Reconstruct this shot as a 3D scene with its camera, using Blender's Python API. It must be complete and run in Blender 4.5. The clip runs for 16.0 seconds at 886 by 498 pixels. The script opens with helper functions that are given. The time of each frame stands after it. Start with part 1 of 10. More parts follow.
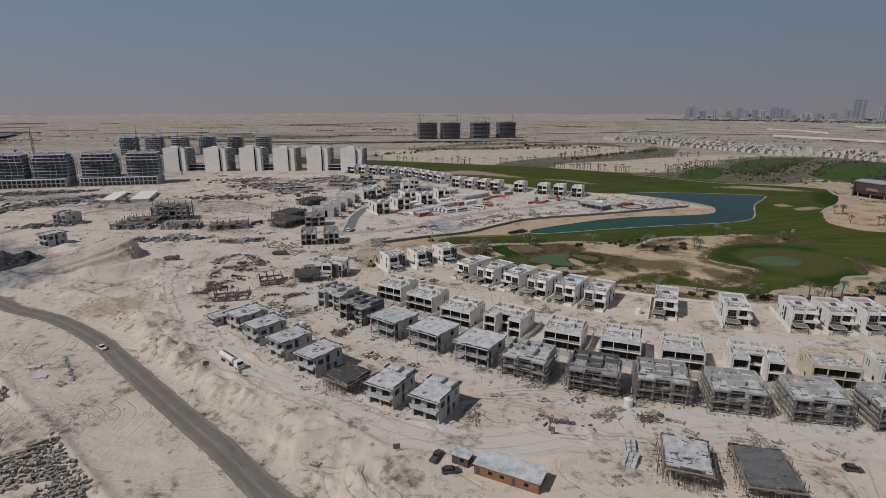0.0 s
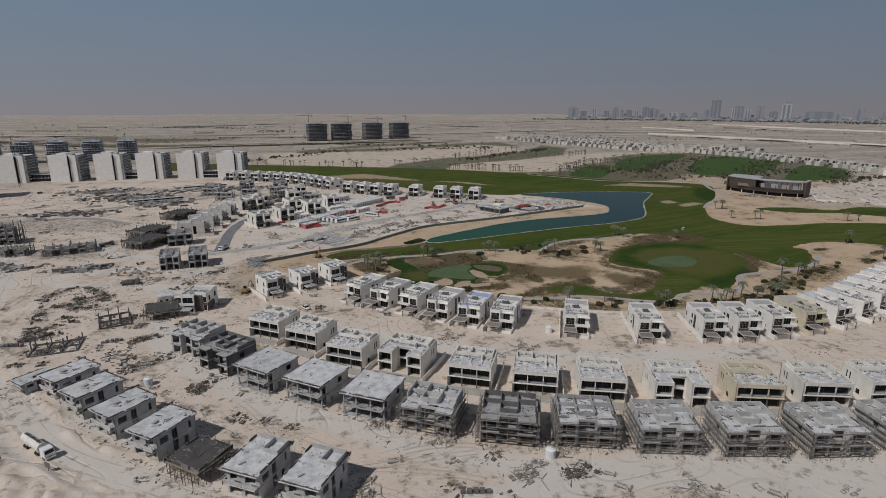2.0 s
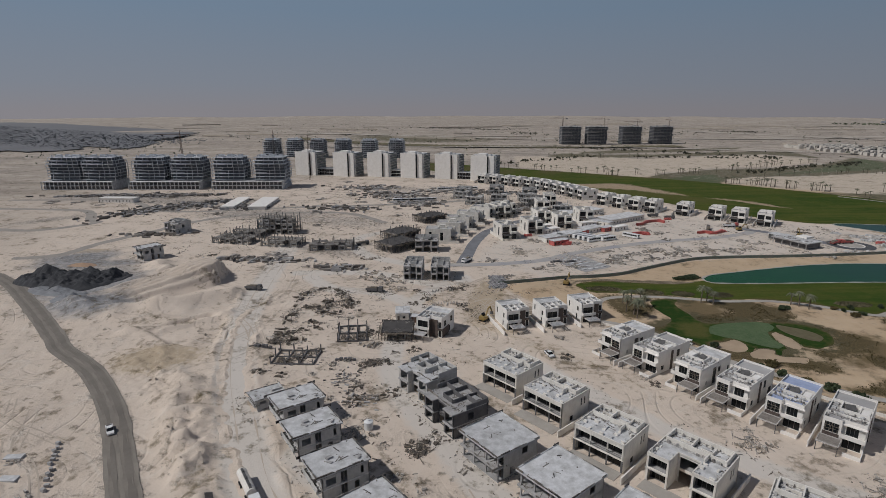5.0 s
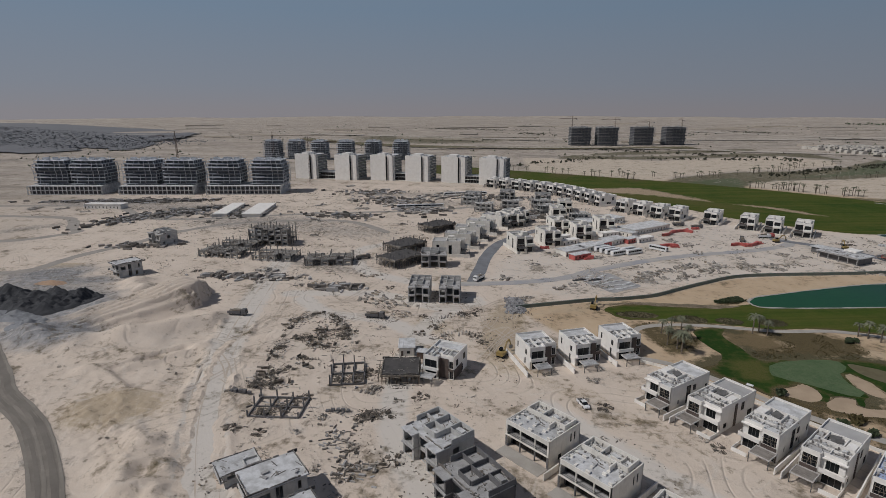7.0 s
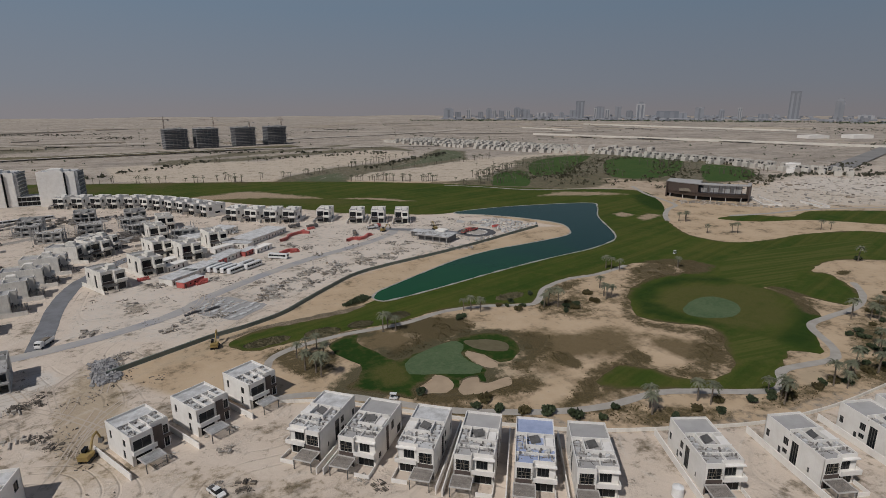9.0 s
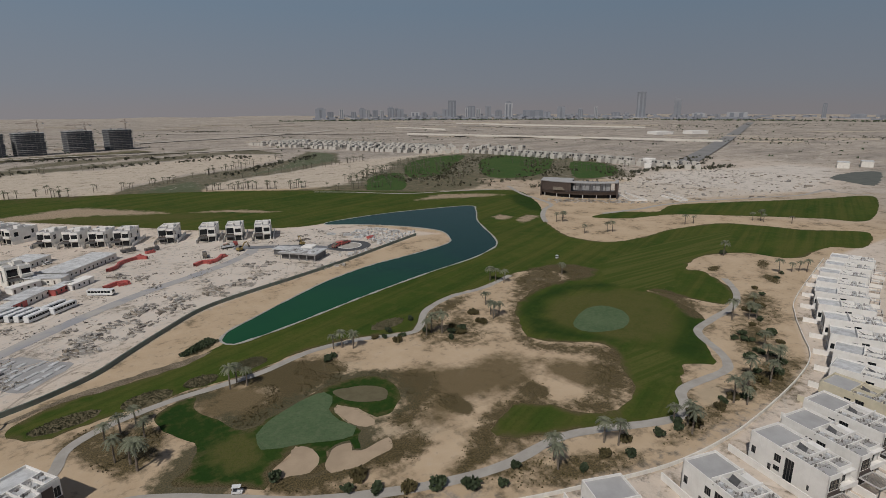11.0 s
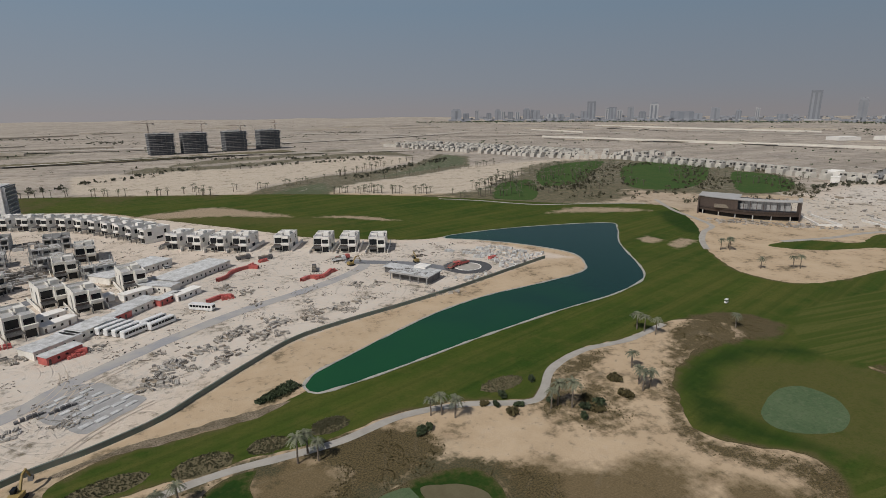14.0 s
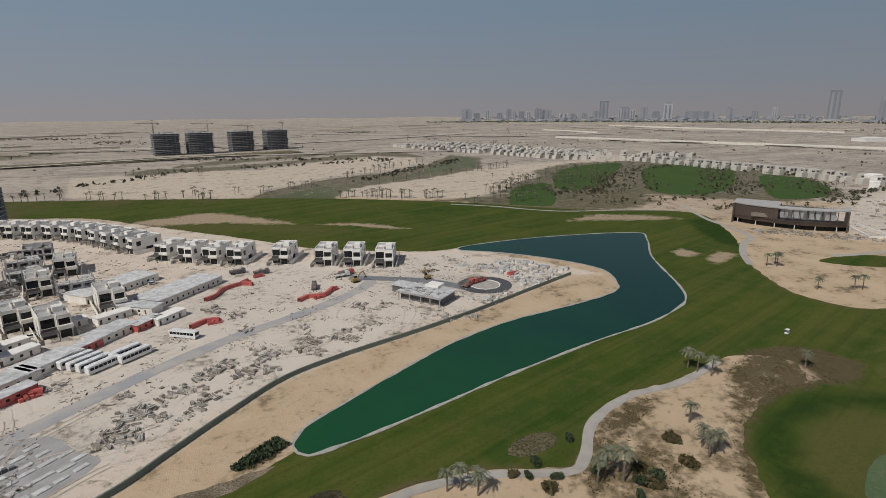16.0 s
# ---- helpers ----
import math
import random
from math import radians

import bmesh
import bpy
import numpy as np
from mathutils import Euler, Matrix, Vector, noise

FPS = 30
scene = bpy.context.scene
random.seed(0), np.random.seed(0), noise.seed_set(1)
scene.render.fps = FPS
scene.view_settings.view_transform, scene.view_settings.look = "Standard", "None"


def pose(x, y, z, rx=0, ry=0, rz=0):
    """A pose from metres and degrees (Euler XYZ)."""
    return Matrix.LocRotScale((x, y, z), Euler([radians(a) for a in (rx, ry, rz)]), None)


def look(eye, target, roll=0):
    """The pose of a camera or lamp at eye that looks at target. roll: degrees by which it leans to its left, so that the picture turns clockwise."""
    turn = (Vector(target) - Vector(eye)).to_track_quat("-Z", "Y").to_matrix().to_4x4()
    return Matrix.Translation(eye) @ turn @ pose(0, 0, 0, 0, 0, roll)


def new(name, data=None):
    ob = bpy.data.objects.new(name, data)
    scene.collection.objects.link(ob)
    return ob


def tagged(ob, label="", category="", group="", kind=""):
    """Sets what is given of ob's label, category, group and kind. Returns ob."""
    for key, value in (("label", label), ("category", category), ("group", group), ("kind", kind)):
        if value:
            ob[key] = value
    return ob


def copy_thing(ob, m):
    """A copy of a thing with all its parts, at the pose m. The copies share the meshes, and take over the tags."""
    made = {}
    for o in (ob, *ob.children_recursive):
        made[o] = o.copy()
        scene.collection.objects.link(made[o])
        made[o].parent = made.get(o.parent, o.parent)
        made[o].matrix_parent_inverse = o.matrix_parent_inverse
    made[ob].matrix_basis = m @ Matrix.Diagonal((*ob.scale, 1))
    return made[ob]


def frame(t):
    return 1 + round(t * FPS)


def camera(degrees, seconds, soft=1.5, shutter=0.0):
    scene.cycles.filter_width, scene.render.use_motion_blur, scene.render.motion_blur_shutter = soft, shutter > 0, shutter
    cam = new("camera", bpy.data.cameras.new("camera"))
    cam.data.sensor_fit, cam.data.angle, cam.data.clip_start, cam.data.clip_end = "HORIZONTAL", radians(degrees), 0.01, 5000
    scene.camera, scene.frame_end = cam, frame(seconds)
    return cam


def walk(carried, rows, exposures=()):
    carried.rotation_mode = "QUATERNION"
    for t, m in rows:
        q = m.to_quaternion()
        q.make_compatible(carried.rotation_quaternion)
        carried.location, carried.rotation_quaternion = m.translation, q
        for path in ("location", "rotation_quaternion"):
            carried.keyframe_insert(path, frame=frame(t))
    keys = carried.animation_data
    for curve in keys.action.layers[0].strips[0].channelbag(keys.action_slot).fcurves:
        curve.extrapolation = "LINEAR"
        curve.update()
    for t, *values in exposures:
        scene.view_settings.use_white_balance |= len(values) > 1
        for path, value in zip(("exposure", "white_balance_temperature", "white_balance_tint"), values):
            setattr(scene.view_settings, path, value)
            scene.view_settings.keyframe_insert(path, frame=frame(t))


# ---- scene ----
cam = camera(78.2, 16.0, soft=0.55)
METRES, EYE, TILT, LEAN, TURN = 268.7, 88.0, 0.0, 0.0, 0.0
ROWS = [
    (0.0, 0.0, 0.0, 0.0, 0.04, -14.92, -0.13),
    (0.5, 0.0024, 0.0302, -0.0006, -0.64, -14.91, -0.08),
    (1.0, 0.0069, 0.0622, -0.0015, -4.63, -14.9, -0.06),
    (1.5, 0.0141, 0.0928, -0.0021, -10.01, -14.88, -0.16),
    (2.0, 0.0222, 0.1226, -0.0026, -10.83, -14.86, -0.12),
    (2.5, 0.024, 0.1524, -0.0014, -2.63, -14.85, -0.1),
    (3.0, 0.0212, 0.182, -0.0009, 3.59, -14.8, -0.05),
    (3.5, 0.0168, 0.2122, -0.0015, 5.76, -14.76, -0.03),
    (4.0, 0.0112, 0.2428, -0.0011, 8.84, -14.73, -0.06),
    (4.5, 0.0017, 0.2701, -0.0006, 14.02, -14.71, 0.0),
    (7.0, -0.0506, 0.419, -0.0016, 15.02, -14.66, 0.07),
    (7.5, -0.0529, 0.4526, -0.0033, 1.5, -14.7, 0.05),
    (8.0, -0.0493, 0.4844, -0.004, -5.95, -14.68, 0.06),
    (8.5, -0.0405, 0.5173, -0.005, -13.43, -14.69, 0.12),
    (9.0, -0.0269, 0.5473, -0.0065, -24.24, -14.72, 0.14),
    (9.5, -0.0128, 0.5751, -0.0062, -28.56, -14.78, 0.12),
    (10.0, 0.0075, 0.602, -0.0067, -35.33, -14.78, 0.25),
    (12.5, 0.1099, 0.719, -0.0064, -37.47, -14.8, 0.32),
    (13.0, 0.1258, 0.7442, -0.0066, -33.96, -14.74, 0.43),
    (13.5, 0.1384, 0.7712, -0.0053, -28.34, -14.65, 0.39),
    (14.0, 0.1494, 0.7985, -0.0048, -23.22, -14.58, 0.43),
    (14.5, 0.1583, 0.8271, -0.0052, -22.81, -14.59, 0.43),
    (15.0, 0.169, 0.8564, -0.0055, -22.43, -14.59, 0.42),
    (15.5, 0.1782, 0.8853, -0.0054, -22.32, -14.59, 0.37),
    (16.0, 0.1881, 0.914, -0.0053, -22.2, -14.6, 0.38),
]
walk(cam, [(t, pose(0, 0, EYE, TILT, LEAN, TURN) @ pose(METRES * x, METRES * y, METRES * z, 90 + pitch, roll, yaw)) for t, x, y, z, yaw, pitch, roll in ROWS],
     exposures=((0.0, -0.48, 6250, 12), (8.0, -0.52, 6300, 12), (9.0, -0.48, 6400, 12), (11.0, -0.42, 6450, 11), (13.0, -0.23, 6500, 10), (16.0, -0.18, 6500, 10)))

# ---- daylight ----
SUN_TO = Vector((-0.78, -0.40, 1.0)).normalized()
world = bpy.data.worlds.new("sky")
scene.world = world
world.use_nodes = True
wn, wl = world.node_tree.nodes, world.node_tree.links
wn.clear()
sky = wn.new("ShaderNodeTexSky")
sky.sky_type = "NISHITA"
sky.sun_disc = False
sky.sun_elevation = math.asin(SUN_TO.z)
sky.sun_rotation = -math.atan2(SUN_TO.x, SUN_TO.y)
sky.altitude = 0
sky.air_density, sky.dust_density, sky.ozone_density = 1.0, 0.8, 3.0
dull = wn.new("ShaderNodeHueSaturation")
dull.inputs["Saturation"].default_value = 0.75
back = wn.new("ShaderNodeBackground")
back.inputs["Strength"].default_value = 0.050
wout = wn.new("ShaderNodeOutputWorld")
wl.new(sky.outputs[0], dull.inputs["Color"])
wl.new(dull.outputs[0], back.inputs["Color"])
wl.new(back.outputs[0], wout.inputs["Surface"])

sun_data = bpy.data.lights.new("sun", "SUN")
sun_data.energy, sun_data.angle, sun_data.color = 3.65, radians(0.8), (1.0, 0.97, 0.92)
sun = new("sun", sun_data)
sun.matrix_world = look(SUN_TO * 200, (0, 0, 0))


# ---- materials ----
def nodes_of(m):
    m.use_nodes = True
    nt = m.node_tree
    return nt, nt.nodes["Principled BSDF"]


def noise_node(nt, scale, detail=4.0, rough=0.6, vec=None):
    n = nt.nodes.new("ShaderNodeTexNoise")
    n.inputs["Scale"].default_value = scale
    n.inputs["Detail"].default_value = detail
    n.inputs["Roughness"].default_value = rough
    if vec is not None:
        nt.links.new(vec, n.inputs["Vector"])
    return n.outputs["Fac"]


def ramp(nt, fac, a, b, lo=0.0, hi=1.0):
    n = nt.nodes.new("ShaderNodeMapRange")
    n.inputs["From Min"].default_value, n.inputs["From Max"].default_value = a, b
    n.inputs["To Min"].default_value, n.inputs["To Max"].default_value = lo, hi
    n.clamp = True
    nt.links.new(fac, n.inputs["Value"])
    return n.outputs["Result"]


def mix(nt, fac, a, b, mode="MIX"):
    n = nt.nodes.new("ShaderNodeMix")
    n.data_type, n.blend_type = "RGBA", mode
    for key, value in ((0, fac), (6, a), (7, b)):
        if isinstance(value, (int, float)):
            n.inputs[key].default_value = value
        elif isinstance(value, tuple):
            n.inputs[key].default_value = (*value, 1.0) if len(value) == 3 else value
        else:
            nt.links.new(value, n.inputs[key])
    return n.outputs[2]


def maths(nt, op, a, b):
    n = nt.nodes.new("ShaderNodeMath")
    n.operation = op
    for key, value in ((0, a), (1, b)):
        if isinstance(value, (int, float)):
            n.inputs[key].default_value = value
        else:
            nt.links.new(value, n.inputs[key])
    return n.outputs[0]


def position(nt):
    return nt.nodes.new("ShaderNodeNewGeometry").outputs["Position"]


def bump(nt, bsdf, height, strength, distance):
    n = nt.nodes.new("ShaderNodeBump")
    n.inputs["Strength"].default_value, n.inputs["Distance"].default_value = strength, distance
    nt.links.new(height, n.inputs["Height"])
    nt.links.new(n.outputs[0], bsdf.inputs["Normal"])


def material(name, colour, dark=None, rough=0.8, scale=0.6, fine=6.0, vary=0.12, relief=0.25, metallic=0.0, streak=0.0):
    """A weathered surface: two scales of stain, a tint that differs from thing to thing, fine relief."""
    m = bpy.data.materials.new(name)
    nt, bsdf = nodes_of(m)
    dark = dark or tuple(c * 0.72 for c in colour)
    pos = position(nt)
    big = noise_node(nt, scale, 4.0, 0.6, pos)
    small = noise_node(nt, fine, 3.0, 0.6, pos)
    col = mix(nt, ramp(nt, big, 0.4, 0.7), colour, dark)
    col = mix(nt, ramp(nt, small, 0.35, 0.75, 0.0, 0.35), col, dark)
    if streak:
        mp = nt.nodes.new("ShaderNodeMapping")
        mp.inputs["Scale"].default_value = (2.5, 2.5, 0.18)
        nt.links.new(pos, mp.inputs["Vector"])
        drip = noise_node(nt, 1.0, 3.0, 0.6, mp.outputs[0])
        col = mix(nt, ramp(nt, drip, 0.52, 0.75, 0.0, streak), col, tuple(c * 0.5 for c in dark))
    info = nt.nodes.new("ShaderNodeObjectInfo")
    tint = ramp(nt, info.outputs["Random"], 0.0, 1.0, 1.0 - vary, 1.0)
    hs = nt.nodes.new("ShaderNodeHueSaturation")
    nt.links.new(col, hs.inputs["Color"])
    nt.links.new(tint, hs.inputs["Value"])
    nt.links.new(hs.outputs[0], bsdf.inputs["Base Color"])
    bsdf.inputs["Roughness"].default_value = rough
    bsdf.inputs["Metallic"].default_value = metallic
    if relief:
        bump(nt, bsdf, small, relief, 0.02)
    return m


def stretched(nt, vec, turn, along, across):
    """Coordinates drawn out along one way over the ground."""
    n = nt.nodes.new("ShaderNodeMapping")
    n.vector_type = "TEXTURE"
    n.inputs["Rotation"].default_value = (0, 0, radians(turn))
    n.inputs["Scale"].default_value = (along, across, 1.0)
    nt.links.new(vec, n.inputs["Vector"])
    return n.outputs[0]


def wheel_lines(nt, vec, scale, count, width):
    """Thin winding lines, close together in places, as wheels leave them."""
    n = maths(nt, "MULTIPLY", noise_node(nt, scale, 1.0, 0.4, vec), count)
    f = maths(nt, "ABSOLUTE", maths(nt, "SUBTRACT", maths(nt, "FRACT", n, 0.0), 0.5), 0.0)
    return ramp(nt, f, 0.0, width, 1.0, 0.0)


def attribute(nt, name):
    n = nt.nodes.new("ShaderNodeAttribute")
    n.attribute_name = name
    return n.outputs["Fac"]


def sand_material():
    """Site sand, warmer dune sand, brown scrub litter and grey churned ground, by the masks that the ground carries."""
    m = bpy.data.materials.new("sand")
    nt, bsdf = nodes_of(m)
    pos = position(nt)
    huge = noise_node(nt, 0.012, 5.0, 0.6, pos)
    big = noise_node(nt, 0.06, 5.0, 0.65, pos)
    mid = noise_node(nt, 0.35, 5.0, 0.65, pos)
    fine = noise_node(nt, 2.2, 4.0, 0.7, pos)
    site = mix(nt, ramp(nt, big, 0.35, 0.7), (0.625, 0.53, 0.438), (0.56, 0.465, 0.375))
    site = mix(nt, ramp(nt, mid, 0.56, 0.76, 0.0, 0.16), site, (0.39, 0.33, 0.272))
    dune = mix(nt, ramp(nt, big, 0.35, 0.7), (0.51, 0.385, 0.255), (0.42, 0.305, 0.19))
    dune = mix(nt, ramp(nt, mid, 0.52, 0.75, 0.0, 0.4), dune, (0.52, 0.43, 0.33))
    desert = mix(nt, ramp(nt, huge, 0.38, 0.62), (0.42, 0.355, 0.29), (0.29, 0.25, 0.212))
    desert = mix(nt, ramp(nt, big, 0.54, 0.68, 0.0, 0.75), desert, (0.20, 0.172, 0.135))
    desert = mix(nt, ramp(nt, big, 0.30, 0.42, 0.6, 0.0), desert, (0.50, 0.435, 0.36))
    col = mix(nt, attribute(nt, "dune"), site, dune)
    col = mix(nt, attribute(nt, "desert"), col, desert)
    strip = noise_node(nt, 1.0, 5.0, 0.6, stretched(nt, pos, 4, 420.0, 46.0))
    wide = attribute(nt, "desert")
    col = mix(nt, maths(nt, "MULTIPLY", ramp(nt, strip, 0.52, 0.64, 0.0, 0.55), wide), col, (0.21, 0.178, 0.140))
    col = mix(nt, maths(nt, "MULTIPLY", ramp(nt, strip, 0.34, 0.46, 0.55, 0.0), wide), col, (0.50, 0.43, 0.355))
    seam = wheel_lines(nt, stretched(nt, pos, -8, 3.2, 1.0), 0.0035, 16.0, 0.05)
    col = mix(nt, maths(nt, "MULTIPLY", maths(nt, "MULTIPLY", seam, 0.5), wide), col, (0.56, 0.50, 0.42))
    tuffs = noise_node(nt, 0.16, 5.0, 0.75, pos)
    col = mix(nt, maths(nt, "MULTIPLY", ramp(nt, tuffs, 0.56, 0.66, 0.0, 0.6), wide), col, (0.17, 0.145, 0.105))
    col = mix(nt, ramp(nt, maths(nt, "ADD", attribute(nt, "island"), ramp(nt, big, 0.3, 0.7, -0.2, 0.2)), 0.3, 0.7), col, mix(nt, ramp(nt, tuffs, 0.40, 0.66), (0.56, 0.475, 0.375), (0.43, 0.355, 0.27)))
    olive = mix(nt, ramp(nt, tuffs, 0.42, 0.62), (0.062, 0.062, 0.026), (0.165, 0.134, 0.078))
    col = mix(nt, ramp(nt, maths(nt, "ADD", attribute(nt, "verge"), ramp(nt, big, 0.3, 0.7, -0.25, 0.25)), 0.15, 0.5, 0.0, 0.95), col, olive)
    col = mix(nt, ramp(nt, maths(nt, "ADD", attribute(nt, "lush"), ramp(nt, big, 0.3, 0.7, -0.25, 0.25)), 0.25, 0.75, 0.0, 0.9), col, (0.068, 0.088, 0.036))
    churn = maths(nt, "ADD", attribute(nt, "churn"), ramp(nt, mid, 0.3, 0.7, -0.35, 0.35))
    col = mix(nt, ramp(nt, churn, 0.35, 0.75, 0.0, 0.8), col, (0.27, 0.245, 0.22))
    warm = maths(nt, "ADD", attribute(nt, "warm"), ramp(nt, mid, 0.3, 0.7, -0.3, 0.3))
    col = mix(nt, ramp(nt, warm, 0.25, 0.75, 0.0, 0.85), col, (0.40, 0.315, 0.212))
    tr = maths(nt, "ADD", attribute(nt, "track"), ramp(nt, mid, 0.3, 0.7, -0.2, 0.2))
    col = mix(nt, ramp(nt, tr, 0.3, 0.7, 0.0, 0.9), col, (0.575, 0.528, 0.472))
    ash = maths(nt, "ADD", attribute(nt, "ash"), ramp(nt, big, 0.3, 0.7, -0.3, 0.3))
    col = mix(nt, ramp(nt, ash, 0.15, 0.8, 0.0, 0.92), col, mix(nt, ramp(nt, mid, 0.4, 0.65), (0.26, 0.265, 0.275), (0.15, 0.153, 0.16)))
    stain = maths(nt, "ADD", attribute(nt, "stain"), maths(nt, "ADD", ramp(nt, big, 0.3, 0.7, -0.4, 0.4), ramp(nt, mid, 0.3, 0.7, -0.15, 0.15)))
    col = mix(nt, ramp(nt, stain, 0.12, 0.75, 0.0, 0.95), col, mix(nt, ramp(nt, fine, 0.4, 0.65), (0.105, 0.074, 0.030), (0.165, 0.118, 0.056)))
    scrub = maths(nt, "ADD", attribute(nt, "scrub"), maths(nt, "ADD", ramp(nt, big, 0.3, 0.7, -0.35, 0.35), ramp(nt, mid, 0.3, 0.7, -0.42, 0.42)))
    speck = mix(nt, ramp(nt, fine, 0.42, 0.6), (0.038, 0.029, 0.0085), (0.135, 0.097, 0.038))
    col = mix(nt, ramp(nt, scrub, 0.10, 0.75, 0.0, 0.97), col, speck)
    fringe = maths(nt, "ADD", attribute(nt, "fringe"), ramp(nt, mid, 0.3, 0.7, -0.35, 0.35))
    col = mix(nt, ramp(nt, fringe, 0.25, 0.7, 0.0, 0.95), col, mix(nt, ramp(nt, fine, 0.42, 0.6), (0.040, 0.040, 0.016), (0.105, 0.083, 0.036)))
    grit = noise_node(nt, 0.9, 6.0, 0.75, pos)
    patch = noise_node(nt, 0.11, 3.0, 0.6, pos)
    rough = maths(nt, "ADD", ramp(nt, patch, 0.50, 0.66, 0.06, 0.40), ramp(nt, churn, 0.2, 0.7, 0.0, 0.7))
    rough = maths(nt, "MULTIPLY", rough, ramp(nt, attribute(nt, "track"), 0.2, 0.7, 1.0, 0.08))
    rough = maths(nt, "MULTIPLY", rough, ramp(nt, attribute(nt, "dune"), 0.0, 1.0, 1.0, 0.3))
    rough = maths(nt, "MULTIPLY", rough, ramp(nt, maths(nt, "MAXIMUM", attribute(nt, "scrub"), attribute(nt, "stain")), 0.1, 0.6, 1.0, 0.0))
    col = mix(nt, maths(nt, "MULTIPLY", ramp(nt, grit, 0.52, 0.60, 0.0, 0.5), rough), col, (0.25, 0.21, 0.17))
    col = mix(nt, maths(nt, "MULTIPLY", ramp(nt, grit, 0.38, 0.46, 0.6, 0.0), rough), col, (0.66, 0.61, 0.55))
    col = mix(nt, maths(nt, "MULTIPLY", ramp(nt, fine, 0.5, 0.60, 0.0, 0.45), rough), col, (0.22, 0.185, 0.15))
    bare = ramp(nt, attribute(nt, "dune"), 0.0, 1.0, 1.0, 0.08)
    drag = noise_node(nt, 1.0, 4.0, 0.65, stretched(nt, pos, 128, 22.0, 1.3))
    col = mix(nt, maths(nt, "MULTIPLY", ramp(nt, drag, 0.54, 0.68, 0.0, 0.09), bare), col, (0.31, 0.265, 0.22))
    col = mix(nt, maths(nt, "MULTIPLY", ramp(nt, drag, 0.32, 0.45, 0.22, 0.0), bare), col, (0.65, 0.59, 0.52))
    worn = ramp(nt, noise_node(nt, 0.035, 2.0, 0.5, pos), 0.42, 0.58)
    lines = maths(nt, "MULTIPLY", maths(nt, "MULTIPLY", wheel_lines(nt, pos, 0.016, 26.0, 0.10), worn), bare)
    cross = maths(nt, "MULTIPLY", maths(nt, "MULTIPLY", wheel_lines(nt, stretched(nt, pos, 40, 1.6, 1.0), 0.013, 19.0, 0.07), ramp(nt, patch, 0.42, 0.56)), bare)
    col = mix(nt, maths(nt, "MULTIPLY", lines, 0.18), col, (0.34, 0.29, 0.24))
    col = mix(nt, maths(nt, "MULTIPLY", cross, 0.40), col, (0.63, 0.57, 0.50))
    nt.links.new(col, bsdf.inputs["Base Color"])
    bsdf.inputs["Roughness"].default_value = 0.95
    h = maths(nt, "ADD", maths(nt, "MULTIPLY", mid, 0.6), maths(nt, "MULTIPLY", fine, 0.6))
    h = maths(nt, "MULTIPLY", maths(nt, "ADD", h, maths(nt, "MULTIPLY", grit, 0.8)), maths(nt, "ADD", rough, 0.25))
    h = maths(nt, "SUBTRACT", h, maths(nt, "MULTIPLY", lines, 0.35))
    bump(nt, bsdf, h, 0.85, 0.6)
    return m


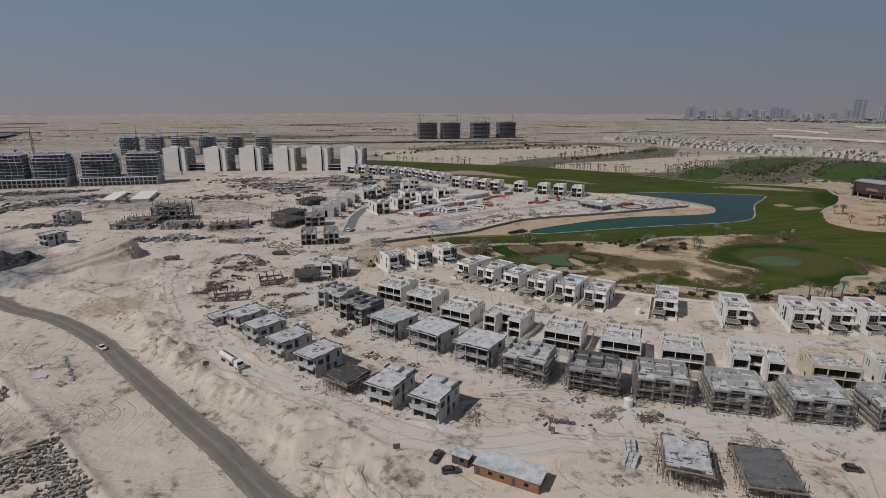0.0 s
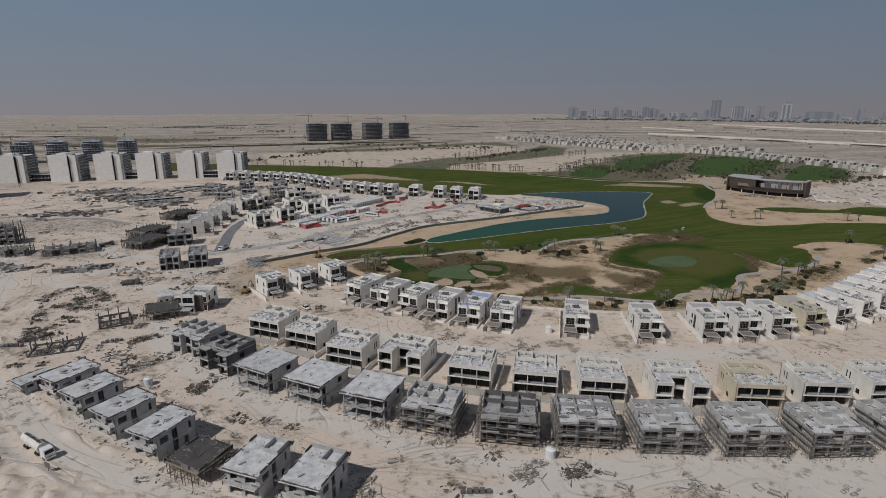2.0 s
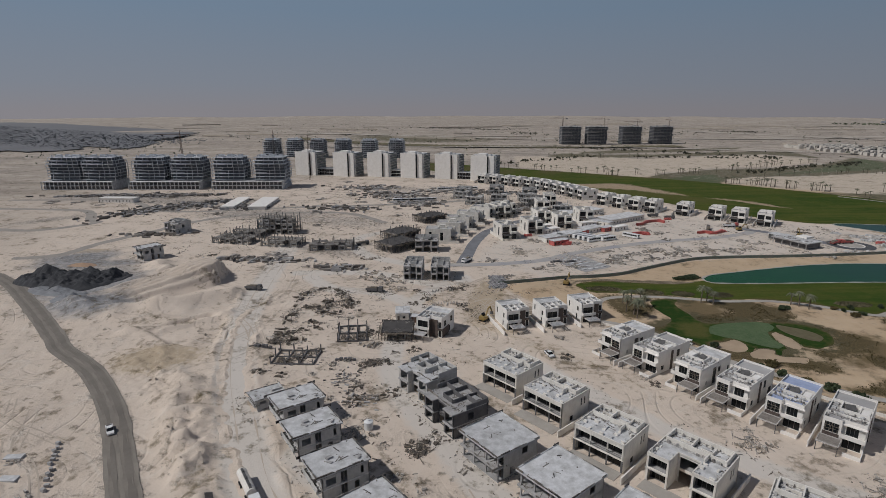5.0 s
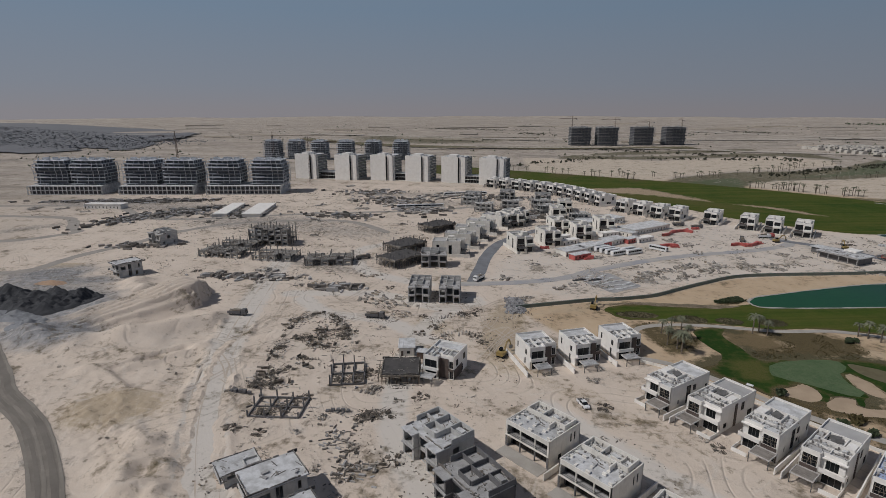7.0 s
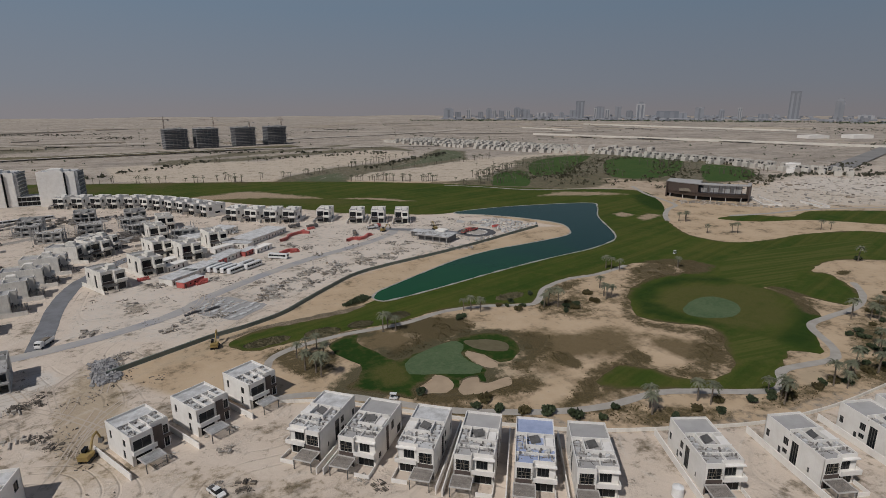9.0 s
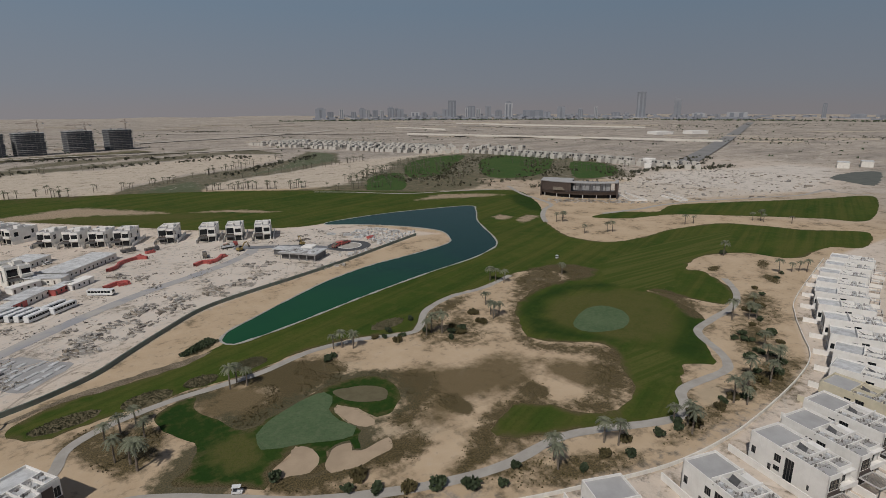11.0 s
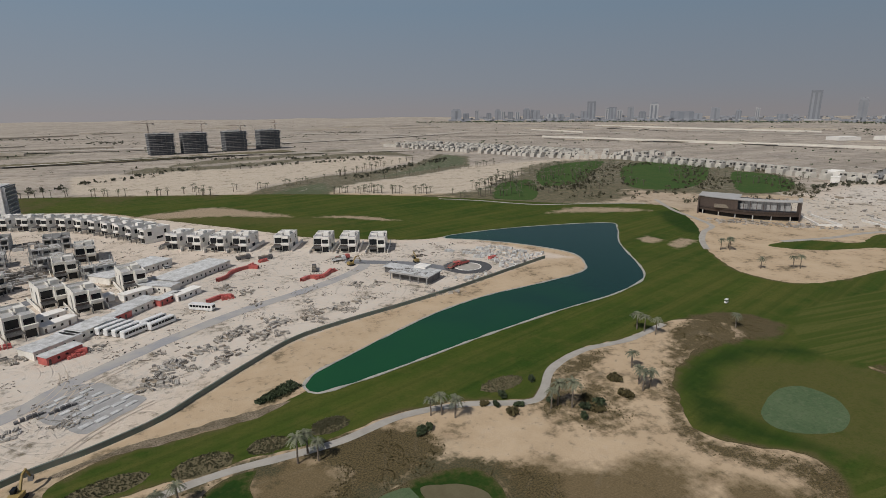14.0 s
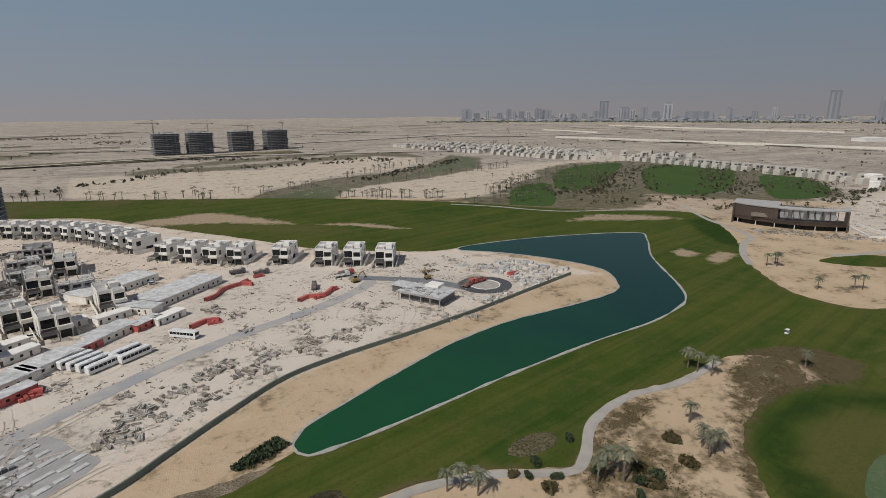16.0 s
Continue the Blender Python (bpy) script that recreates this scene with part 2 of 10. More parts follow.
def grass_material(name, a, b, c, scale=0.08, stripe=0.0, turn=17.0, along=160.0, across=9.0, cover=False):
    """Mown grass: broad tone, drier patches, mowing bands along one way, fine blades."""
    m = bpy.data.materials.new(name)
    nt, bsdf = nodes_of(m)
    pos = position(nt)
    big = noise_node(nt, scale * 0.4, 4.0, 0.6, pos)
    mid = noise_node(nt, scale * 2.5, 5.0, 0.65, pos)
    fine = noise_node(nt, 3.0, 3.0, 0.7, pos)
    blade = noise_node(nt, 0.9, 5.0, 0.75, pos)
    col = mix(nt, ramp(nt, big, 0.36, 0.62), a, b)
    col = mix(nt, ramp(nt, mid, 0.48, 0.72, 0.0, 0.75), col, c)
    if stripe:
        band = noise_node(nt, 1.0, 2.0, 0.5, stretched(nt, pos, turn, along, across))
        col = mix(nt, ramp(nt, band, 0.40, 0.62, 0.0, stripe), col, c)
        thin = noise_node(nt, 1.0, 1.0, 0.5, stretched(nt, pos, turn + 2, along, across * 0.28))
        col = mix(nt, ramp(nt, thin, 0.5, 0.62, 0.0, stripe * 0.45), col, tuple(x * 0.72 for x in a))
    if cover:
        grain = ramp(nt, mid, 0.3, 0.7, -0.3, 0.3)
        mown = mix(nt, ramp(nt, noise_node(nt, 1.0, 1.0, 0.5, stretched(nt, pos, -4, 90.0, 2.6)), 0.44, 0.56), (0.060, 0.082, 0.016), (0.092, 0.100, 0.026))
        col = mix(nt, ramp(nt, maths(nt, "ADD", attribute(nt, "mown"), maths(nt, "MULTIPLY", grain, 0.5)), 0.3, 0.7), col, mown)
        col = mix(nt, ramp(nt, maths(nt, "ADD", attribute(nt, "dry"), grain), 0.15, 0.9, 0.0, 0.9), col, mix(nt, ramp(nt, blade, 0.4, 0.6), (0.078, 0.082, 0.022), (0.118, 0.106, 0.038)))
        col = mix(nt, ramp(nt, maths(nt, "ADD", attribute(nt, "dark"), grain), 0.15, 0.9, 0.0, 0.85), col, (0.018, 0.043, 0.008))
        soil = mix(nt, ramp(nt, fine, 0.42, 0.58), (0.055, 0.042, 0.020), (0.165, 0.125, 0.075))
        col = mix(nt, ramp(nt, maths(nt, "ADD", attribute(nt, "soil"), grain), 0.25, 0.75, 0.0, 0.97), col, soil)
        col = mix(nt, ramp(nt, maths(nt, "ADD", attribute(nt, "bare"), grain), 0.3, 0.75, 0.0, 0.95), col, mix(nt, ramp(nt, blade, 0.4, 0.6), (0.43, 0.33, 0.235), (0.34, 0.255, 0.175)))
    col = mix(nt, ramp(nt, blade, 0.50, 0.68, 0.0, 0.4), col, tuple(x * 0.55 for x in a))
    col = mix(nt, ramp(nt, fine, 0.45, 0.75, 0.0, 0.35), col, tuple(x * 0.55 for x in a))
    nt.links.new(col, bsdf.inputs["Base Color"])
    bsdf.inputs["Roughness"].default_value = 0.95
    bsdf.inputs["Specular IOR Level"].default_value = 0.08
    bump(nt, bsdf, maths(nt, "ADD", fine, blade), 0.5, 0.12)
    return m


def scrub_soil():
    """Dry soil under scrub: brown litter, grey crust and pale sand in patches."""
    m = bpy.data.materials.new("scrub_soil")
    nt, bsdf = nodes_of(m)
    pos = position(nt)
    mid = noise_node(nt, 0.22, 5.0, 0.7, pos)
    fine = noise_node(nt, 2.0, 4.0, 0.7, pos)
    col = mix(nt, ramp(nt, mid, 0.36, 0.62), (0.125, 0.098, 0.060), (0.27, 0.215, 0.155))
    col = mix(nt, ramp(nt, fine, 0.46, 0.60, 0.0, 0.8), col, (0.075, 0.058, 0.030))
    col = mix(nt, ramp(nt, fine, 0.30, 0.42, 0.5, 0.0), col, (0.36, 0.30, 0.22))
    nt.links.new(col, bsdf.inputs["Base Color"])
    bsdf.inputs["Roughness"].default_value = 0.95
    bump(nt, bsdf, fine, 0.7, 0.3)
    return m


def water_material():
    m = bpy.data.materials.new("lake_water")
    nt, bsdf = nodes_of(m)
    pos = position(nt)
    sep = nt.nodes.new("ShaderNodeSeparateXYZ")
    nt.links.new(pos, sep.inputs[0])
    wob = noise_node(nt, 0.03, 3.0, 0.5, pos)
    reach = maths(nt, "ADD", sep.outputs[0], ramp(nt, wob, 0.3, 0.7, -30.0, 30.0))
    col = mix(nt, ramp(nt, reach, 60.0, 230.0), (0.014, 0.074, 0.030), (0.010, 0.040, 0.036))
    nt.links.new(col, bsdf.inputs["Base Color"])
    bsdf.inputs["Roughness"].default_value = 0.22
    bsdf.inputs["Specular IOR Level"].default_value = 0.10
    bsdf.inputs["IOR"].default_value = 1.33
    rip = noise_node(nt, 1.6, 3.0, 0.6, pos)
    bump(nt, bsdf, rip, 0.25, 0.05)
    return m


def glass_material():
    m = bpy.data.materials.new("window_glass")
    nt, bsdf = nodes_of(m)
    bsdf.inputs["Base Color"].default_value = (0.014, 0.016, 0.018, 1)
    bsdf.inputs["Roughness"].default_value = 0.08
    bsdf.inputs["Specular IOR Level"].default_value = 0.3
    return m


SAND = sand_material()
LAWN = grass_material("fairway_grass", (0.032, 0.065, 0.010), (0.066, 0.088, 0.016), (0.104, 0.102, 0.026), 0.06, stripe=0.6, cover=True)
ROUGH = grass_material("rough_grass", (0.018, 0.046, 0.009), (0.030, 0.060, 0.011), (0.062, 0.070, 0.020), 0.12, cover=True)
GREEN = grass_material("putting_green_grass", (0.080, 0.122, 0.060), (0.10, 0.14, 0.072), (0.13, 0.155, 0.09), 0.2)
DUNE = material("bunker_sand", (0.42, 0.32, 0.22), (0.33, 0.25, 0.17), 0.95, 0.15, 2.0, 0.0, 0.3)
MULCH = material("mulch", (0.155, 0.125, 0.068), (0.09, 0.078, 0.038), 0.95, 0.6, 3.0, 0.1, 0.6)
WATER = water_material()
GLASS = glass_material()
ASPHALT = material("asphalt", (0.20, 0.205, 0.22), (0.13, 0.132, 0.138), 0.85, 0.15, 2.0, 0.0, 0.2)
DUSTY = material("dusty_asphalt", (0.30, 0.30, 0.315), (0.43, 0.395, 0.35), 0.9, 0.10, 1.2, 0.0, 0.3)
DIRT = material("packed_dirt", (0.225, 0.20, 0.168), (0.15, 0.132, 0.112), 0.95, 0.12, 1.4, 0.0, 0.4)
PATHS = material("path_concrete", (0.40, 0.37, 0.33), (0.31, 0.285, 0.25), 0.9, 0.2, 3.0, 0.0, 0.2)
STONE = material("shore_stone", (0.42, 0.40, 0.36), (0.27, 0.26, 0.235), 0.9, 0.5, 2.5, 0.0, 0.6)
WHITE = material("white_paint", (0.83, 0.80, 0.755), (0.73, 0.695, 0.645), 0.75, 0.35, 4.0, 0.08, 0.15, streak=0.10)
BEIGE = material("cream_render", (0.82, 0.785, 0.72), (0.68, 0.64, 0.575), 0.8, 0.35, 4.0, 0.12, 0.2, streak=0.3)
ROOF = material("roof_screed", (0.42, 0.41, 0.40), (0.35, 0.34, 0.33), 0.9, 0.25, 2.5, 0.15, 0.3)
RAW = material("raw_concrete", (0.44, 0.43, 0.42), (0.29, 0.28, 0.27), 0.9, 0.35, 2.5, 0.18, 0.4, streak=0.35)
BLOCK = material("block_masonry", (0.54, 0.53, 0.51), (0.40, 0.39, 0.37), 0.92, 0.45, 3.5, 0.15, 0.4, streak=0.2)
SLAB = material("slab_concrete", (0.63, 0.63, 0.63), (0.36, 0.355, 0.345), 0.9, 0.42, 2.2, 0.12, 0.3)
# dark concrete; on inner, loggia and core walls its colour stands in for shade
SHADE = material("dark_concrete_and_shade", (0.17, 0.165, 0.165), (0.105, 0.10, 0.10), 0.9, 0.4, 2.5, 0.15, 0.4)
WET = material("wet_concrete", (0.085, 0.078, 0.074), (0.05, 0.047, 0.045), 0.9, 0.4, 2.5, 0.15, 0.4)
BROWN = material("brown_cladding", (0.115, 0.085, 0.072), (0.075, 0.058, 0.05), 0.7, 0.8, 5.0, 0.15, 0.2)
METAL = material("grey_steel", (0.16, 0.155, 0.15), (0.10, 0.095, 0.09), 0.55, 0.8, 5.0, 0.2, 0.1, metallic=0.3)
TIMBER = material("weathered_timber", (0.30, 0.255, 0.20), (0.19, 0.16, 0.125), 0.9, 0.9, 6.0, 0.5, 0.3)
RUST = material("rusty_steel", (0.17, 0.10, 0.07), (0.09, 0.06, 0.045), 0.8, 0.9, 6.0, 0.4, 0.3)
BLUE = material("blue_membrane", (0.36, 0.42, 0.58), (0.27, 0.32, 0.47), 0.6, 0.4, 3.0, 0.05, 0.2)
RED = material("red_plastic", (0.60, 0.14, 0.12), (0.45, 0.11, 0.095), 0.55, 0.5, 4.0, 0.25, 0.1)
OCHRE = material("ochre_render", (0.68, 0.61, 0.46), (0.56, 0.50, 0.37), 0.8, 0.35, 4.0, 0.1, 0.2)


def debris_material(name, tones):
    """Mixed site waste: every loose piece takes one of a few weathered colours."""
    m = bpy.data.materials.new(name)
    nt, bsdf = nodes_of(m)
    pick = nt.nodes.new("ShaderNodeNewGeometry").outputs["Random Per Island"]
    col = tones[0]
    for k, tone in enumerate(tones[1:]):
        edge = (k + 1) / len(tones)
        col = mix(nt, ramp(nt, pick, edge - 0.02, edge + 0.02), col, tone)
    dirt = noise_node(nt, 2.5, 4.0, 0.6, position(nt))
    col = mix(nt, ramp(nt, dirt, 0.4, 0.7, 0.0, 0.5), col, (0.20, 0.175, 0.15))
    nt.links.new(col, bsdf.inputs["Base Color"])
    bsdf.inputs["Roughness"].default_value = 0.92
    return m


DEBRIS = debris_material("site_waste", ((0.30, 0.25, 0.19), (0.42, 0.385, 0.335), (0.15, 0.125, 0.10), (0.50, 0.46, 0.41), (0.24, 0.225, 0.205)))
ROOF_WASTE = debris_material("roof_waste", ((0.10, 0.092, 0.085), (0.27, 0.25, 0.225), (0.14, 0.122, 0.105), (0.20, 0.185, 0.165), (0.06, 0.056, 0.053)))
PALE_WASTE = debris_material("pale_waste", ((0.46, 0.43, 0.39), (0.58, 0.55, 0.51), (0.34, 0.31, 0.275), (0.22, 0.20, 0.18), (0.50, 0.45, 0.385)))
WASTE_WOOD = debris_material("waste_wood", ((0.22, 0.18, 0.135), (0.12, 0.098, 0.074), (0.30, 0.26, 0.21), (0.08, 0.066, 0.053), (0.05, 0.043, 0.037)))


# ---- building helpers ----
from mathutils import geometry


class Shape:
    """Corners and faces of one mesh, gathered piece by piece."""

    def __init__(self):
        self.v, self.f = [], []

    def quad(self, *corners):
        n = len(self.v)
        self.v += [tuple(c) for c in corners]
        self.f.append(tuple(range(n, n + len(corners))))
        return self

    def box(self, x0, x1, y0, y1, z0, z1, m=None):
        n = len(self.v)
        pts = [(x, y, z) for z in (z0, z1) for x, y in ((x0, y0), (x1, y0), (x1, y1), (x0, y1))]
        if m is not None:
            pts = [tuple(m @ Vector(p)) for p in pts]
        self.v += pts
        self.f += [tuple(n + i for i in q) for q in ((3, 2, 1, 0), (4, 5, 6, 7), (0, 1, 5, 4), (1, 2, 6, 5), (2, 3, 7, 6), (3, 0, 4, 7))]
        return self

    def beam(self, a, b, thick, thick2=None):
        a, b = Vector(a), Vector(b)
        m = Matrix.Translation(a) @ (b - a).to_track_quat("X", "Z").to_matrix().to_4x4()
        h, k = thick / 2, (thick2 or thick) / 2
        return self.box(0, (b - a).length, -h, h, -k, k, m)

    def tube(self, a, b, r0, r1=None, n=8, caps=True):
        a, b = Vector(a), Vector(b)
        r1 = r0 if r1 is None else r1
        q = (b - a).to_track_quat("Z", "Y").to_matrix()
        k = len(self.v)
        for c, r in ((a, r0), (b, r1)):
            for i in range(n):
                w = 2 * math.pi * i / n
                self.v.append(tuple(c + q @ Vector((r * math.cos(w), r * math.sin(w), 0))))
        for i in range(n):
            j = (i + 1) % n
            self.f.append((k + i, k + j, k + n + j, k + n + i))
        if caps:
            self.f.append(tuple(k + n + i for i in range(n)))
            self.f.append(tuple(k + n - 1 - i for i in range(n)))
        return self

    def wall(self, p0, p1, z0, z1, holes=(), t=0.25):
        """A wall from p0 to p1, its outer face to the right of that way; holes: (from, to, sill, head) along it."""
        p0, p1 = Vector((*p0, 0)), Vector((*p1, 0))
        u = (p1 - p0).normalized()
        inn = Vector((-u.y, u.x, 0)) * t
        length = (p1 - p0).length
        us = sorted({0.0, length, *[h[0] for h in holes], *[h[1] for h in holes]})
        vs = sorted({z0, z1, *[h[2] for h in holes], *[h[3] for h in holes]})

        def at(a, z, d=0.0):
            return tuple(p0 + u * a + inn * d + Vector((0, 0, z)))

        for a, b in zip(us, us[1:]):
            for c, d in zip(vs, vs[1:]):
                if any(h[0] <= a and b <= h[1] and h[2] <= c and d <= h[3] for h in holes):
                    continue
                self.quad(at(a, c), at(b, c), at(b, d), at(a, d))
                self.quad(at(b, c, 1), at(a, c, 1), at(a, d, 1), at(b, d, 1))
        for a, b, c, d in holes:
            self.quad(at(a, c), at(a, d), at(a, d, 1), at(a, c, 1))
            self.quad(at(b, d), at(b, c), at(b, c, 1), at(b, d, 1))
            self.quad(at(a, d), at(b, d), at(b, d, 1), at(a, d, 1))
            self.quad(at(b, c), at(a, c), at(a, c, 1), at(b, c, 1))
        self.quad(at(0, z1), at(length, z1), at(length, z1, 1), at(0, z1, 1))
        self.quad(at(0, z0), at(0, z1), at(0, z1, 1), at(0, z0, 1))
        self.quad(at(length, z1), at(length, z0), at(length, z0, 1), at(length, z1, 1))
        return self

    def pane(self, p0, p1, a, b, c, d, deep=0.16):
        """A thin pane that closes the hole (a, b, c, d) of a wall from p0 to p1."""
        p0, p1 = Vector((*p0, 0)), Vector((*p1, 0))
        u = (p1 - p0).normalized()
        m = Matrix(((u.x, -u.y, 0, p0.x), (u.y, u.x, 0, p0.y), (0, 0, 1, 0), (0, 0, 0, 1)))
        return self.box(a, b, deep, deep + 0.04, c, d, m)

    def sash(self, p0, p1, a, b, c, d, bars=1, deep=0.10, w=0.09):
        p0, p1 = Vector((*p0, 0)), Vector((*p1, 0))
        u = (p1 - p0).normalized()
        m = Matrix(((u.x, -u.y, 0, p0.x), (u.y, u.x, 0, p0.y), (0, 0, 1, 0), (0, 0, 0, 1)))
        self.box(a, b, deep, deep + 0.06, c, c + w, m).box(a, b, deep, deep + 0.06, d - w, d, m)
        for k in range(bars + 2):
            x = a + (b - a - w) * k / (bars + 1)
            self.box(x, x + w, deep, deep + 0.06, c + w, d - w, m)
        return self


def mesh_of(name, shape):
    me = bpy.data.meshes.new(name)
    me.from_pydata(shape.v, [], shape.f)
    me.update()
    return me


def part(name, shape, mat, parent, label=""):
    """One mesh under a thing or under a part."""
    me = shape if isinstance(shape, bpy.types.Mesh) else mesh_of(name, shape)
    if not me.materials:
        me.materials.append(mat)
    ob = new(name, me)
    ob.parent = parent
    if label:
        ob["label"] = label
    return ob


def thing(name, label, category, group="", kind="", m=None):
    """An empty at the base of a thing, for its parts."""
    ob = new(name)
    ob.empty_display_size = 0.5
    tagged(ob, label, category, group, kind)
    if m is not None:
        ob.matrix_basis = m
    return ob


def solid(name, shape, mat, label, category="", group="", kind="", m=None):
    """A thing of one mesh."""
    ob = part(name, shape, mat, None)
    tagged(ob, label, category, group, kind)
    if m is not None:
        ob.matrix_basis = m
    return ob


def smooth_line(pts, closed=False, step=2.0):
    """A gliding curve through a few points, in steps of some metres."""
    p = [Vector((a, b)) for a, b in pts]
    n, out = len(p), []
    for i in range(n if closed else n - 1):
        if closed:
            a, b, c, d = p[i - 1], p[i], p[(i + 1) % n], p[(i + 2) % n]
        else:
            a, b, c, d = p[max(i - 1, 0)], p[i], p[i + 1], p[min(i + 2, n - 1)]
        k = max(1, int((c - b).length / step))
        for j in range(k):
            t = j / k
            out.append(0.5 * (2 * b + (c - a) * t + (2 * a - 5 * b + 4 * c - d) * t * t + (3 * b - a - 3 * c + d) * t ** 3))
    if not closed:
        out.append(p[-1])
    return out


def sheet(name, pts, z, mat, label, category, wobble=0.0, step=2.5, kind="structure"):
    """A level sheet inside a closed curve, its edge a little uneven."""
    line = smooth_line(pts, True, step)
    if wobble:
        line = [q + Vector((noise.noise((q.x * 0.23, q.y * 0.23, 1.7)), noise.noise((q.x * 0.23, q.y * 0.23, 9.1)))) * wobble for q in line]
    bm = bmesh.new()
    face = bm.faces.new([bm.verts.new((q.x, q.y, z)) for q in line])
    if face.normal.z < 0:
        face.normal_flip()
    bm.normal_update()
    if face.normal.z < 0:
        face.normal_flip()
    bmesh.ops.triangulate(bm, faces=[face])
    me = bpy.data.meshes.new(name)
    bm.to_mesh(me)
    bm.free()
    me.materials.append(mat)
    return tagged(new(name, me), label, category, "", kind)


def lawn_sheet(name, pts, z, mat, label, category, covers, wobble=0.0, step=2.5, gap=3.0, edges={}):
    """A lawn inside a closed curve, with points all over it that carry how dry, mown, brown or bare it is there."""
    line = smooth_line(pts, True, step)
    line = [q + Vector((noise.noise((q.x * 0.23, q.y * 0.23, 1.7)), noise.noise((q.x * 0.23, q.y * 0.23, 9.1)))) * wobble for q in line]
    ring = [(q.x, q.y) for q in line]
    xs, ys = [q.x for q in line], [q.y for q in line]
    nx, ny = np.meshgrid(np.arange(min(xs), max(xs), gap), np.arange(min(ys), min(max(ys), 780), gap))
    ok = inside(nx, ny, ring) & (line_distance(nx, ny, ring + ring[:1]) > gap * 0.6)
    inner = [Vector((a, b)) for a, b in zip(nx[ok], ny[ok])]
    n = len(line)
    verts, _, faces = geometry.delaunay_2d_cdt([Vector(q) for q in ring] + inner, [(i, (i + 1) % n) for i in range(n)], [], 1, 0.01)[:3]
    me = bpy.data.meshes.new(name)
    me.from_pydata([(v.x, v.y, z) for v in verts], [], [tuple(f) for f in faces])
    if me.polygons[0].normal.z < 0:
        me.flip_normals()
    me.materials.append(mat)
    vx, vy = np.array([v.x for v in verts]), np.array([v.y for v in verts])
    for key, rows in covers.items():
        layer = me.attributes.new(key, "FLOAT", "POINT")
        value = np.max([a * soft_inside(vx, vy, area, soft) for area, soft, a in rows], axis=0)
        if key in edges:
            value = np.maximum(value, edges[key] * np.clip(1 - line_distance(vx, vy, ring + ring[:1]) / 3.2, 0, 1) * np.clip(0.7 + 0.6 * waves(vx, vy, 12.0, 15), 0, 1.2))
        layer.data.foreach_set("value", value.astype(np.float32))
    return tagged(new(name, me), label, category, "", "structure")


def ribbon(name, pts, width, z, mat, label, category, closed=False, high=0.0, wobble=0.0, kind="structure", side=0.0):
    """A strip along a curve; with a height it is a kerb or a wall."""
    line = smooth_line(pts, closed, 2.0)
    n = len(line)
    s = Shape()
    rows = []
    for i, q in enumerate(line):
        a = line[i - 1] if (i or closed) else q
        b = line[(i + 1) % n] if (i < n - 1 or closed) else q
        d = (b - a).normalized()
        out = Vector((-d.y, d.x))
        w = width / 2 + (wobble * noise.noise((q.x * 0.15, q.y * 0.15, 4.0)) if wobble else 0.0)
        q = q + out * side
        rows.append((q - out * w, q + out * w))
    for i in range(n if closed else n - 1):
        (a, b), (c, d) = rows[i], rows[(i + 1) % n]
        s.quad((a.x, a.y, z + high), (c.x, c.y, z + high), (d.x, d.y, z + high), (b.x, b.y, z + high))
        if high:
            s.quad((a.x, a.y, 0), (c.x, c.y, 0), (c.x, c.y, z + high), (a.x, a.y, z + high))
            s.quad((d.x, d.y, 0), (b.x, b.y, 0), (b.x, b.y, z + high), (d.x, d.y, z + high))
    return tagged(part(name, s, mat, None), label, category, "", kind)


# ---- the plan ----
WALL_LINE = [(217, 476), (189, 464.5), (150, 448), (120, 437), (83, 425), (62.5, 415.6), (45, 400), (31, 386), (19.7, 374.6), (5.1, 366), (-8, 361), (-18, 355.5), (-30, 348.7), (-41.5, 342)]
LAKE = [(61, 377), (62, 381), (67, 387), (76, 392.5), (98, 406), (125, 421), (156, 432), (187, 437), (219, 444.5), (232, 458), (238, 480), (224, 508), (203, 532), (184, 547), (196, 555), (250, 556), (316, 542), (309, 521), (282, 487), (256, 440), (243, 423), (229, 415), (208, 407.5), (175, 401), (132, 390), (109, 383), (89, 377), (75, 373.5), (64, 372)]
LAWN_WEST = [(-4, 351), (8, 361), (26, 363), (41, 365), (54, 371), (62, 376), (85, 385), (130, 402), (180, 420), (225, 430), (243, 455), (252, 485), (240, 512), (215, 538), (188, 551), (162, 553), (102, 587), (67, 628), (-6, 710), (-51, 759), (-112, 786), (-240, 840)]
LAWN_NORTH = [(-250, 930), (-138, 890), (53, 823), (156, 776), (250, 712), (325, 640), (388, 605), (412, 576), (394, 540), (365, 500), (335, 470), (320, 452), (299, 416), (298, 398), (306, 383), (334, 378), (369, 379), (413, 370), (430, 351), (442, 321), (466, 291)]
LAWN_SOUTH = [(417, 278), (398, 292), (356, 294), (345, 318), (317, 329), (288, 321), (291, 313), (270, 287), (252, 281), (247, 288), (240, 314), (238, 300), (228, 279), (214, 274), (196, 259), (190, 255), (182, 261), (167, 254), (151, 246), (141, 249), (128, 255.5), (115, 261), (104, 267), (103, 272), (114, 277), (120, 277), (126, 271), (129, 265), (134, 259), (145, 258), (156, 263), (162, 272), (171, 280), (173, 290), (163, 298), (157, 305), (157, 313), (165, 324), (171, 333), (187, 343), (206, 350), (220, 349)]
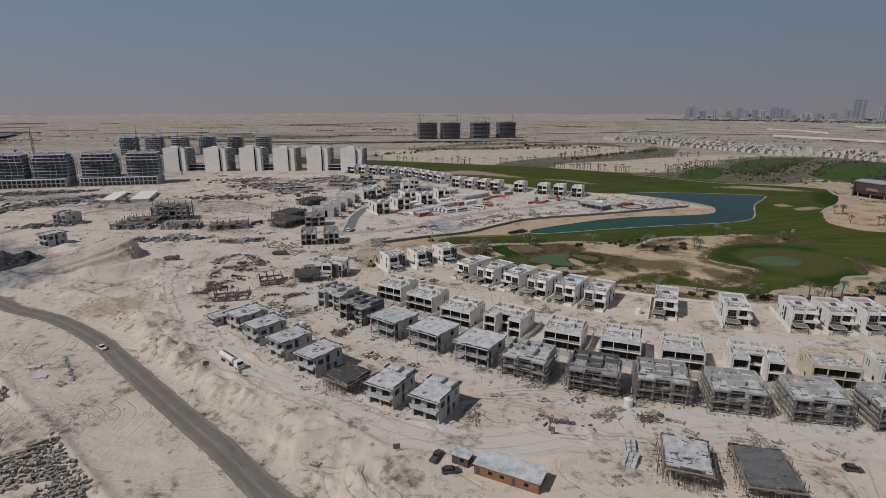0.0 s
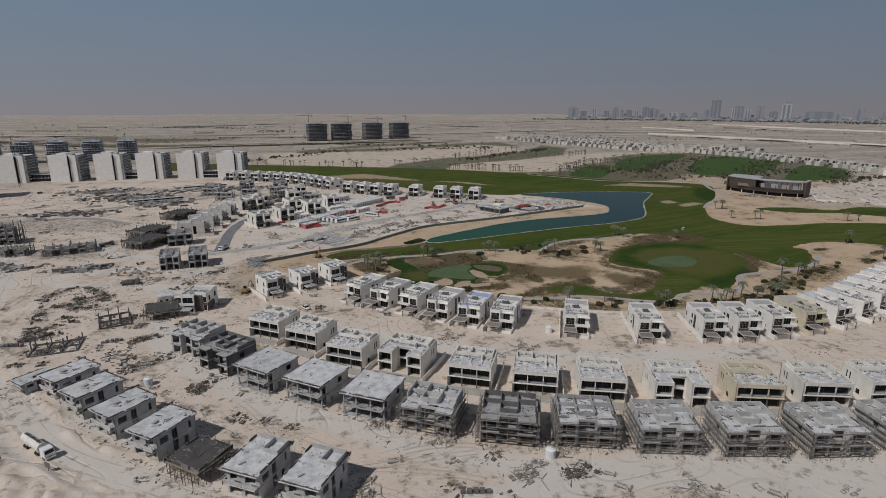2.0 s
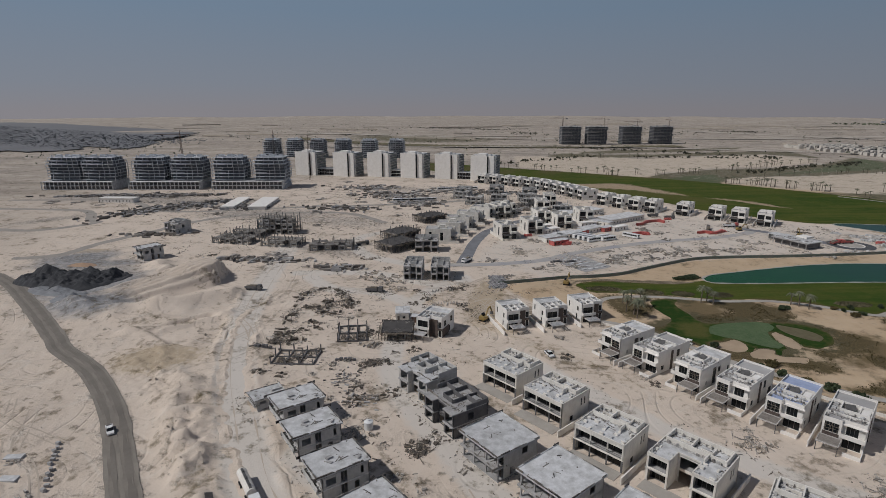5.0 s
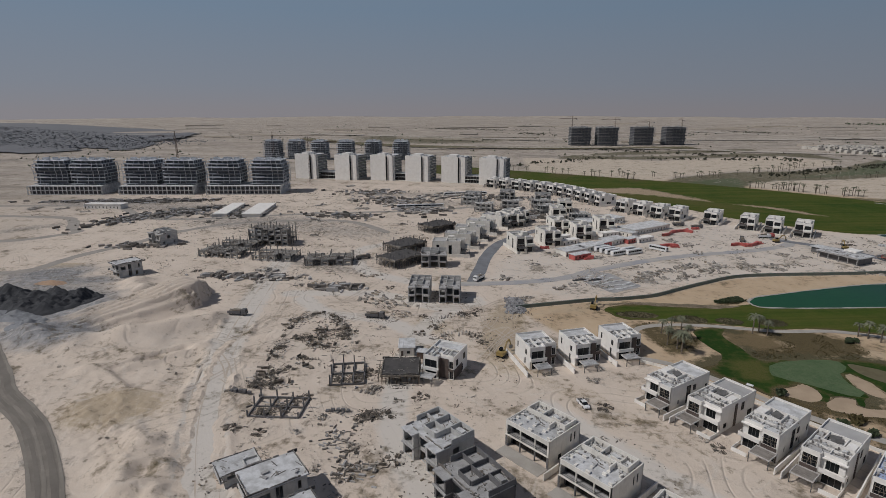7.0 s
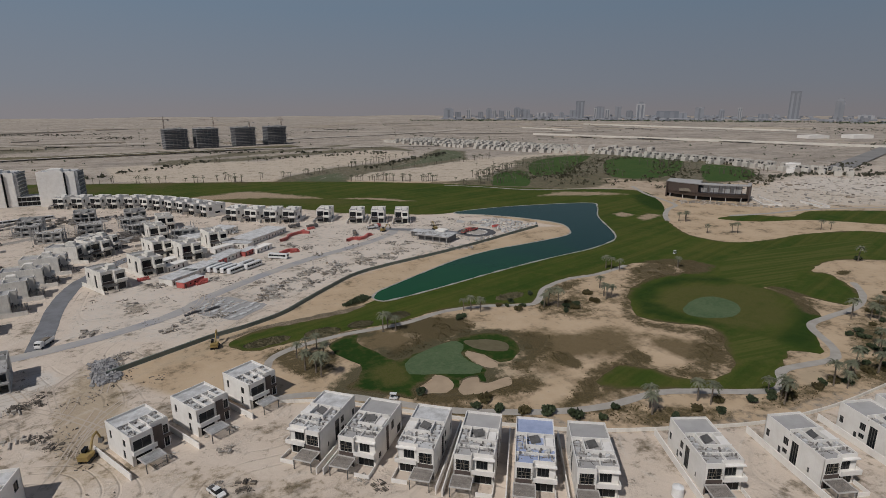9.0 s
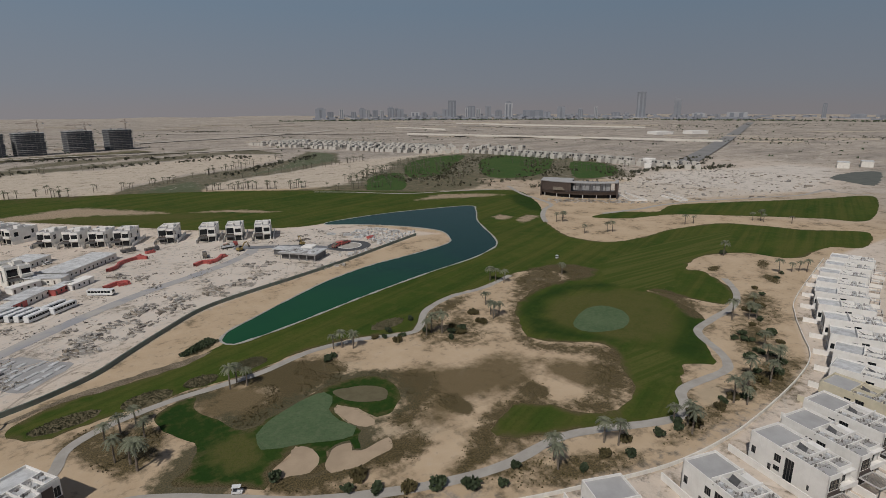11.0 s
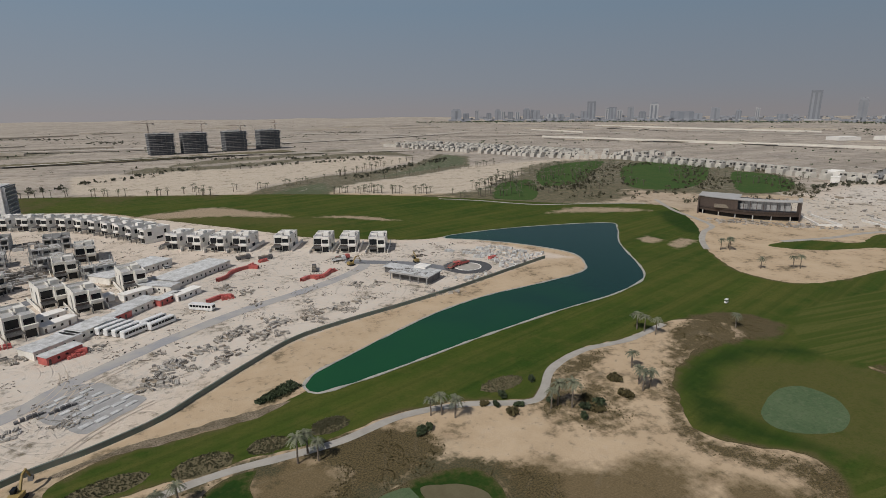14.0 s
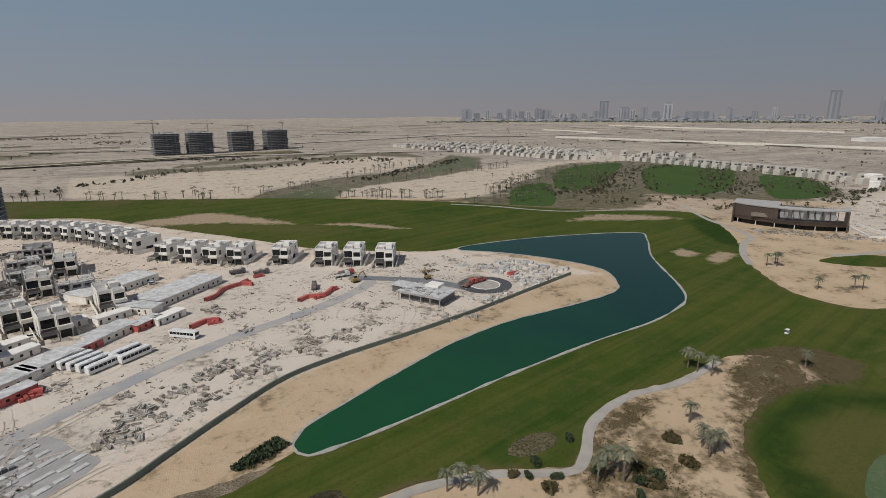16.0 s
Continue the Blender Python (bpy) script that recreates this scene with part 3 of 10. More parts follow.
LAWN_PATH = [(228, 362), (212, 372), (181, 366), (160, 365.5), (141, 358), (129, 346), (122, 343), (103, 349.5), (84, 351), (65, 346.5), (50, 345.5), (36, 345.5), (13, 343), (4, 342)]
SW_LAWN = [(31.5, 336.0), (35.6, 339.7), (43.7, 340.7), (41.3, 335.4), (41.8, 330.2), (45.1, 323.3), (46.5, 317.6), (49.2, 313.5), (52.2, 313.1), (56.2, 315.2), (63.6, 317.0), (71.9, 320.3), (82.6, 322.3), (89.3, 321.0), (94.8, 317.3), (95.8, 310.5), (93.4, 303.4), (88.8, 298.3), (84.8, 296.3), (81.7, 296.7), (80.5, 300.6), (79.3, 304.7), (77.1, 307.2), (75.6, 309.4), (73.8, 308.7), (73.1, 301.6), (74.7, 296.2), (74.9, 293.8), (72.0, 290.8), (70.7, 286.8), (69.5, 287.7), (70.3, 291.6), (68.4, 292.4), (65.7, 292.4), (62.9, 290.8), (61.3, 287.5), (59.0, 286.5), (59.7, 290.1), (60.8, 293.8), (58.9, 296.3), (57.2, 298.0), (55.8, 296.1), (52.9, 294.1), (49.4, 292.5), (48.1, 290.7), (47.9, 287.8), (45.0, 286.2), (41.0, 290.2), (33.9, 296.4), (28.6, 300.4), (28.6, 302.3), (33.4, 306.3), (36.4, 311.4), (37.0, 315.7), (35.5, 318.8), (32.7, 323.9), (30.7, 329.9)]
SW_GREEN = [(51.0, 309.3), (54.2, 312.6), (61.0, 316.1), (70.3, 319.3), (75.6, 319.1), (76.6, 315.3), (74.9, 311.8), (72.5, 309.3), (72.2, 302.0), (74.7, 296.2), (71.9, 293.0), (66.2, 294.3), (59.6, 297.8), (54.1, 299.4), (50.0, 301.7), (49.9, 305.2)]
MID_GREEN = [(180, 308), (195, 315), (206, 314), (208, 305), (202, 297), (192, 293), (182, 296), (177, 301)]
EAST_LAWN = [(362, 442), (397, 442), (421, 423), (460, 431), (512, 409), (561, 383), (604, 363), (648, 338), (518, 304), (495, 328), (476, 351), (450, 380), (421, 408), (380, 421)]
REAR_WALL = [(8, 301), (22, 295), (36, 284), (48, 275), (60, 265), (72, 257), (84, 250), (104, 242), (128, 234), (152, 231), (176, 231.4), (202, 233.5), (222, 237.6), (241, 247.4), (260, 257), (285, 266), (366, 283)]
DIRT_ROAD = [(-400, 318), (-300, 288), (-250, 263), (-205, 237), (-190, 227.5), (-164, 216), (-135.5, 196.5), (-109.5, 173), (-89, 154), (-72, 138.5), (-57.5, 125.5), (-40, 108), (-10, 78), (30, 40)]
CART_PATH = [(-12, 312), (2, 318), (6.6, 324), (10, 333), (20, 339), (36, 342.5), (50, 343), (65, 344), (84, 349), (103, 347.5), (121.5, 341), (129, 344), (141, 356.5), (160, 364), (181, 364.5), (205, 371)]
CART_EAST = [(2, 305), (20, 301), (38, 288), (50, 278), (64, 270), (80, 263), (96, 259), (115, 258.6), (128, 254), (141, 247.6), (151, 244.5), (158, 247.5), (166, 252.5), (187, 250.5), (194.6, 253), (201, 259), (212, 273), (228, 276), (250, 278), (270, 286), (287, 300)]
CURVED_ROAD = [(-67.5, 372), (-69, 400), (-70.5, 425), (-69, 454), (-64, 472), (-56, 491), (-43, 512), (-25, 535), (5, 560)]
LONG_ROAD = [(-75, 370), (-50, 378), (-24, 393), (-7, 413), (12, 431), (30, 446), (50, 460), (74, 473), (96, 487), (113, 502), (117, 514), (108, 520)]
SPUR_ROAD = [(108, 518), (129, 506), (144, 496), (158, 478)]
SITE_TRACK = [(-190, 400), (-150, 293), (-122, 238), (-90, 195), (-69, 171), (-39, 152), (-13, 134), (10, 127), (34, 132), (77, 138), (140, 125), (220, 120)]

LANES = [[(-62, 350), (-75, 310), (-66, 250), (-50, 221), (-33, 203), (-19, 187), (6, 170), (28, 154), (58, 141), (90, 131), (121, 124), (180, 122)], [(-140, 330), (-120, 315), (-95, 315), (-70, 300)], [(-150, 335), (-110, 345), (-75, 335), (-60, 345)], [(-22, 262), (5, 240), (30, 222), (60, 208), (100, 198), (160, 190)], [(-130, 450), (-150, 420), (-130, 380), (-90, 365)], [(-70, 190), (-45, 172), (-20, 158), (0, 132)]]
NEAR_PILES = [(-120, 247), (-108, 228), (-94, 249), (-76, 259), (-73, 242), (-70, 229), (-62, 222), (-67, 218), (-75, 218), (-106, 355), (-152, 347), (-174, 346), (-113, 336), (-219, 355), (-185, 353), (-58, 336), (-49, 303), (-53, 308), (-8, 283), (-5, 266), (-11, 269), (21, 257), (24, 253), (29, 139), (41, 135), (45, 141), (42, 150), (31, 150)]
PLOT_PILES = [(-84, 240), (-71, 243), (-69, 227), (-76, 258), (-97, 318), (-86, 321), (-79, 323), (-71, 312), (-106, 228), (-98, 228), (-25, 180), (-18, 178), (-10, 173), (-42, 201), (-38, 207), (-58, 226), (-66, 221), (-80, 244), (-60, 258), (-66, 254), (-92, 306), (-75, 305)]
SOUTH_PILES = [(17, 153), (68, 138), (69, 133), (63, 134), (80, 130), (100, 127), (103, 124), (43, 113), (-42, 188), (-44, 157), (-25, 172), (-19, 168), (-16, 176), (-27, 195), (-29, 180), (-80, 156), (-60, 196), (-50, 200), (-35, 185), (-66, 210), (-88, 231), (-91, 215), (35, 215), (60, 205), (85, 196), (-5, 250), (-125, 160), (-139, 169), (-32, 119), (120, 122), (140, 118)]
FAR_PILES = [(103, 474), (76, 433), (76, 459), (134, 445), (143, 444), (158, 455), (172, 463), (137, 530), (155, 523), (171, 528), (181, 511), (187, 502), (196, 493), (54, 465), (46, 434), (51, 427), (40, 429), (60, 425), (21, 412), (27, 407), (37, 411), (42, 414), (16, 402), (21, 398), (14, 398), (20, 411), (-6, 440), (51, 483), (42, 494), (91, 440), (-18, 383), (-24, 376), (-41, 415), (-31, 440), (19, 404), (37, 420), (16, 425), (46, 437), (-53, 385), (58, 440)]
MID_PILES = [(-488, 479), (-464, 486), (-432, 480), (-432, 509), (-375, 482), (-371, 510), (-347, 502), (-427, 545), (-396, 504), (-206, 553), (-269, 639), (-275, 681), (-222, 498), (-209, 513), (-225, 446), (-198, 450), (-159, 360), (-182, 365), (-187, 588), (-177, 624), (-168, 553), (-137, 565), (-108, 625), (-126, 604), (-148, 640), (-200, 600), (-230, 590), (-250, 560), (-330, 540), (-300, 470), (-340, 470), (-150, 500), (-160, 530)]


# scrub, brown drifts and drier grass of the golf course
PATH_SCRUB = [(58, 347), (74, 347), (88, 339), (89, 329), (80, 322), (69, 321), (61, 319), (53, 315), (44, 316), (45, 320), (58, 325), (63, 330), (58, 338)]
LAWN_RIM = [(69, 316), (83, 324), (101, 319), (110, 309), (105, 298), (95, 291), (86, 286), (82, 293), (95, 301), (97, 314), (89, 317), (77, 316)]
DARK_CLUMP = [(103, 295), (108, 294), (108, 284), (103, 281), (101, 285), (100, 291)]
OVAL = [(125, 284), (132, 285), (133, 279), (130, 275), (125, 276), (123, 280)]
TONGUE_RIM = [(97, 273), (107, 279), (117, 280), (127, 275), (115, 276), (108, 275), (98, 264), (89, 262), (84, 264)]
SOUTH_SCRUB = [(46, 290), (54, 293), (63, 288), (77, 287), (87, 284), (87, 277), (79, 274), (69, 278), (59, 279), (51, 279), (46, 284)]
WEST_SCRUB = [(11, 339), (21, 336), (28, 334), (32, 325), (28, 315), (21, 309), (14, 321), (9, 333)]
NORTH_TIP = [(203, 364), (221, 373), (237, 371), (247, 363), (249, 350), (235, 342), (222, 346), (205, 346), (189, 342), (178, 340), (187, 352)]
NORTH_PALE = [(209, 364), (220, 366), (229, 358), (227, 350), (222, 348), (212, 353), (206, 359)]
WEST_BELT = [(179, 345), (178, 338), (167, 326), (158, 314), (157, 304), (163, 296), (171, 288), (175, 282), (175, 276), (167, 275), (161, 276), (162, 282), (161, 288), (155, 294), (149, 303), (150, 311), (155, 320), (167, 331)]
KNOLL = [(142, 357), (157, 363), (169, 359), (157, 354), (142, 344), (129, 334), (123, 332), (126, 340)]
KNOLL_EAST = [(125, 336), (148, 346), (152, 334), (160, 332), (147, 320), (134, 318), (125, 321), (124, 327)]
MID_DRIFT = [(103, 303), (115, 306), (126, 303), (139, 300), (142, 294), (129, 287), (115, 287), (105, 287), (93, 286), (87, 286)]
EAST_DRIFT = [(143, 289), (150, 289), (158, 279), (154, 270), (149, 267), (142, 271), (138, 282)]
NORTH_DRIFT = [(102, 315), (110, 313), (124, 306), (137, 304), (138, 293), (126, 295), (113, 298), (108, 292), (103, 297)]
FRINGE_RING = [(180, 323), (194, 332), (213, 332), (232, 321), (241, 310), (232, 299), (215, 284), (203, 278), (192, 279), (183, 283), (178, 290), (177, 302), (173, 310), (174, 316)]
MOWN_FIELD = [(249, 347), (269, 358), (298, 361), (335, 360), (405, 353), (340, 324), (305, 326), (276, 323), (257, 308), (243, 315), (233, 322), (234, 331)]
NECK = [(242, 314), (248, 309), (247, 301), (246, 291), (248, 284), (228, 275), (224, 281), (228, 290), (236, 297), (243, 306)]
BANK_STRIP = [(-4, 358), (7, 363), (17, 366), (28, 367), (41, 369), (56, 371), (45, 365), (31, 364), (20, 362), (7, 361), (-1, 357)]
ISLAND_WEST = [(-129, 1077), (-78, 1092), (-62, 1062), (-7, 1101), (50, 1090), (101, 1084), (164, 1140), (224, 1170), (314, 1216), (369, 1153), (352, 1077), (291, 1011), (231, 978), (180, 955), (131, 907), (95, 872), (74, 823), (43, 821), (2, 845), (-47, 866), (-97, 896)]
ISLAND_EAST = [(158, 787), (175, 835), (214, 856), (280, 880), (349, 930), (423, 967), (528, 988), (623, 990), (531, 909), (452, 866), (371, 804), (318, 748), (286, 719), (257, 732), (208, 752)]
SWALE_MID = [(72, 803), (93, 853), (175, 930), (282, 980), (346, 1036), (449, 1187), (474, 1113), (400, 962), (282, 886), (215, 861), (171, 832), (151, 777), (111, 772)]
SWALE_LUSH = [(219, 877), (307, 956), (459, 1181), (459, 1095), (408, 987), (341, 952), (254, 896)]
SWALE_NEAR = [(93, 799), (121, 842), (163, 869), (164, 816), (142, 762)]
SWALE_NORTH = [(-74, 1090), (-44, 1157), (51, 1151), (154, 1191), (266, 1276), (383, 1296), (395, 1164), (321, 1240), (228, 1192), (149, 1150), (65, 1106), (-33, 1086)]
SWALE_UPPER = [(-17, 1194), (54, 1266), (169, 1310), (320, 1411), (305, 1348), (182, 1260), (69, 1200), (-9, 1161)]
RIM_SOUTH = [(-93, 870), (-45, 850), (3, 829), (72, 796), (142, 762), (215, 735), (251, 718), (244, 702), (148, 739), (51, 785), (-89, 846)]
SCRUB_RANGE = [(247, 725), (287, 728), (317, 739), (363, 790), (434, 837), (480, 865), (575, 882), (553, 803), (407, 625), (368, 620), (318, 642), (284, 670)]
DRY_ROUGH = [(370, 735), (455, 900), (560, 965), (650, 960), (725, 900), (745, 800), (715, 690), (610, 580), (520, 590), (430, 690)]
FAR_GREENS = [(-260, 1500), (-420, 1420), (-620, 1480), (-700, 1650), (-480, 1720), (-250, 1640)]
SCRUB_AREAS = (([(156, 279), (166, 277), (159, 267), (145, 258), (134, 258), (127, 267), (128, 271), (138, 267)], 3.0, 0.8), (PATH_SCRUB, 2.5, 1.0), (LAWN_RIM, 2.5, 0.8), (DARK_CLUMP, 1.0, 1.05), (OVAL, 0.8, 0.95), (TONGUE_RIM, 2.0, 0.9), (SOUTH_SCRUB, 2.5, 0.85), (WEST_SCRUB, 2.5, 0.85), (WEST_BELT, 2.5, 0.8), (KNOLL, 2.5, 0.8), (KNOLL_EAST, 5.0, 0.5), (NORTH_TIP, 3.0, 0.8))
DRIFT_AREAS = (([(41, 339), (53, 340), (62, 335), (63, 325), (50, 321), (43, 328)], 5.0, 1.1), (MID_DRIFT, 8.0, 1.15), (EAST_DRIFT, 5.0, 1.1), (NORTH_DRIFT, 6.0, 1.1), ([(44, 318), (46, 336), (58, 346), (64, 330), (58, 322)], 3.0, 0.55), (PATH_SCRUB, 7.0, 0.9), (LAWN_RIM, 7.0, 0.85), (TONGUE_RIM, 7.0, 1.0), (SOUTH_SCRUB, 6.0, 0.7), (KNOLL_EAST, 8.0, 0.4))


# ---- ground ----
def steps(lo, hi, fine, far, grow, grow_low):
    """Places along one axis: close together from lo to hi, then further and further apart."""
    out = list(np.arange(lo, hi + fine, fine))
    a, d = out[-1], fine
    while a < far:
        d *= grow
        a += d
        out.append(a)
    a, d = out[0], fine
    while a > -far:
        d *= grow_low
        a -= d
        out.insert(0, a)
    return np.array(out)


def line_distance(px, py, pts):
    """How far each place lies from a line of points."""
    best = np.full(px.shape, 1e9)
    for (ax, ay), (bx, by) in zip(pts, pts[1:]):
        dx, dy = bx - ax, by - ay
        t = np.clip(((px - ax) * dx + (py - ay) * dy) / (dx * dx + dy * dy), 0, 1)
        best = np.minimum(best, np.hypot(px - ax - t * dx, py - ay - t * dy))
    return best


def inside(px, py, pts):
    hit = np.zeros(px.shape, bool)
    for (ax, ay), (bx, by) in zip(pts, pts[1:] + pts[:1]):
        if ay != by:
            hit ^= ((ay > py) != (by > py)) & (px < (bx - ax) * (py - ay) / (by - ay) + ax)
    return hit


def soft_inside(px, py, pts, soft):
    d = line_distance(px, py, pts + pts[:1])
    return np.clip(0.5 + np.where(inside(px, py, pts), d, -d) / (2 * soft), 0, 1)


def waves(px, py, scale, seed):
    """Cheap smooth unevenness, about -1 to 1."""
    rng = np.random.RandomState(seed)
    out = np.zeros(px.shape)
    for k in range(14):
        w = rng.uniform(0, 2 * math.pi)
        f = rng.uniform(0.6, 2.4) / scale
        out += np.sin((px * math.cos(w) + py * math.sin(w)) * f + rng.uniform(0, 6.28)) / 3.7
    return out


def blobs(px, py, rows):
    out = np.zeros(px.shape)
    for x, y, rx, ry, turn, amount in rows:
        c, s = math.cos(radians(turn)), math.sin(radians(turn))
        u, v = ((px - x) * c + (py - y) * s) / rx, (-(px - x) * s + (py - y) * c) / ry
        out = np.maximum(out, amount * np.exp(-(u * u + v * v) ** 1.5 * 0.9))
    return out


def dedupe(pts):
    return [(q.x, q.y) for q in pts]


GOLF = list(reversed(REAR_WALL)) + [(-10, 306)] + list(reversed(WALL_LINE)) + [(234, 470), (190, 552), (162, 553), (102, 590), (67, 632), (-6, 715), (-112, 795), (-300, 860), (-320, 960), (60, 860), (260, 745), (330, 700), (480, 720), (560, 590), (600, 420), (700, 320), (560, 270)]
BANK_NEAR = [(-110, 218), (-108, 226), (-63, 176), (-26, 134), (-9, 119), (-3, 111), (-19, 107), (-33, 124), (-52, 143), (-75, 171), (-95, 195)]
BANK_FAR = [(-131, 213), (-126, 217), (-112, 214), (-96, 189), (-81, 170), (-64, 160), (-53, 152), (-70, 151), (-79, 161), (-99, 172)]
SCRUB_EAST = [(240, 300, 7, 18, -20, 0.85), (196, 240, 22, 8, 5, 0.75), (225, 258, 17, 8, 25, 0.7), (260, 272, 20, 9, 25, 0.65), (110, 247, 20, 5, -20, 0.75), (60, 272, 15, 4, -38, 0.8), (97, 257, 12, 4, -20, 0.7), (150, 240, 16, 4, 0, 0.7), (24, 340, 14, 3, 10, 0.7), (305, 285, 8, 3, 40, 0.9), (330, 300, 9, 3, 20, 0.8), (300, 312, 6, 2.5, 10, 0.9)]
SITE_EAST = [(440, 480), (452, 440), (500, 430), (583, 394), (640, 384), (760, 400), (900, 440), (900, 520), (790, 540), (680, 590), (600, 560), (520, 560), (470, 530)]
SITE_MID = [(-66, 380), (-20, 358), (45, 402), (120, 440), (215, 478), (180, 545), (60, 575), (0, 540), (-60, 470)]
BED_LIST = [(10, 348, 9.0, 3.8, 8, 1.0), (31, 348, 7.2, 4.6, 8, 1.0), (47, 350, 5.5, 3.9, 8, 1.0), (64, 352, 5.8, 3.1, 10, 1.0), (64, 354.5, 5, 2.2, 6, 1.0), (120, 354, 8, 4, 10, 1.0), (53, 377, 7, 3.6, 30, 1.0)]
CHURN = [(75, 258, 22, 5, -35, 0.5), (115, 240, 26, 5, -15, 0.5), (160, 233, 24, 5, -5, 0.45), (-440, 520, 90, 16, 14, 0.85), (-355, 485, 40, 18, 50, 0.9), (-415, 415, 36, 10, 60, 0.75), (-300, 505, 40, 14, 10, 0.6), (-200, 640, 60, 24, 10, 0.6), (-150, 600, 40, 20, 0, 0.6), (-190, 470, 60, 25, -10, 0.6), (-260, 480, 70, 30, 10, 0.7), (-160, 385, 45, 14, -10, 0.65), (-360, 520, 90, 22, 15, 0.75), (-110, 270, 30, 22, 30, 0.15), (0, 395, 28, 14, 40, 0.5), (-120, 130, 26, 14, 40, 0.55), (-20, 165, 40, 9, -35, 0.25), (150, 490, 45, 20, -30, 0.6), (-100, 600, 60, 30, 0, 0.5), (-262, 300, 30, 20, 20, 0.8), (-300, 330, 24, 10, 20, 0.8), (60, 125, 40, 10, -15, 0.2), (20, 500, 60, 30, 0, 0.4)]
WARM = [(-73, 314, 9, 11, 10, 0.8), (-148, 229, 17, 12, 15, 0.95), (-43, 318, 9, 34, 4, 1.15), (-34, 286, 18, 9, -20, 0.5), (-8, 268, 26, 7, -36, 0.45), (-45, 322, 6, 30, 8, 0.9), (-40, 298, 14, 12, 0, 0.45), (-15, 272, 24, 8, -35, 0.3), (15, 254, 18, 6, -35, 0.35), (-60, 300, 12, 10, 0, 0.3), (-80, 555, 18, 10, 0, 0.8), (-300, 345, 16, 6, 20, 0.9), (-10, 352, 26, 7, 30, 0.6), (58, 323, 15, 9, 0, 0.95), (70, 305, 26, 16, -20, 0.75), (80, 288, 20, 8, -30, 0.7), (170, 246, 10, 5, 20, 0.8), (75, 330, 20, 6, 0, 0.8)]

gx, gy = steps(-240, 270, 0.95, 9000, 1.035, 1.06), steps(86, 372, 0.95, 9000, 1.03, 1.3)
px, py = np.meshgrid(gx, gy)
ground_z = np.zeros(px.shape)
bank = np.clip(1 - line_distance(px, py, [(-150, 235), (-105, 190), (-60, 140), (-25, 112)]) / 26, 0, 1)
ground_z += bank * (0.3 + 0.8 * np.clip(waves(px, py, 3.0, 3), 0, 2) + 1.25 * np.clip(waves(px, py, 0.9, 4) - 0.15, 0, 0.9) * np.clip(0.6 + 0.7 * waves(px, py, 7.0, 5), 0, 1.2))
# dozed ramp with a cut end, its blade grooves, and lower spoil round it
ramp_u = ((px + 228) * 0.555 + (py - 258) * 0.832) + 2.0 * waves(px, py, 4.0, 31)
ramp_v = (px + 228) * 0.832 - (py - 258) * 0.555
edge_x = -177 - 0.35 * (py - 300) + 1.2 * waves(px, py, 1.5, 39)
rise = np.clip(ramp_u / 66, 0, 1) ** 1.2 * np.clip((84 - ramp_u) / 14, 0, 1) * np.clip((edge_x - px) / 2.2, 0, 1)
across = np.clip((17 - np.abs(ramp_v - 1)) / 11, 0, 1)
ground_z += (10.0 * rise + 0.85 * np.sin(ramp_v * 1.7 + 0.4 * np.sin(ramp_u * 0.2)) * np.clip(rise * 4, 0, 1)) * across * across * (3 - 2 * across)
ground_z += 3.2 * np.exp(-(line_distance(px, py, [(-225, 262), (-200, 262), (-178, 275), (-165, 296)]) / 7) ** 2) * (1 + 0.4 * waves(px, py, 5.0, 32))
ground_z += 3.0 * np.exp(-(line_distance(px, py, [(-236, 330), (-222, 318), (-222, 296)]) / 6) ** 2) * (1 + 0.4 * waves(px, py, 4.0, 33))
rim = line_distance(px, py, [(-178, 246), (-168, 250), (-160, 264), (-146, 276)])
ground_z += 1.7 * np.exp(-(rim / 2.6) ** 2) * (1 + 0.5 * waves(px, py, 3.0, 34))
hollow = soft_inside(px, py, [(-170, 249), (-166, 262), (-158, 272), (-140, 268), (-132, 252), (-139, 240), (-152, 240)], 1.1)
ground_z -= 2.0 * hollow
lip = line_distance(px, py, dedupe(smooth_line(SITE_TRACK[:9], False, 6)))
left = np.clip((-60 - px) / 60, 0, 1) * np.clip((330 - py) / 40, 0, 1)
ground_z += left * (0.35 * waves(px, py, 9.0, 6) + 0.14 * waves(px, py, 2.4, 7) + 0.28 * np.clip(waves(px, py, 0.7, 37) - 0.2, 0, 1.5) * np.clip(waves(px, py, 6.0, 38), 0, 1))
ground_z += 1.1 * np.exp(-(line_distance(px, py, [(-150, 166), (-140, 157), (-118, 141), (-101, 127), (-78, 107), (-62, 92)]) / 1.5) ** 2)
away = np.clip((np.hypot(px - 50, py - 350) - 900) / 900, 0, 1)
ground_z += away * (2.5 * waves(px, py, 160.0, 8) - 1.0)
ground_z += 10.0 * np.clip((np.hypot(px - 20, py - 130) - 3000) / 1950, 0, 1) ** 1.3
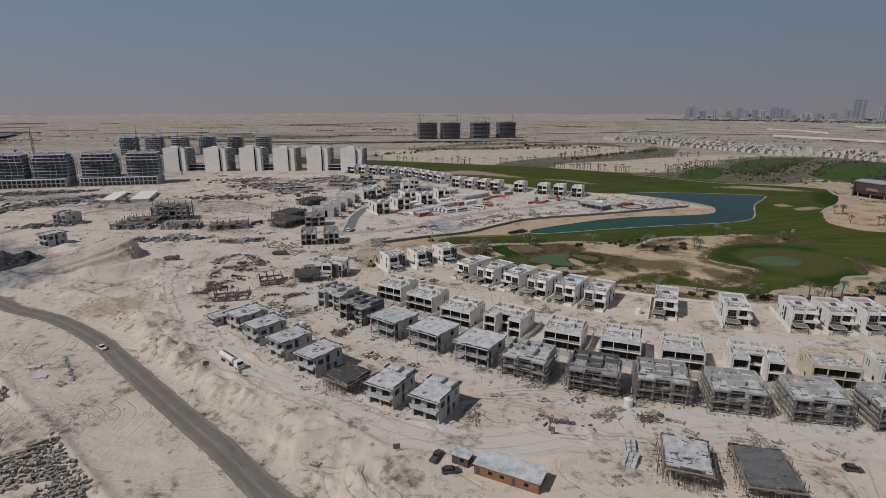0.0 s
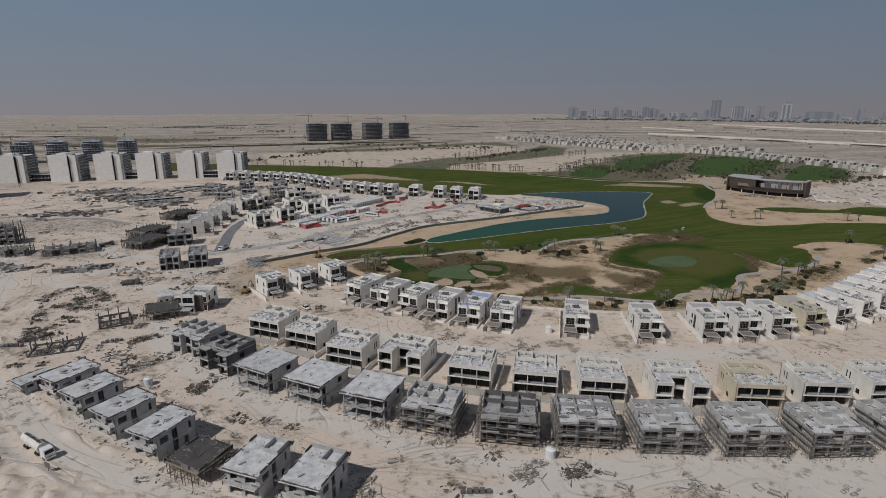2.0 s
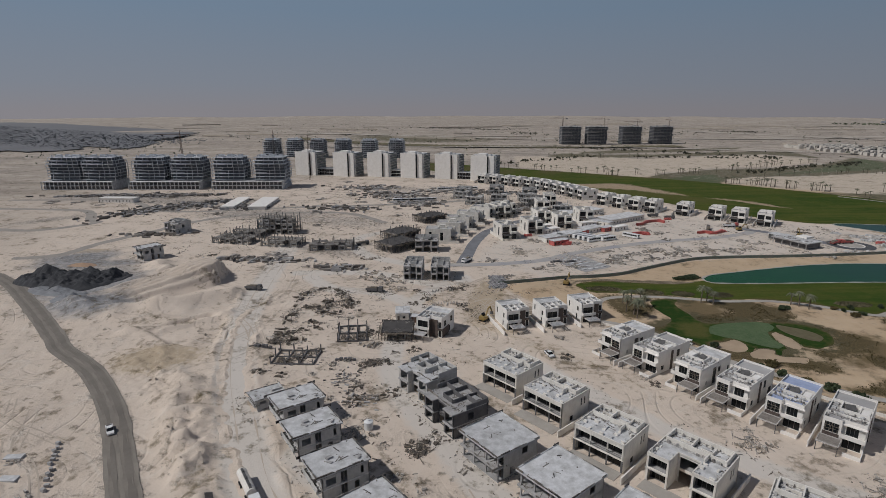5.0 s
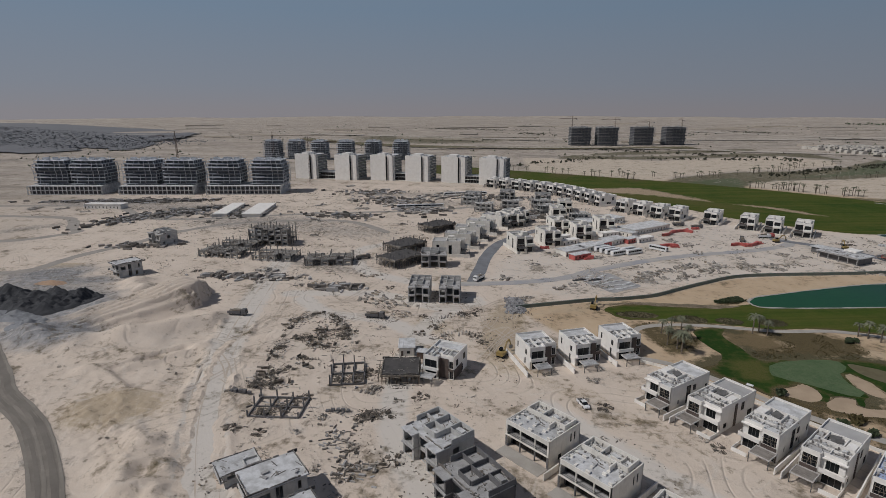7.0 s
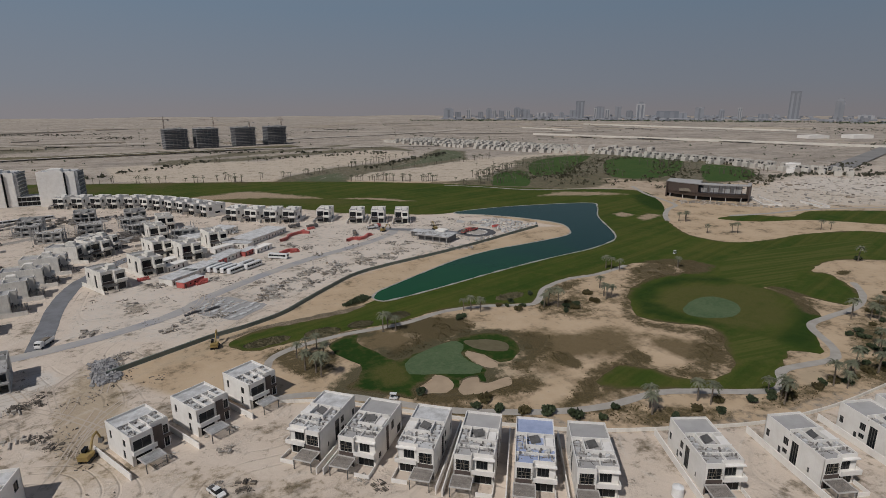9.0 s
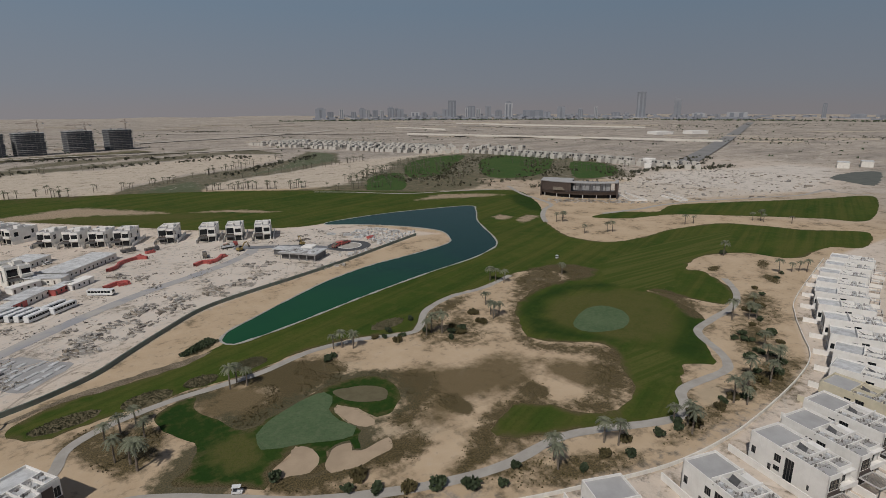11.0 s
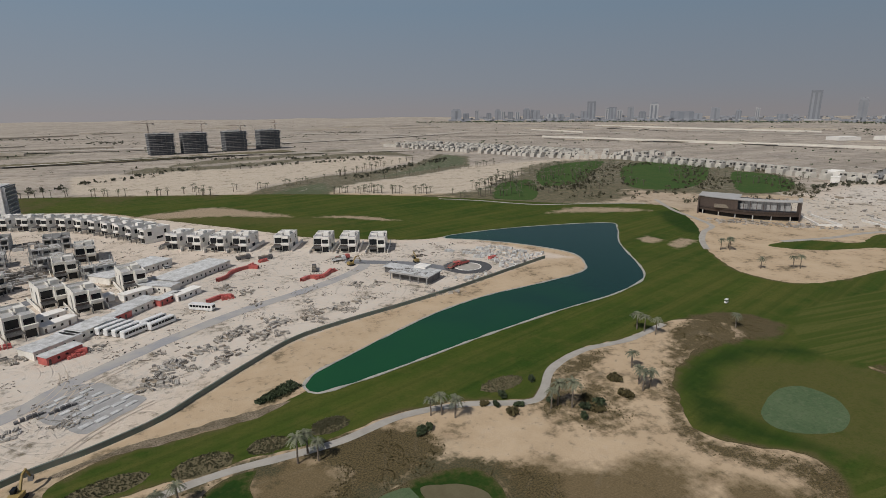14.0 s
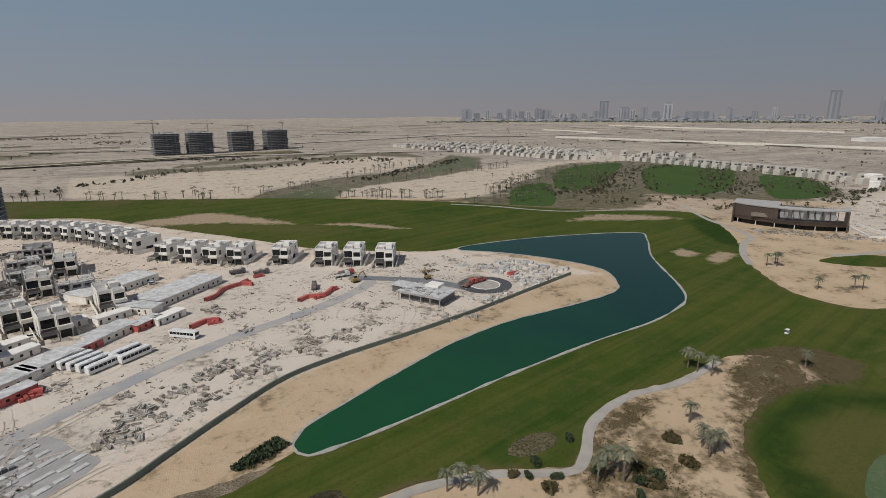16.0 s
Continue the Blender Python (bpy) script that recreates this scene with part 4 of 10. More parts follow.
# tipped loads of sand in rows on the bank, steep on one side, and scraped crescents
heap_rng = np.random.RandomState(19)
for outline, count in ((BANK_NEAR, 150), (BANK_FAR, 240)):
    ox, oy = [p[0] for p in outline], [p[1] for p in outline]
    hx, hy = heap_rng.uniform(min(ox), max(ox), count * 3), heap_rng.uniform(min(oy), max(oy), count * 3)
    keep = np.flatnonzero(inside(hx, hy, outline))[:count]
    for x, y in zip(hx[keep], hy[keep]):
        r, tall, way = heap_rng.uniform(1.3, 2.8), heap_rng.uniform(0.35, 1.0), radians(heap_rng.normal(140, 30))
        i0, i1 = np.searchsorted(gx, (x - 9, x + 9))
        j0, j1 = np.searchsorted(gy, (y - 9, y + 9))
        u = (px[j0:j1, i0:i1] - x) * math.cos(way) + (py[j0:j1, i0:i1] - y) * math.sin(way)
        v = -(px[j0:j1, i0:i1] - x) * math.sin(way) + (py[j0:j1, i0:i1] - y) * math.cos(way)
        ground_z[j0:j1, i0:i1] += tall * np.exp(-(u / (r * np.where(u > 0, 0.55, 1.0))) ** 2 - (v / (r * 1.5)) ** 2)
for road, reach in ((DIRT_ROAD, 7.0), (SITE_TRACK, 6.0)):
    ground_z *= np.clip((line_distance(px, py, road) - 5.0) / reach, 0, 1)
off_road = line_distance(px, py, DIRT_ROAD)
sunk = np.clip(1 - (off_road - 5) / 28, 0, 1)
ground_z += np.interp(py, [90, 155, 200, 235, 262], [-1.2, -1.2, -1.2, -0.9, 0.0]) * sunk * sunk * (3 - 2 * sunk) * np.clip((line_distance(px, py, SITE_TRACK) - 6) / 8, 0, 1)
ground_z += 0.75 * np.exp(-((lip - 7.0 - 0.8 * waves(px, py, 6.0, 35)) / 0.9) ** 2) * np.clip(0.6 + 0.6 * waves(px, py, 2.0, 36), 0, 2) * (py < 300)

n_cols, n_rows = len(gx), len(gy)
ids = np.arange(n_cols * n_rows).reshape(n_rows, n_cols)
quads = np.stack((ids[:-1, :-1], ids[:-1, 1:], ids[1:, 1:], ids[1:, :-1]), -1).reshape(-1, 4)
ground_me = bpy.data.meshes.new("ground")
ground_me.from_pydata(np.stack((px, py, ground_z), -1).reshape(-1, 3).tolist(), [], quads.tolist())
ground_me.materials.append(SAND)
ground_me.polygons.foreach_set("use_smooth", np.ones(len(quads), bool))
masks = {
    "dune": soft_inside(px, py, GOLF, 1.5),
    "desert": (1 - soft_inside(px, py, SITE_EAST, 30)) * np.clip((np.hypot((px - 30) / 1.0, py - 330) - 430 + 40 * waves(px, py, 60, 2)) / 160, 0, 1) * (1 - 0.85 * blobs(px, py, [(600, 490, 190, 110, -40, 1.0), (820, 560, 160, 90, 0, 0.8), (640, 960, 160, 60, 60, 0.8), (-330, 560, 200, 90, 15, 1.0), (40, 980, 220, 60, -15, 0.7), (330, 860, 160, 40, 35, 0.7)])),
    "scrub": np.maximum(np.max([a * soft_inside(px, py, pts, soft) for pts, soft, a in SCRUB_AREAS] + [blobs(px, py, SCRUB_EAST), blobs(px, py, BED_LIST)], axis=0), np.clip(1.0 - np.minimum(np.minimum(line_distance(px, py, LAWN_SOUTH[12:]), line_distance(px, py, LAWN_WEST[:9]) + 3), line_distance(px, py, CART_PATH[8:])) / 7, 0, 1) * np.clip(0.45 + 0.5 * waves(px, py, 14.0, 51), 0, 0.8)),
    "stain": np.max([a * soft_inside(px, py, pts, soft) for pts, soft, a in DRIFT_AREAS], axis=0),
    "fringe": np.clip(1.25 - line_distance(px, py, SW_LAWN + SW_LAWN[:1]) / 6.5, 0, 1) * np.clip(0.62 + 0.6 * waves(px, py, 9.0, 77), 0, 1),
    "churn": np.maximum(0.62 * np.clip(1.35 - off_road / 5.0, 0, 1), np.maximum(blobs(px, py, CHURN), blobs(px, py, [(x, y, 4.5 + (3 * k) % 4, 3 + (5 * k) % 3, 37 * k, 0.3) for k, (x, y) in enumerate(NEAR_PILES + SOUTH_PILES + PLOT_PILES)]))),
    "warm": blobs(px, py, WARM),
    "island": np.maximum(soft_inside(px, py, ISLAND_WEST, 6), soft_inside(px, py, ISLAND_EAST, 6)),
    "verge": np.max([a * soft_inside(px, py, pts, soft) for pts, soft, a in ((SWALE_MID, 6, 0.9), (SWALE_NORTH, 7, 0.9), (SWALE_UPPER, 10, 0.7), (RIM_SOUTH, 8, 0.95), (SCRUB_RANGE, 14, 0.8), (DRY_ROUGH, 16, 0.8), (FAR_GREENS, 60, 0.6))], axis=0),
    "lush": np.maximum(soft_inside(px, py, SWALE_LUSH, 10), soft_inside(px, py, SWALE_NEAR, 10)),
    "ash": blobs(px, py, [(-218, 264, 24, 13, 10, 1.0), (-292, 330, 24, 16, 40, 0.95), (-240, 292, 26, 24, 20, 1.0), (-255, 297, 30, 24, 0, 1.0), (-238, 274, 20, 9, 15, 0.95), (-282, 318, 26, 14, 20, 0.8), (-262, 325, 20, 10, 30, 0.75)]),
    "track": np.maximum(np.clip(1.4 - line_distance(px, py, dedupe(smooth_line(SITE_TRACK, False, 8))) / 7, 0, 1), np.max([0.5 * soft_inside(px, py, SITE_MID, 8), 0.6 * soft_inside(px, py, SITE_EAST, 20)] + [0.8 * np.clip(1.6 - line_distance(px, py, dedupe(smooth_line(lane, False, 8))) / 4.5, 0, 1) for lane in LANES], axis=0)),
}
for key, value in masks.items():
    layer = ground_me.attributes.new(key, "FLOAT", "POINT")
    layer.data.foreach_set("value", value.astype(np.float32).reshape(-1))
ground = tagged(new("ground", ground_me), "pale trampled desert sand with ruts, mounds and brown scrub", "ground", "", "structure")



def ground_at(x, y):
    """Height of the ground sheet at a place."""
    i, j = int(np.searchsorted(gx, x)) - 1, int(np.searchsorted(gy, y)) - 1
    u, v = (x - gx[i]) / (gx[i + 1] - gx[i]), (y - gy[j]) / (gy[j + 1] - gy[j])
    return float((ground_z[j, i] * (1 - u) + ground_z[j, i + 1] * u) * (1 - v) + (ground_z[j + 1, i] * (1 - u) + ground_z[j + 1, i + 1] * u) * v)


LAWN_OUTLINE = LAWN_WEST + LAWN_NORTH + LAWN_SOUTH + LAWN_PATH
FAR_TONGUE = [(-21, 723), (-8, 734), (8, 737), (25, 746), (43, 746), (68, 716), (92, 685), (99, 670), (71, 683), (51, 696), (26, 702), (2, 706)]
FAR_FADED = [(-28, 725), (10, 720), (58, 695), (113, 660), (141, 624), (110, 628), (58, 655), (12, 670), (-17, 680)]
FAR_BUNKER = [(115, 661), (132, 660), (155, 647), (177, 618), (162, 624), (138, 646)]
LOW_MOWN = [(175, 281), (183, 279), (187, 269), (188, 258), (178, 262), (167, 257), (155, 263), (160, 272)]
DARK_LAWN = [(166, 300), (160, 312), (172, 330), (190, 341), (212, 344), (232, 336), (236, 326), (214, 334), (192, 334), (176, 320), (174, 305), (180, 288)]
DARK_EAST = [(205, 276), (232, 292), (246, 286), (226, 278), (200, 262), (188, 258), (188, 272)]
LOBE_NORTH = [(352, 470), (372, 500), (392, 530), (404, 560), (384, 560), (362, 530), (345, 495)]
lawn_sheet("fairway", LAWN_OUTLINE, 0.06, LAWN, "mown green golf fairway beside the lake", "lawn",
           {"mown": ((MOWN_FIELD, 2.0, 1.0), (LOW_MOWN, 3.0, 0.7)), "dry": ((FRINGE_RING, 5.0, 0.9), (FAR_FADED, 14.0, 0.9)), "dark": ((DARK_LAWN, 4.0, 0.9), (DARK_EAST, 5.0, 0.9), (LOBE_NORTH, 4.0, 0.9)),
            "soil": ((NORTH_TIP, 2.5, 1.0), (NECK, 2.0, 1.0)), "bare": ((NORTH_PALE, 3.0, 0.9), (FAR_TONGUE, 8.0, 1.0), (FAR_BUNKER, 4.0, 0.9), ([(302, 492), (314, 495), (314, 481), (300, 477), (297, 483)], 3.0, 0.9), ([(307, 471), (328, 481), (334, 471), (319, 464), (303, 460)], 3.0, 0.9), ([(293, 595), (334, 610), (370, 589), (388, 565), (355, 572), (322, 585)], 6.0, 0.8))}, 1.2, 2.5, 3.0, {"dry": 1.0, "soil": 0.55})
lawn_sheet("lawn", SW_LAWN, 0.06, ROUGH, "dark green rough lawn round a putting green", "lawn",
           {"dry": (([(38, 305), (40, 312), (49, 313), (51, 305), (48, 297), (41, 296)], 2.5, 1.0),), "soil": (([(57, 286), (63, 294), (66, 294), (62, 286)], 1.5, 0.4),)}, 0.8, 2.0, 1.4, {"soil": 0.75, "dry": 0.9})
sheet("grass_hollow", [(78, 318), (83, 317), (88, 315), (92, 310), (91, 306), (89, 304), (85, 305), (80, 309), (78, 313)], 0.075, material("dry_hollow", (0.128, 0.110, 0.060), (0.098, 0.082, 0.042), 0.95, 0.3, 2.0, 0.0, 0.3), "smooth dry brown hollow in dark rough", "bunker", 0.5, 1.5)
sheet("putting_green", SW_GREEN, 0.10, GREEN, "pale smooth putting green in dark lawn", "putting green", 0.3)
sheet("putting_green", MID_GREEN, 0.10, GREEN, "pale round putting green on the fairway", "putting green", 0.3)
sheet("fairway", EAST_LAWN, 0.06, LAWN, "strip of green fairway past the clubhouse", "lawn", 1.2)
ribbon("cart_path", [(380, 446), (420, 439), (452, 438), (498, 428), (543, 410), (583, 393), (609, 384), (667, 382), (655, 370), (659, 341)], 4.5, 0.10, PATHS, "pale path between site ground and far fairway", "path", False, 0, 0.4)
sheet("pond", [(777, 418), (852, 418), (884, 398), (740, 362), (749, 393)], 0.10, material("basin_soil", (0.12, 0.125, 0.105), (0.085, 0.09, 0.08), 0.9, 0.1, 1.0, 0.0, 0.2), "dark damp basin beside the far site", "ground", 4.0)
RANGE = grass_material("practice_grass", (0.048, 0.092, 0.026), (0.062, 0.100, 0.030), (0.088, 0.108, 0.040), 0.05)
sheet("driving_range", [(298, 690), (353, 772), (399, 781), (334, 668), (306, 665)], 0.06, RANGE, "small distant lawn beyond the far fairway", "lawn", 3.0)
sheet("driving_range", [(388, 741), (473, 875), (569, 936), (626, 927), (518, 819), (439, 740)], 0.06, RANGE, "distant green lawn among palms", "lawn", 3.0)
sheet("driving_range", [(602, 851), (703, 890), (724, 817), (570, 680), (488, 652), (475, 700)], 0.06, RANGE, "distant open green practice lawn", "lawn", 3.0)
sheet("driving_range", [(691, 736), (695, 674), (608, 597), (541, 601), (601, 666)], 0.06, RANGE, "distant green lawn in front of the villas", "lawn", 3.0)
sheet("scrub_bank", BANK_STRIP, 0.085, scrub_soil(), "brown dry grass bank beside the fairway", "scrub", 1.0, 1.5)
BUNKERS = [[(48.7, 290.8), (50.6, 292.7), (55.2, 294.2), (55.7, 296.9), (58.4, 297.4), (60.3, 294.8), (60.5, 291.4), (58.9, 286.6), (56.1, 285.6), (51.9, 287.1), (49.0, 287.7)],
           [(60.3, 285.9), (62.7, 289.2), (66.0, 291.4), (68.1, 291.3), (69.8, 290.5), (68.8, 287.2), (70.5, 285.7), (75.6, 286.2), (78.9, 286.4), (77.4, 282.1), (71.5, 280.9), (65.5, 280.9), (60.4, 282.5)],
           [(74.2, 308.5), (77.0, 307.7), (78.3, 304.1), (79.7, 300.0), (80.5, 295.9), (79.1, 294.2), (76.6, 294.4), (75.2, 296.0), (74.0, 301.2)]]
for pts in BUNKERS:
    sheet("bunker", pts, 0.085, DUNE, "scalloped sand bunker beside the putting green", "bunker", 0.7, 1.5)
for x, y, rx, ry, turn, _ in BED_LIST[:6]:
    rim = [(x + rx * math.cos(a) * math.cos(radians(turn)) - ry * math.sin(a) * math.sin(radians(turn)), y + rx * math.cos(a) * math.sin(radians(turn)) + ry * math.sin(a) * math.cos(radians(turn))) for a in (k * math.pi / 5 for k in range(10))]
    sheet("planting_bed", rim, 0.09, MULCH, "brown mulched planting bed in the fairway edge", "planting bed", 1.0)
lake = sheet("lake", LAKE, 0.09, WATER, "still dark green lake with a stone edge", "lake", 0.0, 2.0)
ribbon("shore_edge", LAKE, 1.0, 0.02, STONE, "pale stone edging round the lake", "kerb", True, 0.22, 0.5)
def drape(ob, lift):
    """Lays a strip on the ground sheet."""
    for v in ob.data.vertices:
        v.co.z = ground_at(v.co.x, v.co.y) + lift
    return ob


drape(ribbon("road", DIRT_ROAD, 7.6, 0.05, DIRT, "dark packed dirt road across the sand", "road", False, 0, 0.2), 0.10)
WORN = material("worn_dirt", (0.25, 0.224, 0.19), (0.18, 0.16, 0.135), 0.95, 0.1, 1.2, 0.0, 0.4)
DAMP = material("dark_dirt", (0.19, 0.169, 0.144), (0.14, 0.124, 0.106), 0.95, 0.1, 1.2, 0.0, 0.4)
for k, (off, wide) in enumerate(((-3.3, 0.9), (-1.5, 1.1), (-0.2, 0.8), (1.6, 1.2), (2.4, 0.5), (3.4, 0.8))):
    drape(ribbon("wheel_rut", DIRT_ROAD, wide, 0.06, WORN if k in (0, 2, 5) else DAMP, "worn wheel track along the dirt road", "rut", False, 0, 0.5, "structure", off), 0.14 + 0.004 * k)
RUT = material("rut_sand", (0.50, 0.425, 0.345), (0.44, 0.37, 0.30), 0.95, 0.2, 1.5, 0.0, 0.4)
for off in (-5.2, -1.4, 3.8):
    ribbon("wheel_rut", SITE_TRACK[:9], 0.3, 0.03, RUT, "shallow wheel rut in the sand track", "rut", False, 0, 0.35, "structure", off)
for pts, rise in (([(-140, 310), (-140, 296), (-142, 274), (-132, 250), (-117, 224), (-101, 202), (-90, 189), (-78, 177), (-67, 166), (-48, 153), (-30, 140)], 0.42), ([(-132, 297), (-128, 267), (-118, 242), (-106, 222), (-93, 206)], 0.28)):
    line, ridge = smooth_line(pts, False, 0.9), Shape()
    for k, p in enumerate(line):
        u = (line[min(k + 1, len(line) - 1)] - line[max(k - 1, 0)]).normalized()
        side, wob = Vector((-u.y, u.x)), noise.noise((p.x * 0.35, p.y * 0.35, 2.0))
        for off, up in ((-2.4, -0.1), (-0.8, 0.7), (0.5, 1.0), (1.9, -0.1)):
            q = p + side * (off + 1.3 * wob)
            ridge.v.append((q.x, q.y, ground_at(q.x, q.y) + (rise * up * max(-0.2, 0.55 + 1.3 * noise.noise((p.x * 0.25, p.y * 0.25, off * 0.3))) if up > 0 else up)))
        if k:
            ridge.f += [(4 * k - 4 + i, 4 * k - 3 + i, 4 * k + 1 + i, 4 * k + i) for i in range(3)]
    solid("sand_berm", ridge, SAND, "low graded sand ridge along the site track", "sand ridge", "", "structure")
ribbon("cart_path", CART_PATH, 3.0, 0.10, PATHS, "pale concrete golf cart path", "path", False, 0, 0.2)
ribbon("cart_path", CART_EAST, 3.2, 0.11, PATHS, "pale winding concrete golf cart path", "path", False, 0, 0.2)
ribbon("road", CURVED_ROAD, 7.5, 0.06, ASPHALT, "curved grey asphalt road between unfinished villas", "road", False, 0, 0.3)
ribbon("road", LONG_ROAD, 6.5, 0.08, DUSTY, "long dusty asphalt road past parked buses", "road", False, 0, 0.6)
ribbon("road", SPUR_ROAD, 7.0, 0.10, ASPHALT, "short asphalt road to a roundabout", "road", False, 0, 0.3)


# ---- villas ----
def seated(x, y, yaw, z=0.0):
    return pose(x, y, z, 0, 0, yaw)


def outline_walls(shape, corners, z0, z1, holes, t=0.25):
    for i, p in enumerate(corners):
        shape.wall(p, corners[(i + 1) % len(corners)], z0, z1, holes.get(i, ()), t)
    return shape


def slab(corners, z0, z1, grow=0.0):
    s = Shape()
    xs, ys = [c[0] for c in corners], [c[1] for c in corners]
    return s.box(min(xs) - grow, max(xs) + grow, min(ys) - grow, max(ys) + grow, z0, z1)


def fill_windows(root, corners, holes, bars=1, skip=(), frames=True):
    """A glazed window, with its frame, in each hole of the walls."""
    for i, rows in holes.items():
        p0, p1 = corners[i], corners[(i + 1) % len(corners)]
        for k, h in enumerate(rows):
            if (i, k) in skip:
                continue
            w = part("window", Shape().pane(p0, p1, *h), GLASS, root)
            if frames:
                part("window_frame", Shape().sash(p0, p1, *h, bars=bars), METAL, w)


def low_walls(root, rows, z, high, mat, name="roof_wall"):
    for x0, x1, y0, y1 in rows:
        part(name, Shape().box(x0, x1, y0, y1, z, z + high), mat, root)


PERGOLA = material("pergola_slats", (0.30, 0.275, 0.25), (0.20, 0.18, 0.16), 0.6, 0.8, 5.0, 0.15, 0.1)
RIM = material("pergola_rim", (0.56, 0.54, 0.51), (0.44, 0.42, 0.40), 0.6, 0.8, 5.0, 0.15, 0.1)


def pergola(root, x0, x1, y0, y1, z, full=True, slats=PERGOLA):
    p = part("pergola", Shape().box(x0, x1, y0, y0 + 0.2, z, z + 0.3).box(x0, x1, y1 - 0.2, y1, z, z + 0.3).box(x0, x0 + 0.2, y0 + 0.2, y1 - 0.2, z, z + 0.3).box(x1 - 0.2, x1, y0 + 0.2, y1 - 0.2, z, z + 0.3), RIM, root, "pale steel rim of a slatted pergola")
    slat = mesh_of("slat", Shape().box(x0 + 0.2, x1 - 0.2, -0.06, 0.06, z + 0.1, z + 0.22))
    n = 14 if full else 0
    for k in range(n):
        part("slat", slat, slats, p).location.y = y0 + 0.5 + (y1 - y0 - 1.0) * k / (n - 1)
    leg = mesh_of("post", Shape().box(-0.1, 0.1, -0.1, 0.1, 0, z))
    for x in (x0 + 0.2, x1 - 0.2):
        part("post", leg, METAL, p).location = (x, y0 + 0.2, 0)


def roof_services(root, seed, rows, z):
    """Pipes, small plinths and upstands that crowd along the walls of a roof; rows: from x, y to x, y."""
    rng = random.Random(seed)
    s = Shape()
    for x0, y0, x1, y1 in rows:
        a, b = Vector((x0, y0, z)), Vector((x1, y1, z))
        u = (b - a).normalized()
        side = Vector((-u.y, u.x, 0))
        n = max(2, int((b - a).length / 0.55))
        for k in range(n):
            if rng.random() < 0.25:
                continue
            p, e, h = a.lerp(b, (k + rng.random()) / n) + side * rng.gauss(0, 0.2), rng.uniform(0.1, 0.34), rng.choice((0.15, 0.25, 0.4, 0.55, 0.8))
            s.box(-e, e, -e * 0.6, e * 0.6, 0, h, pose(p.x, p.y, z, 0, 0, rng.choice((0, 90, 30)) + rng.gauss(0, 8)))
        for h in (0.12, 0.34):
            q = side * rng.uniform(-0.3, 0.3) + Vector((0, 0, h))
            s.tube(a + q, a.lerp(b, rng.uniform(0.5, 1.0)) + q, 0.05, n=5)
    part("pipework", s, SERVICES, root, "pale pipes and small plinths on the roof")["kind"] = "stuff"


SERVICES = debris_material("roof_services", ((0.66, 0.645, 0.62), (0.50, 0.485, 0.46), (0.30, 0.285, 0.27), (0.60, 0.585, 0.56), (0.16, 0.15, 0.14)))


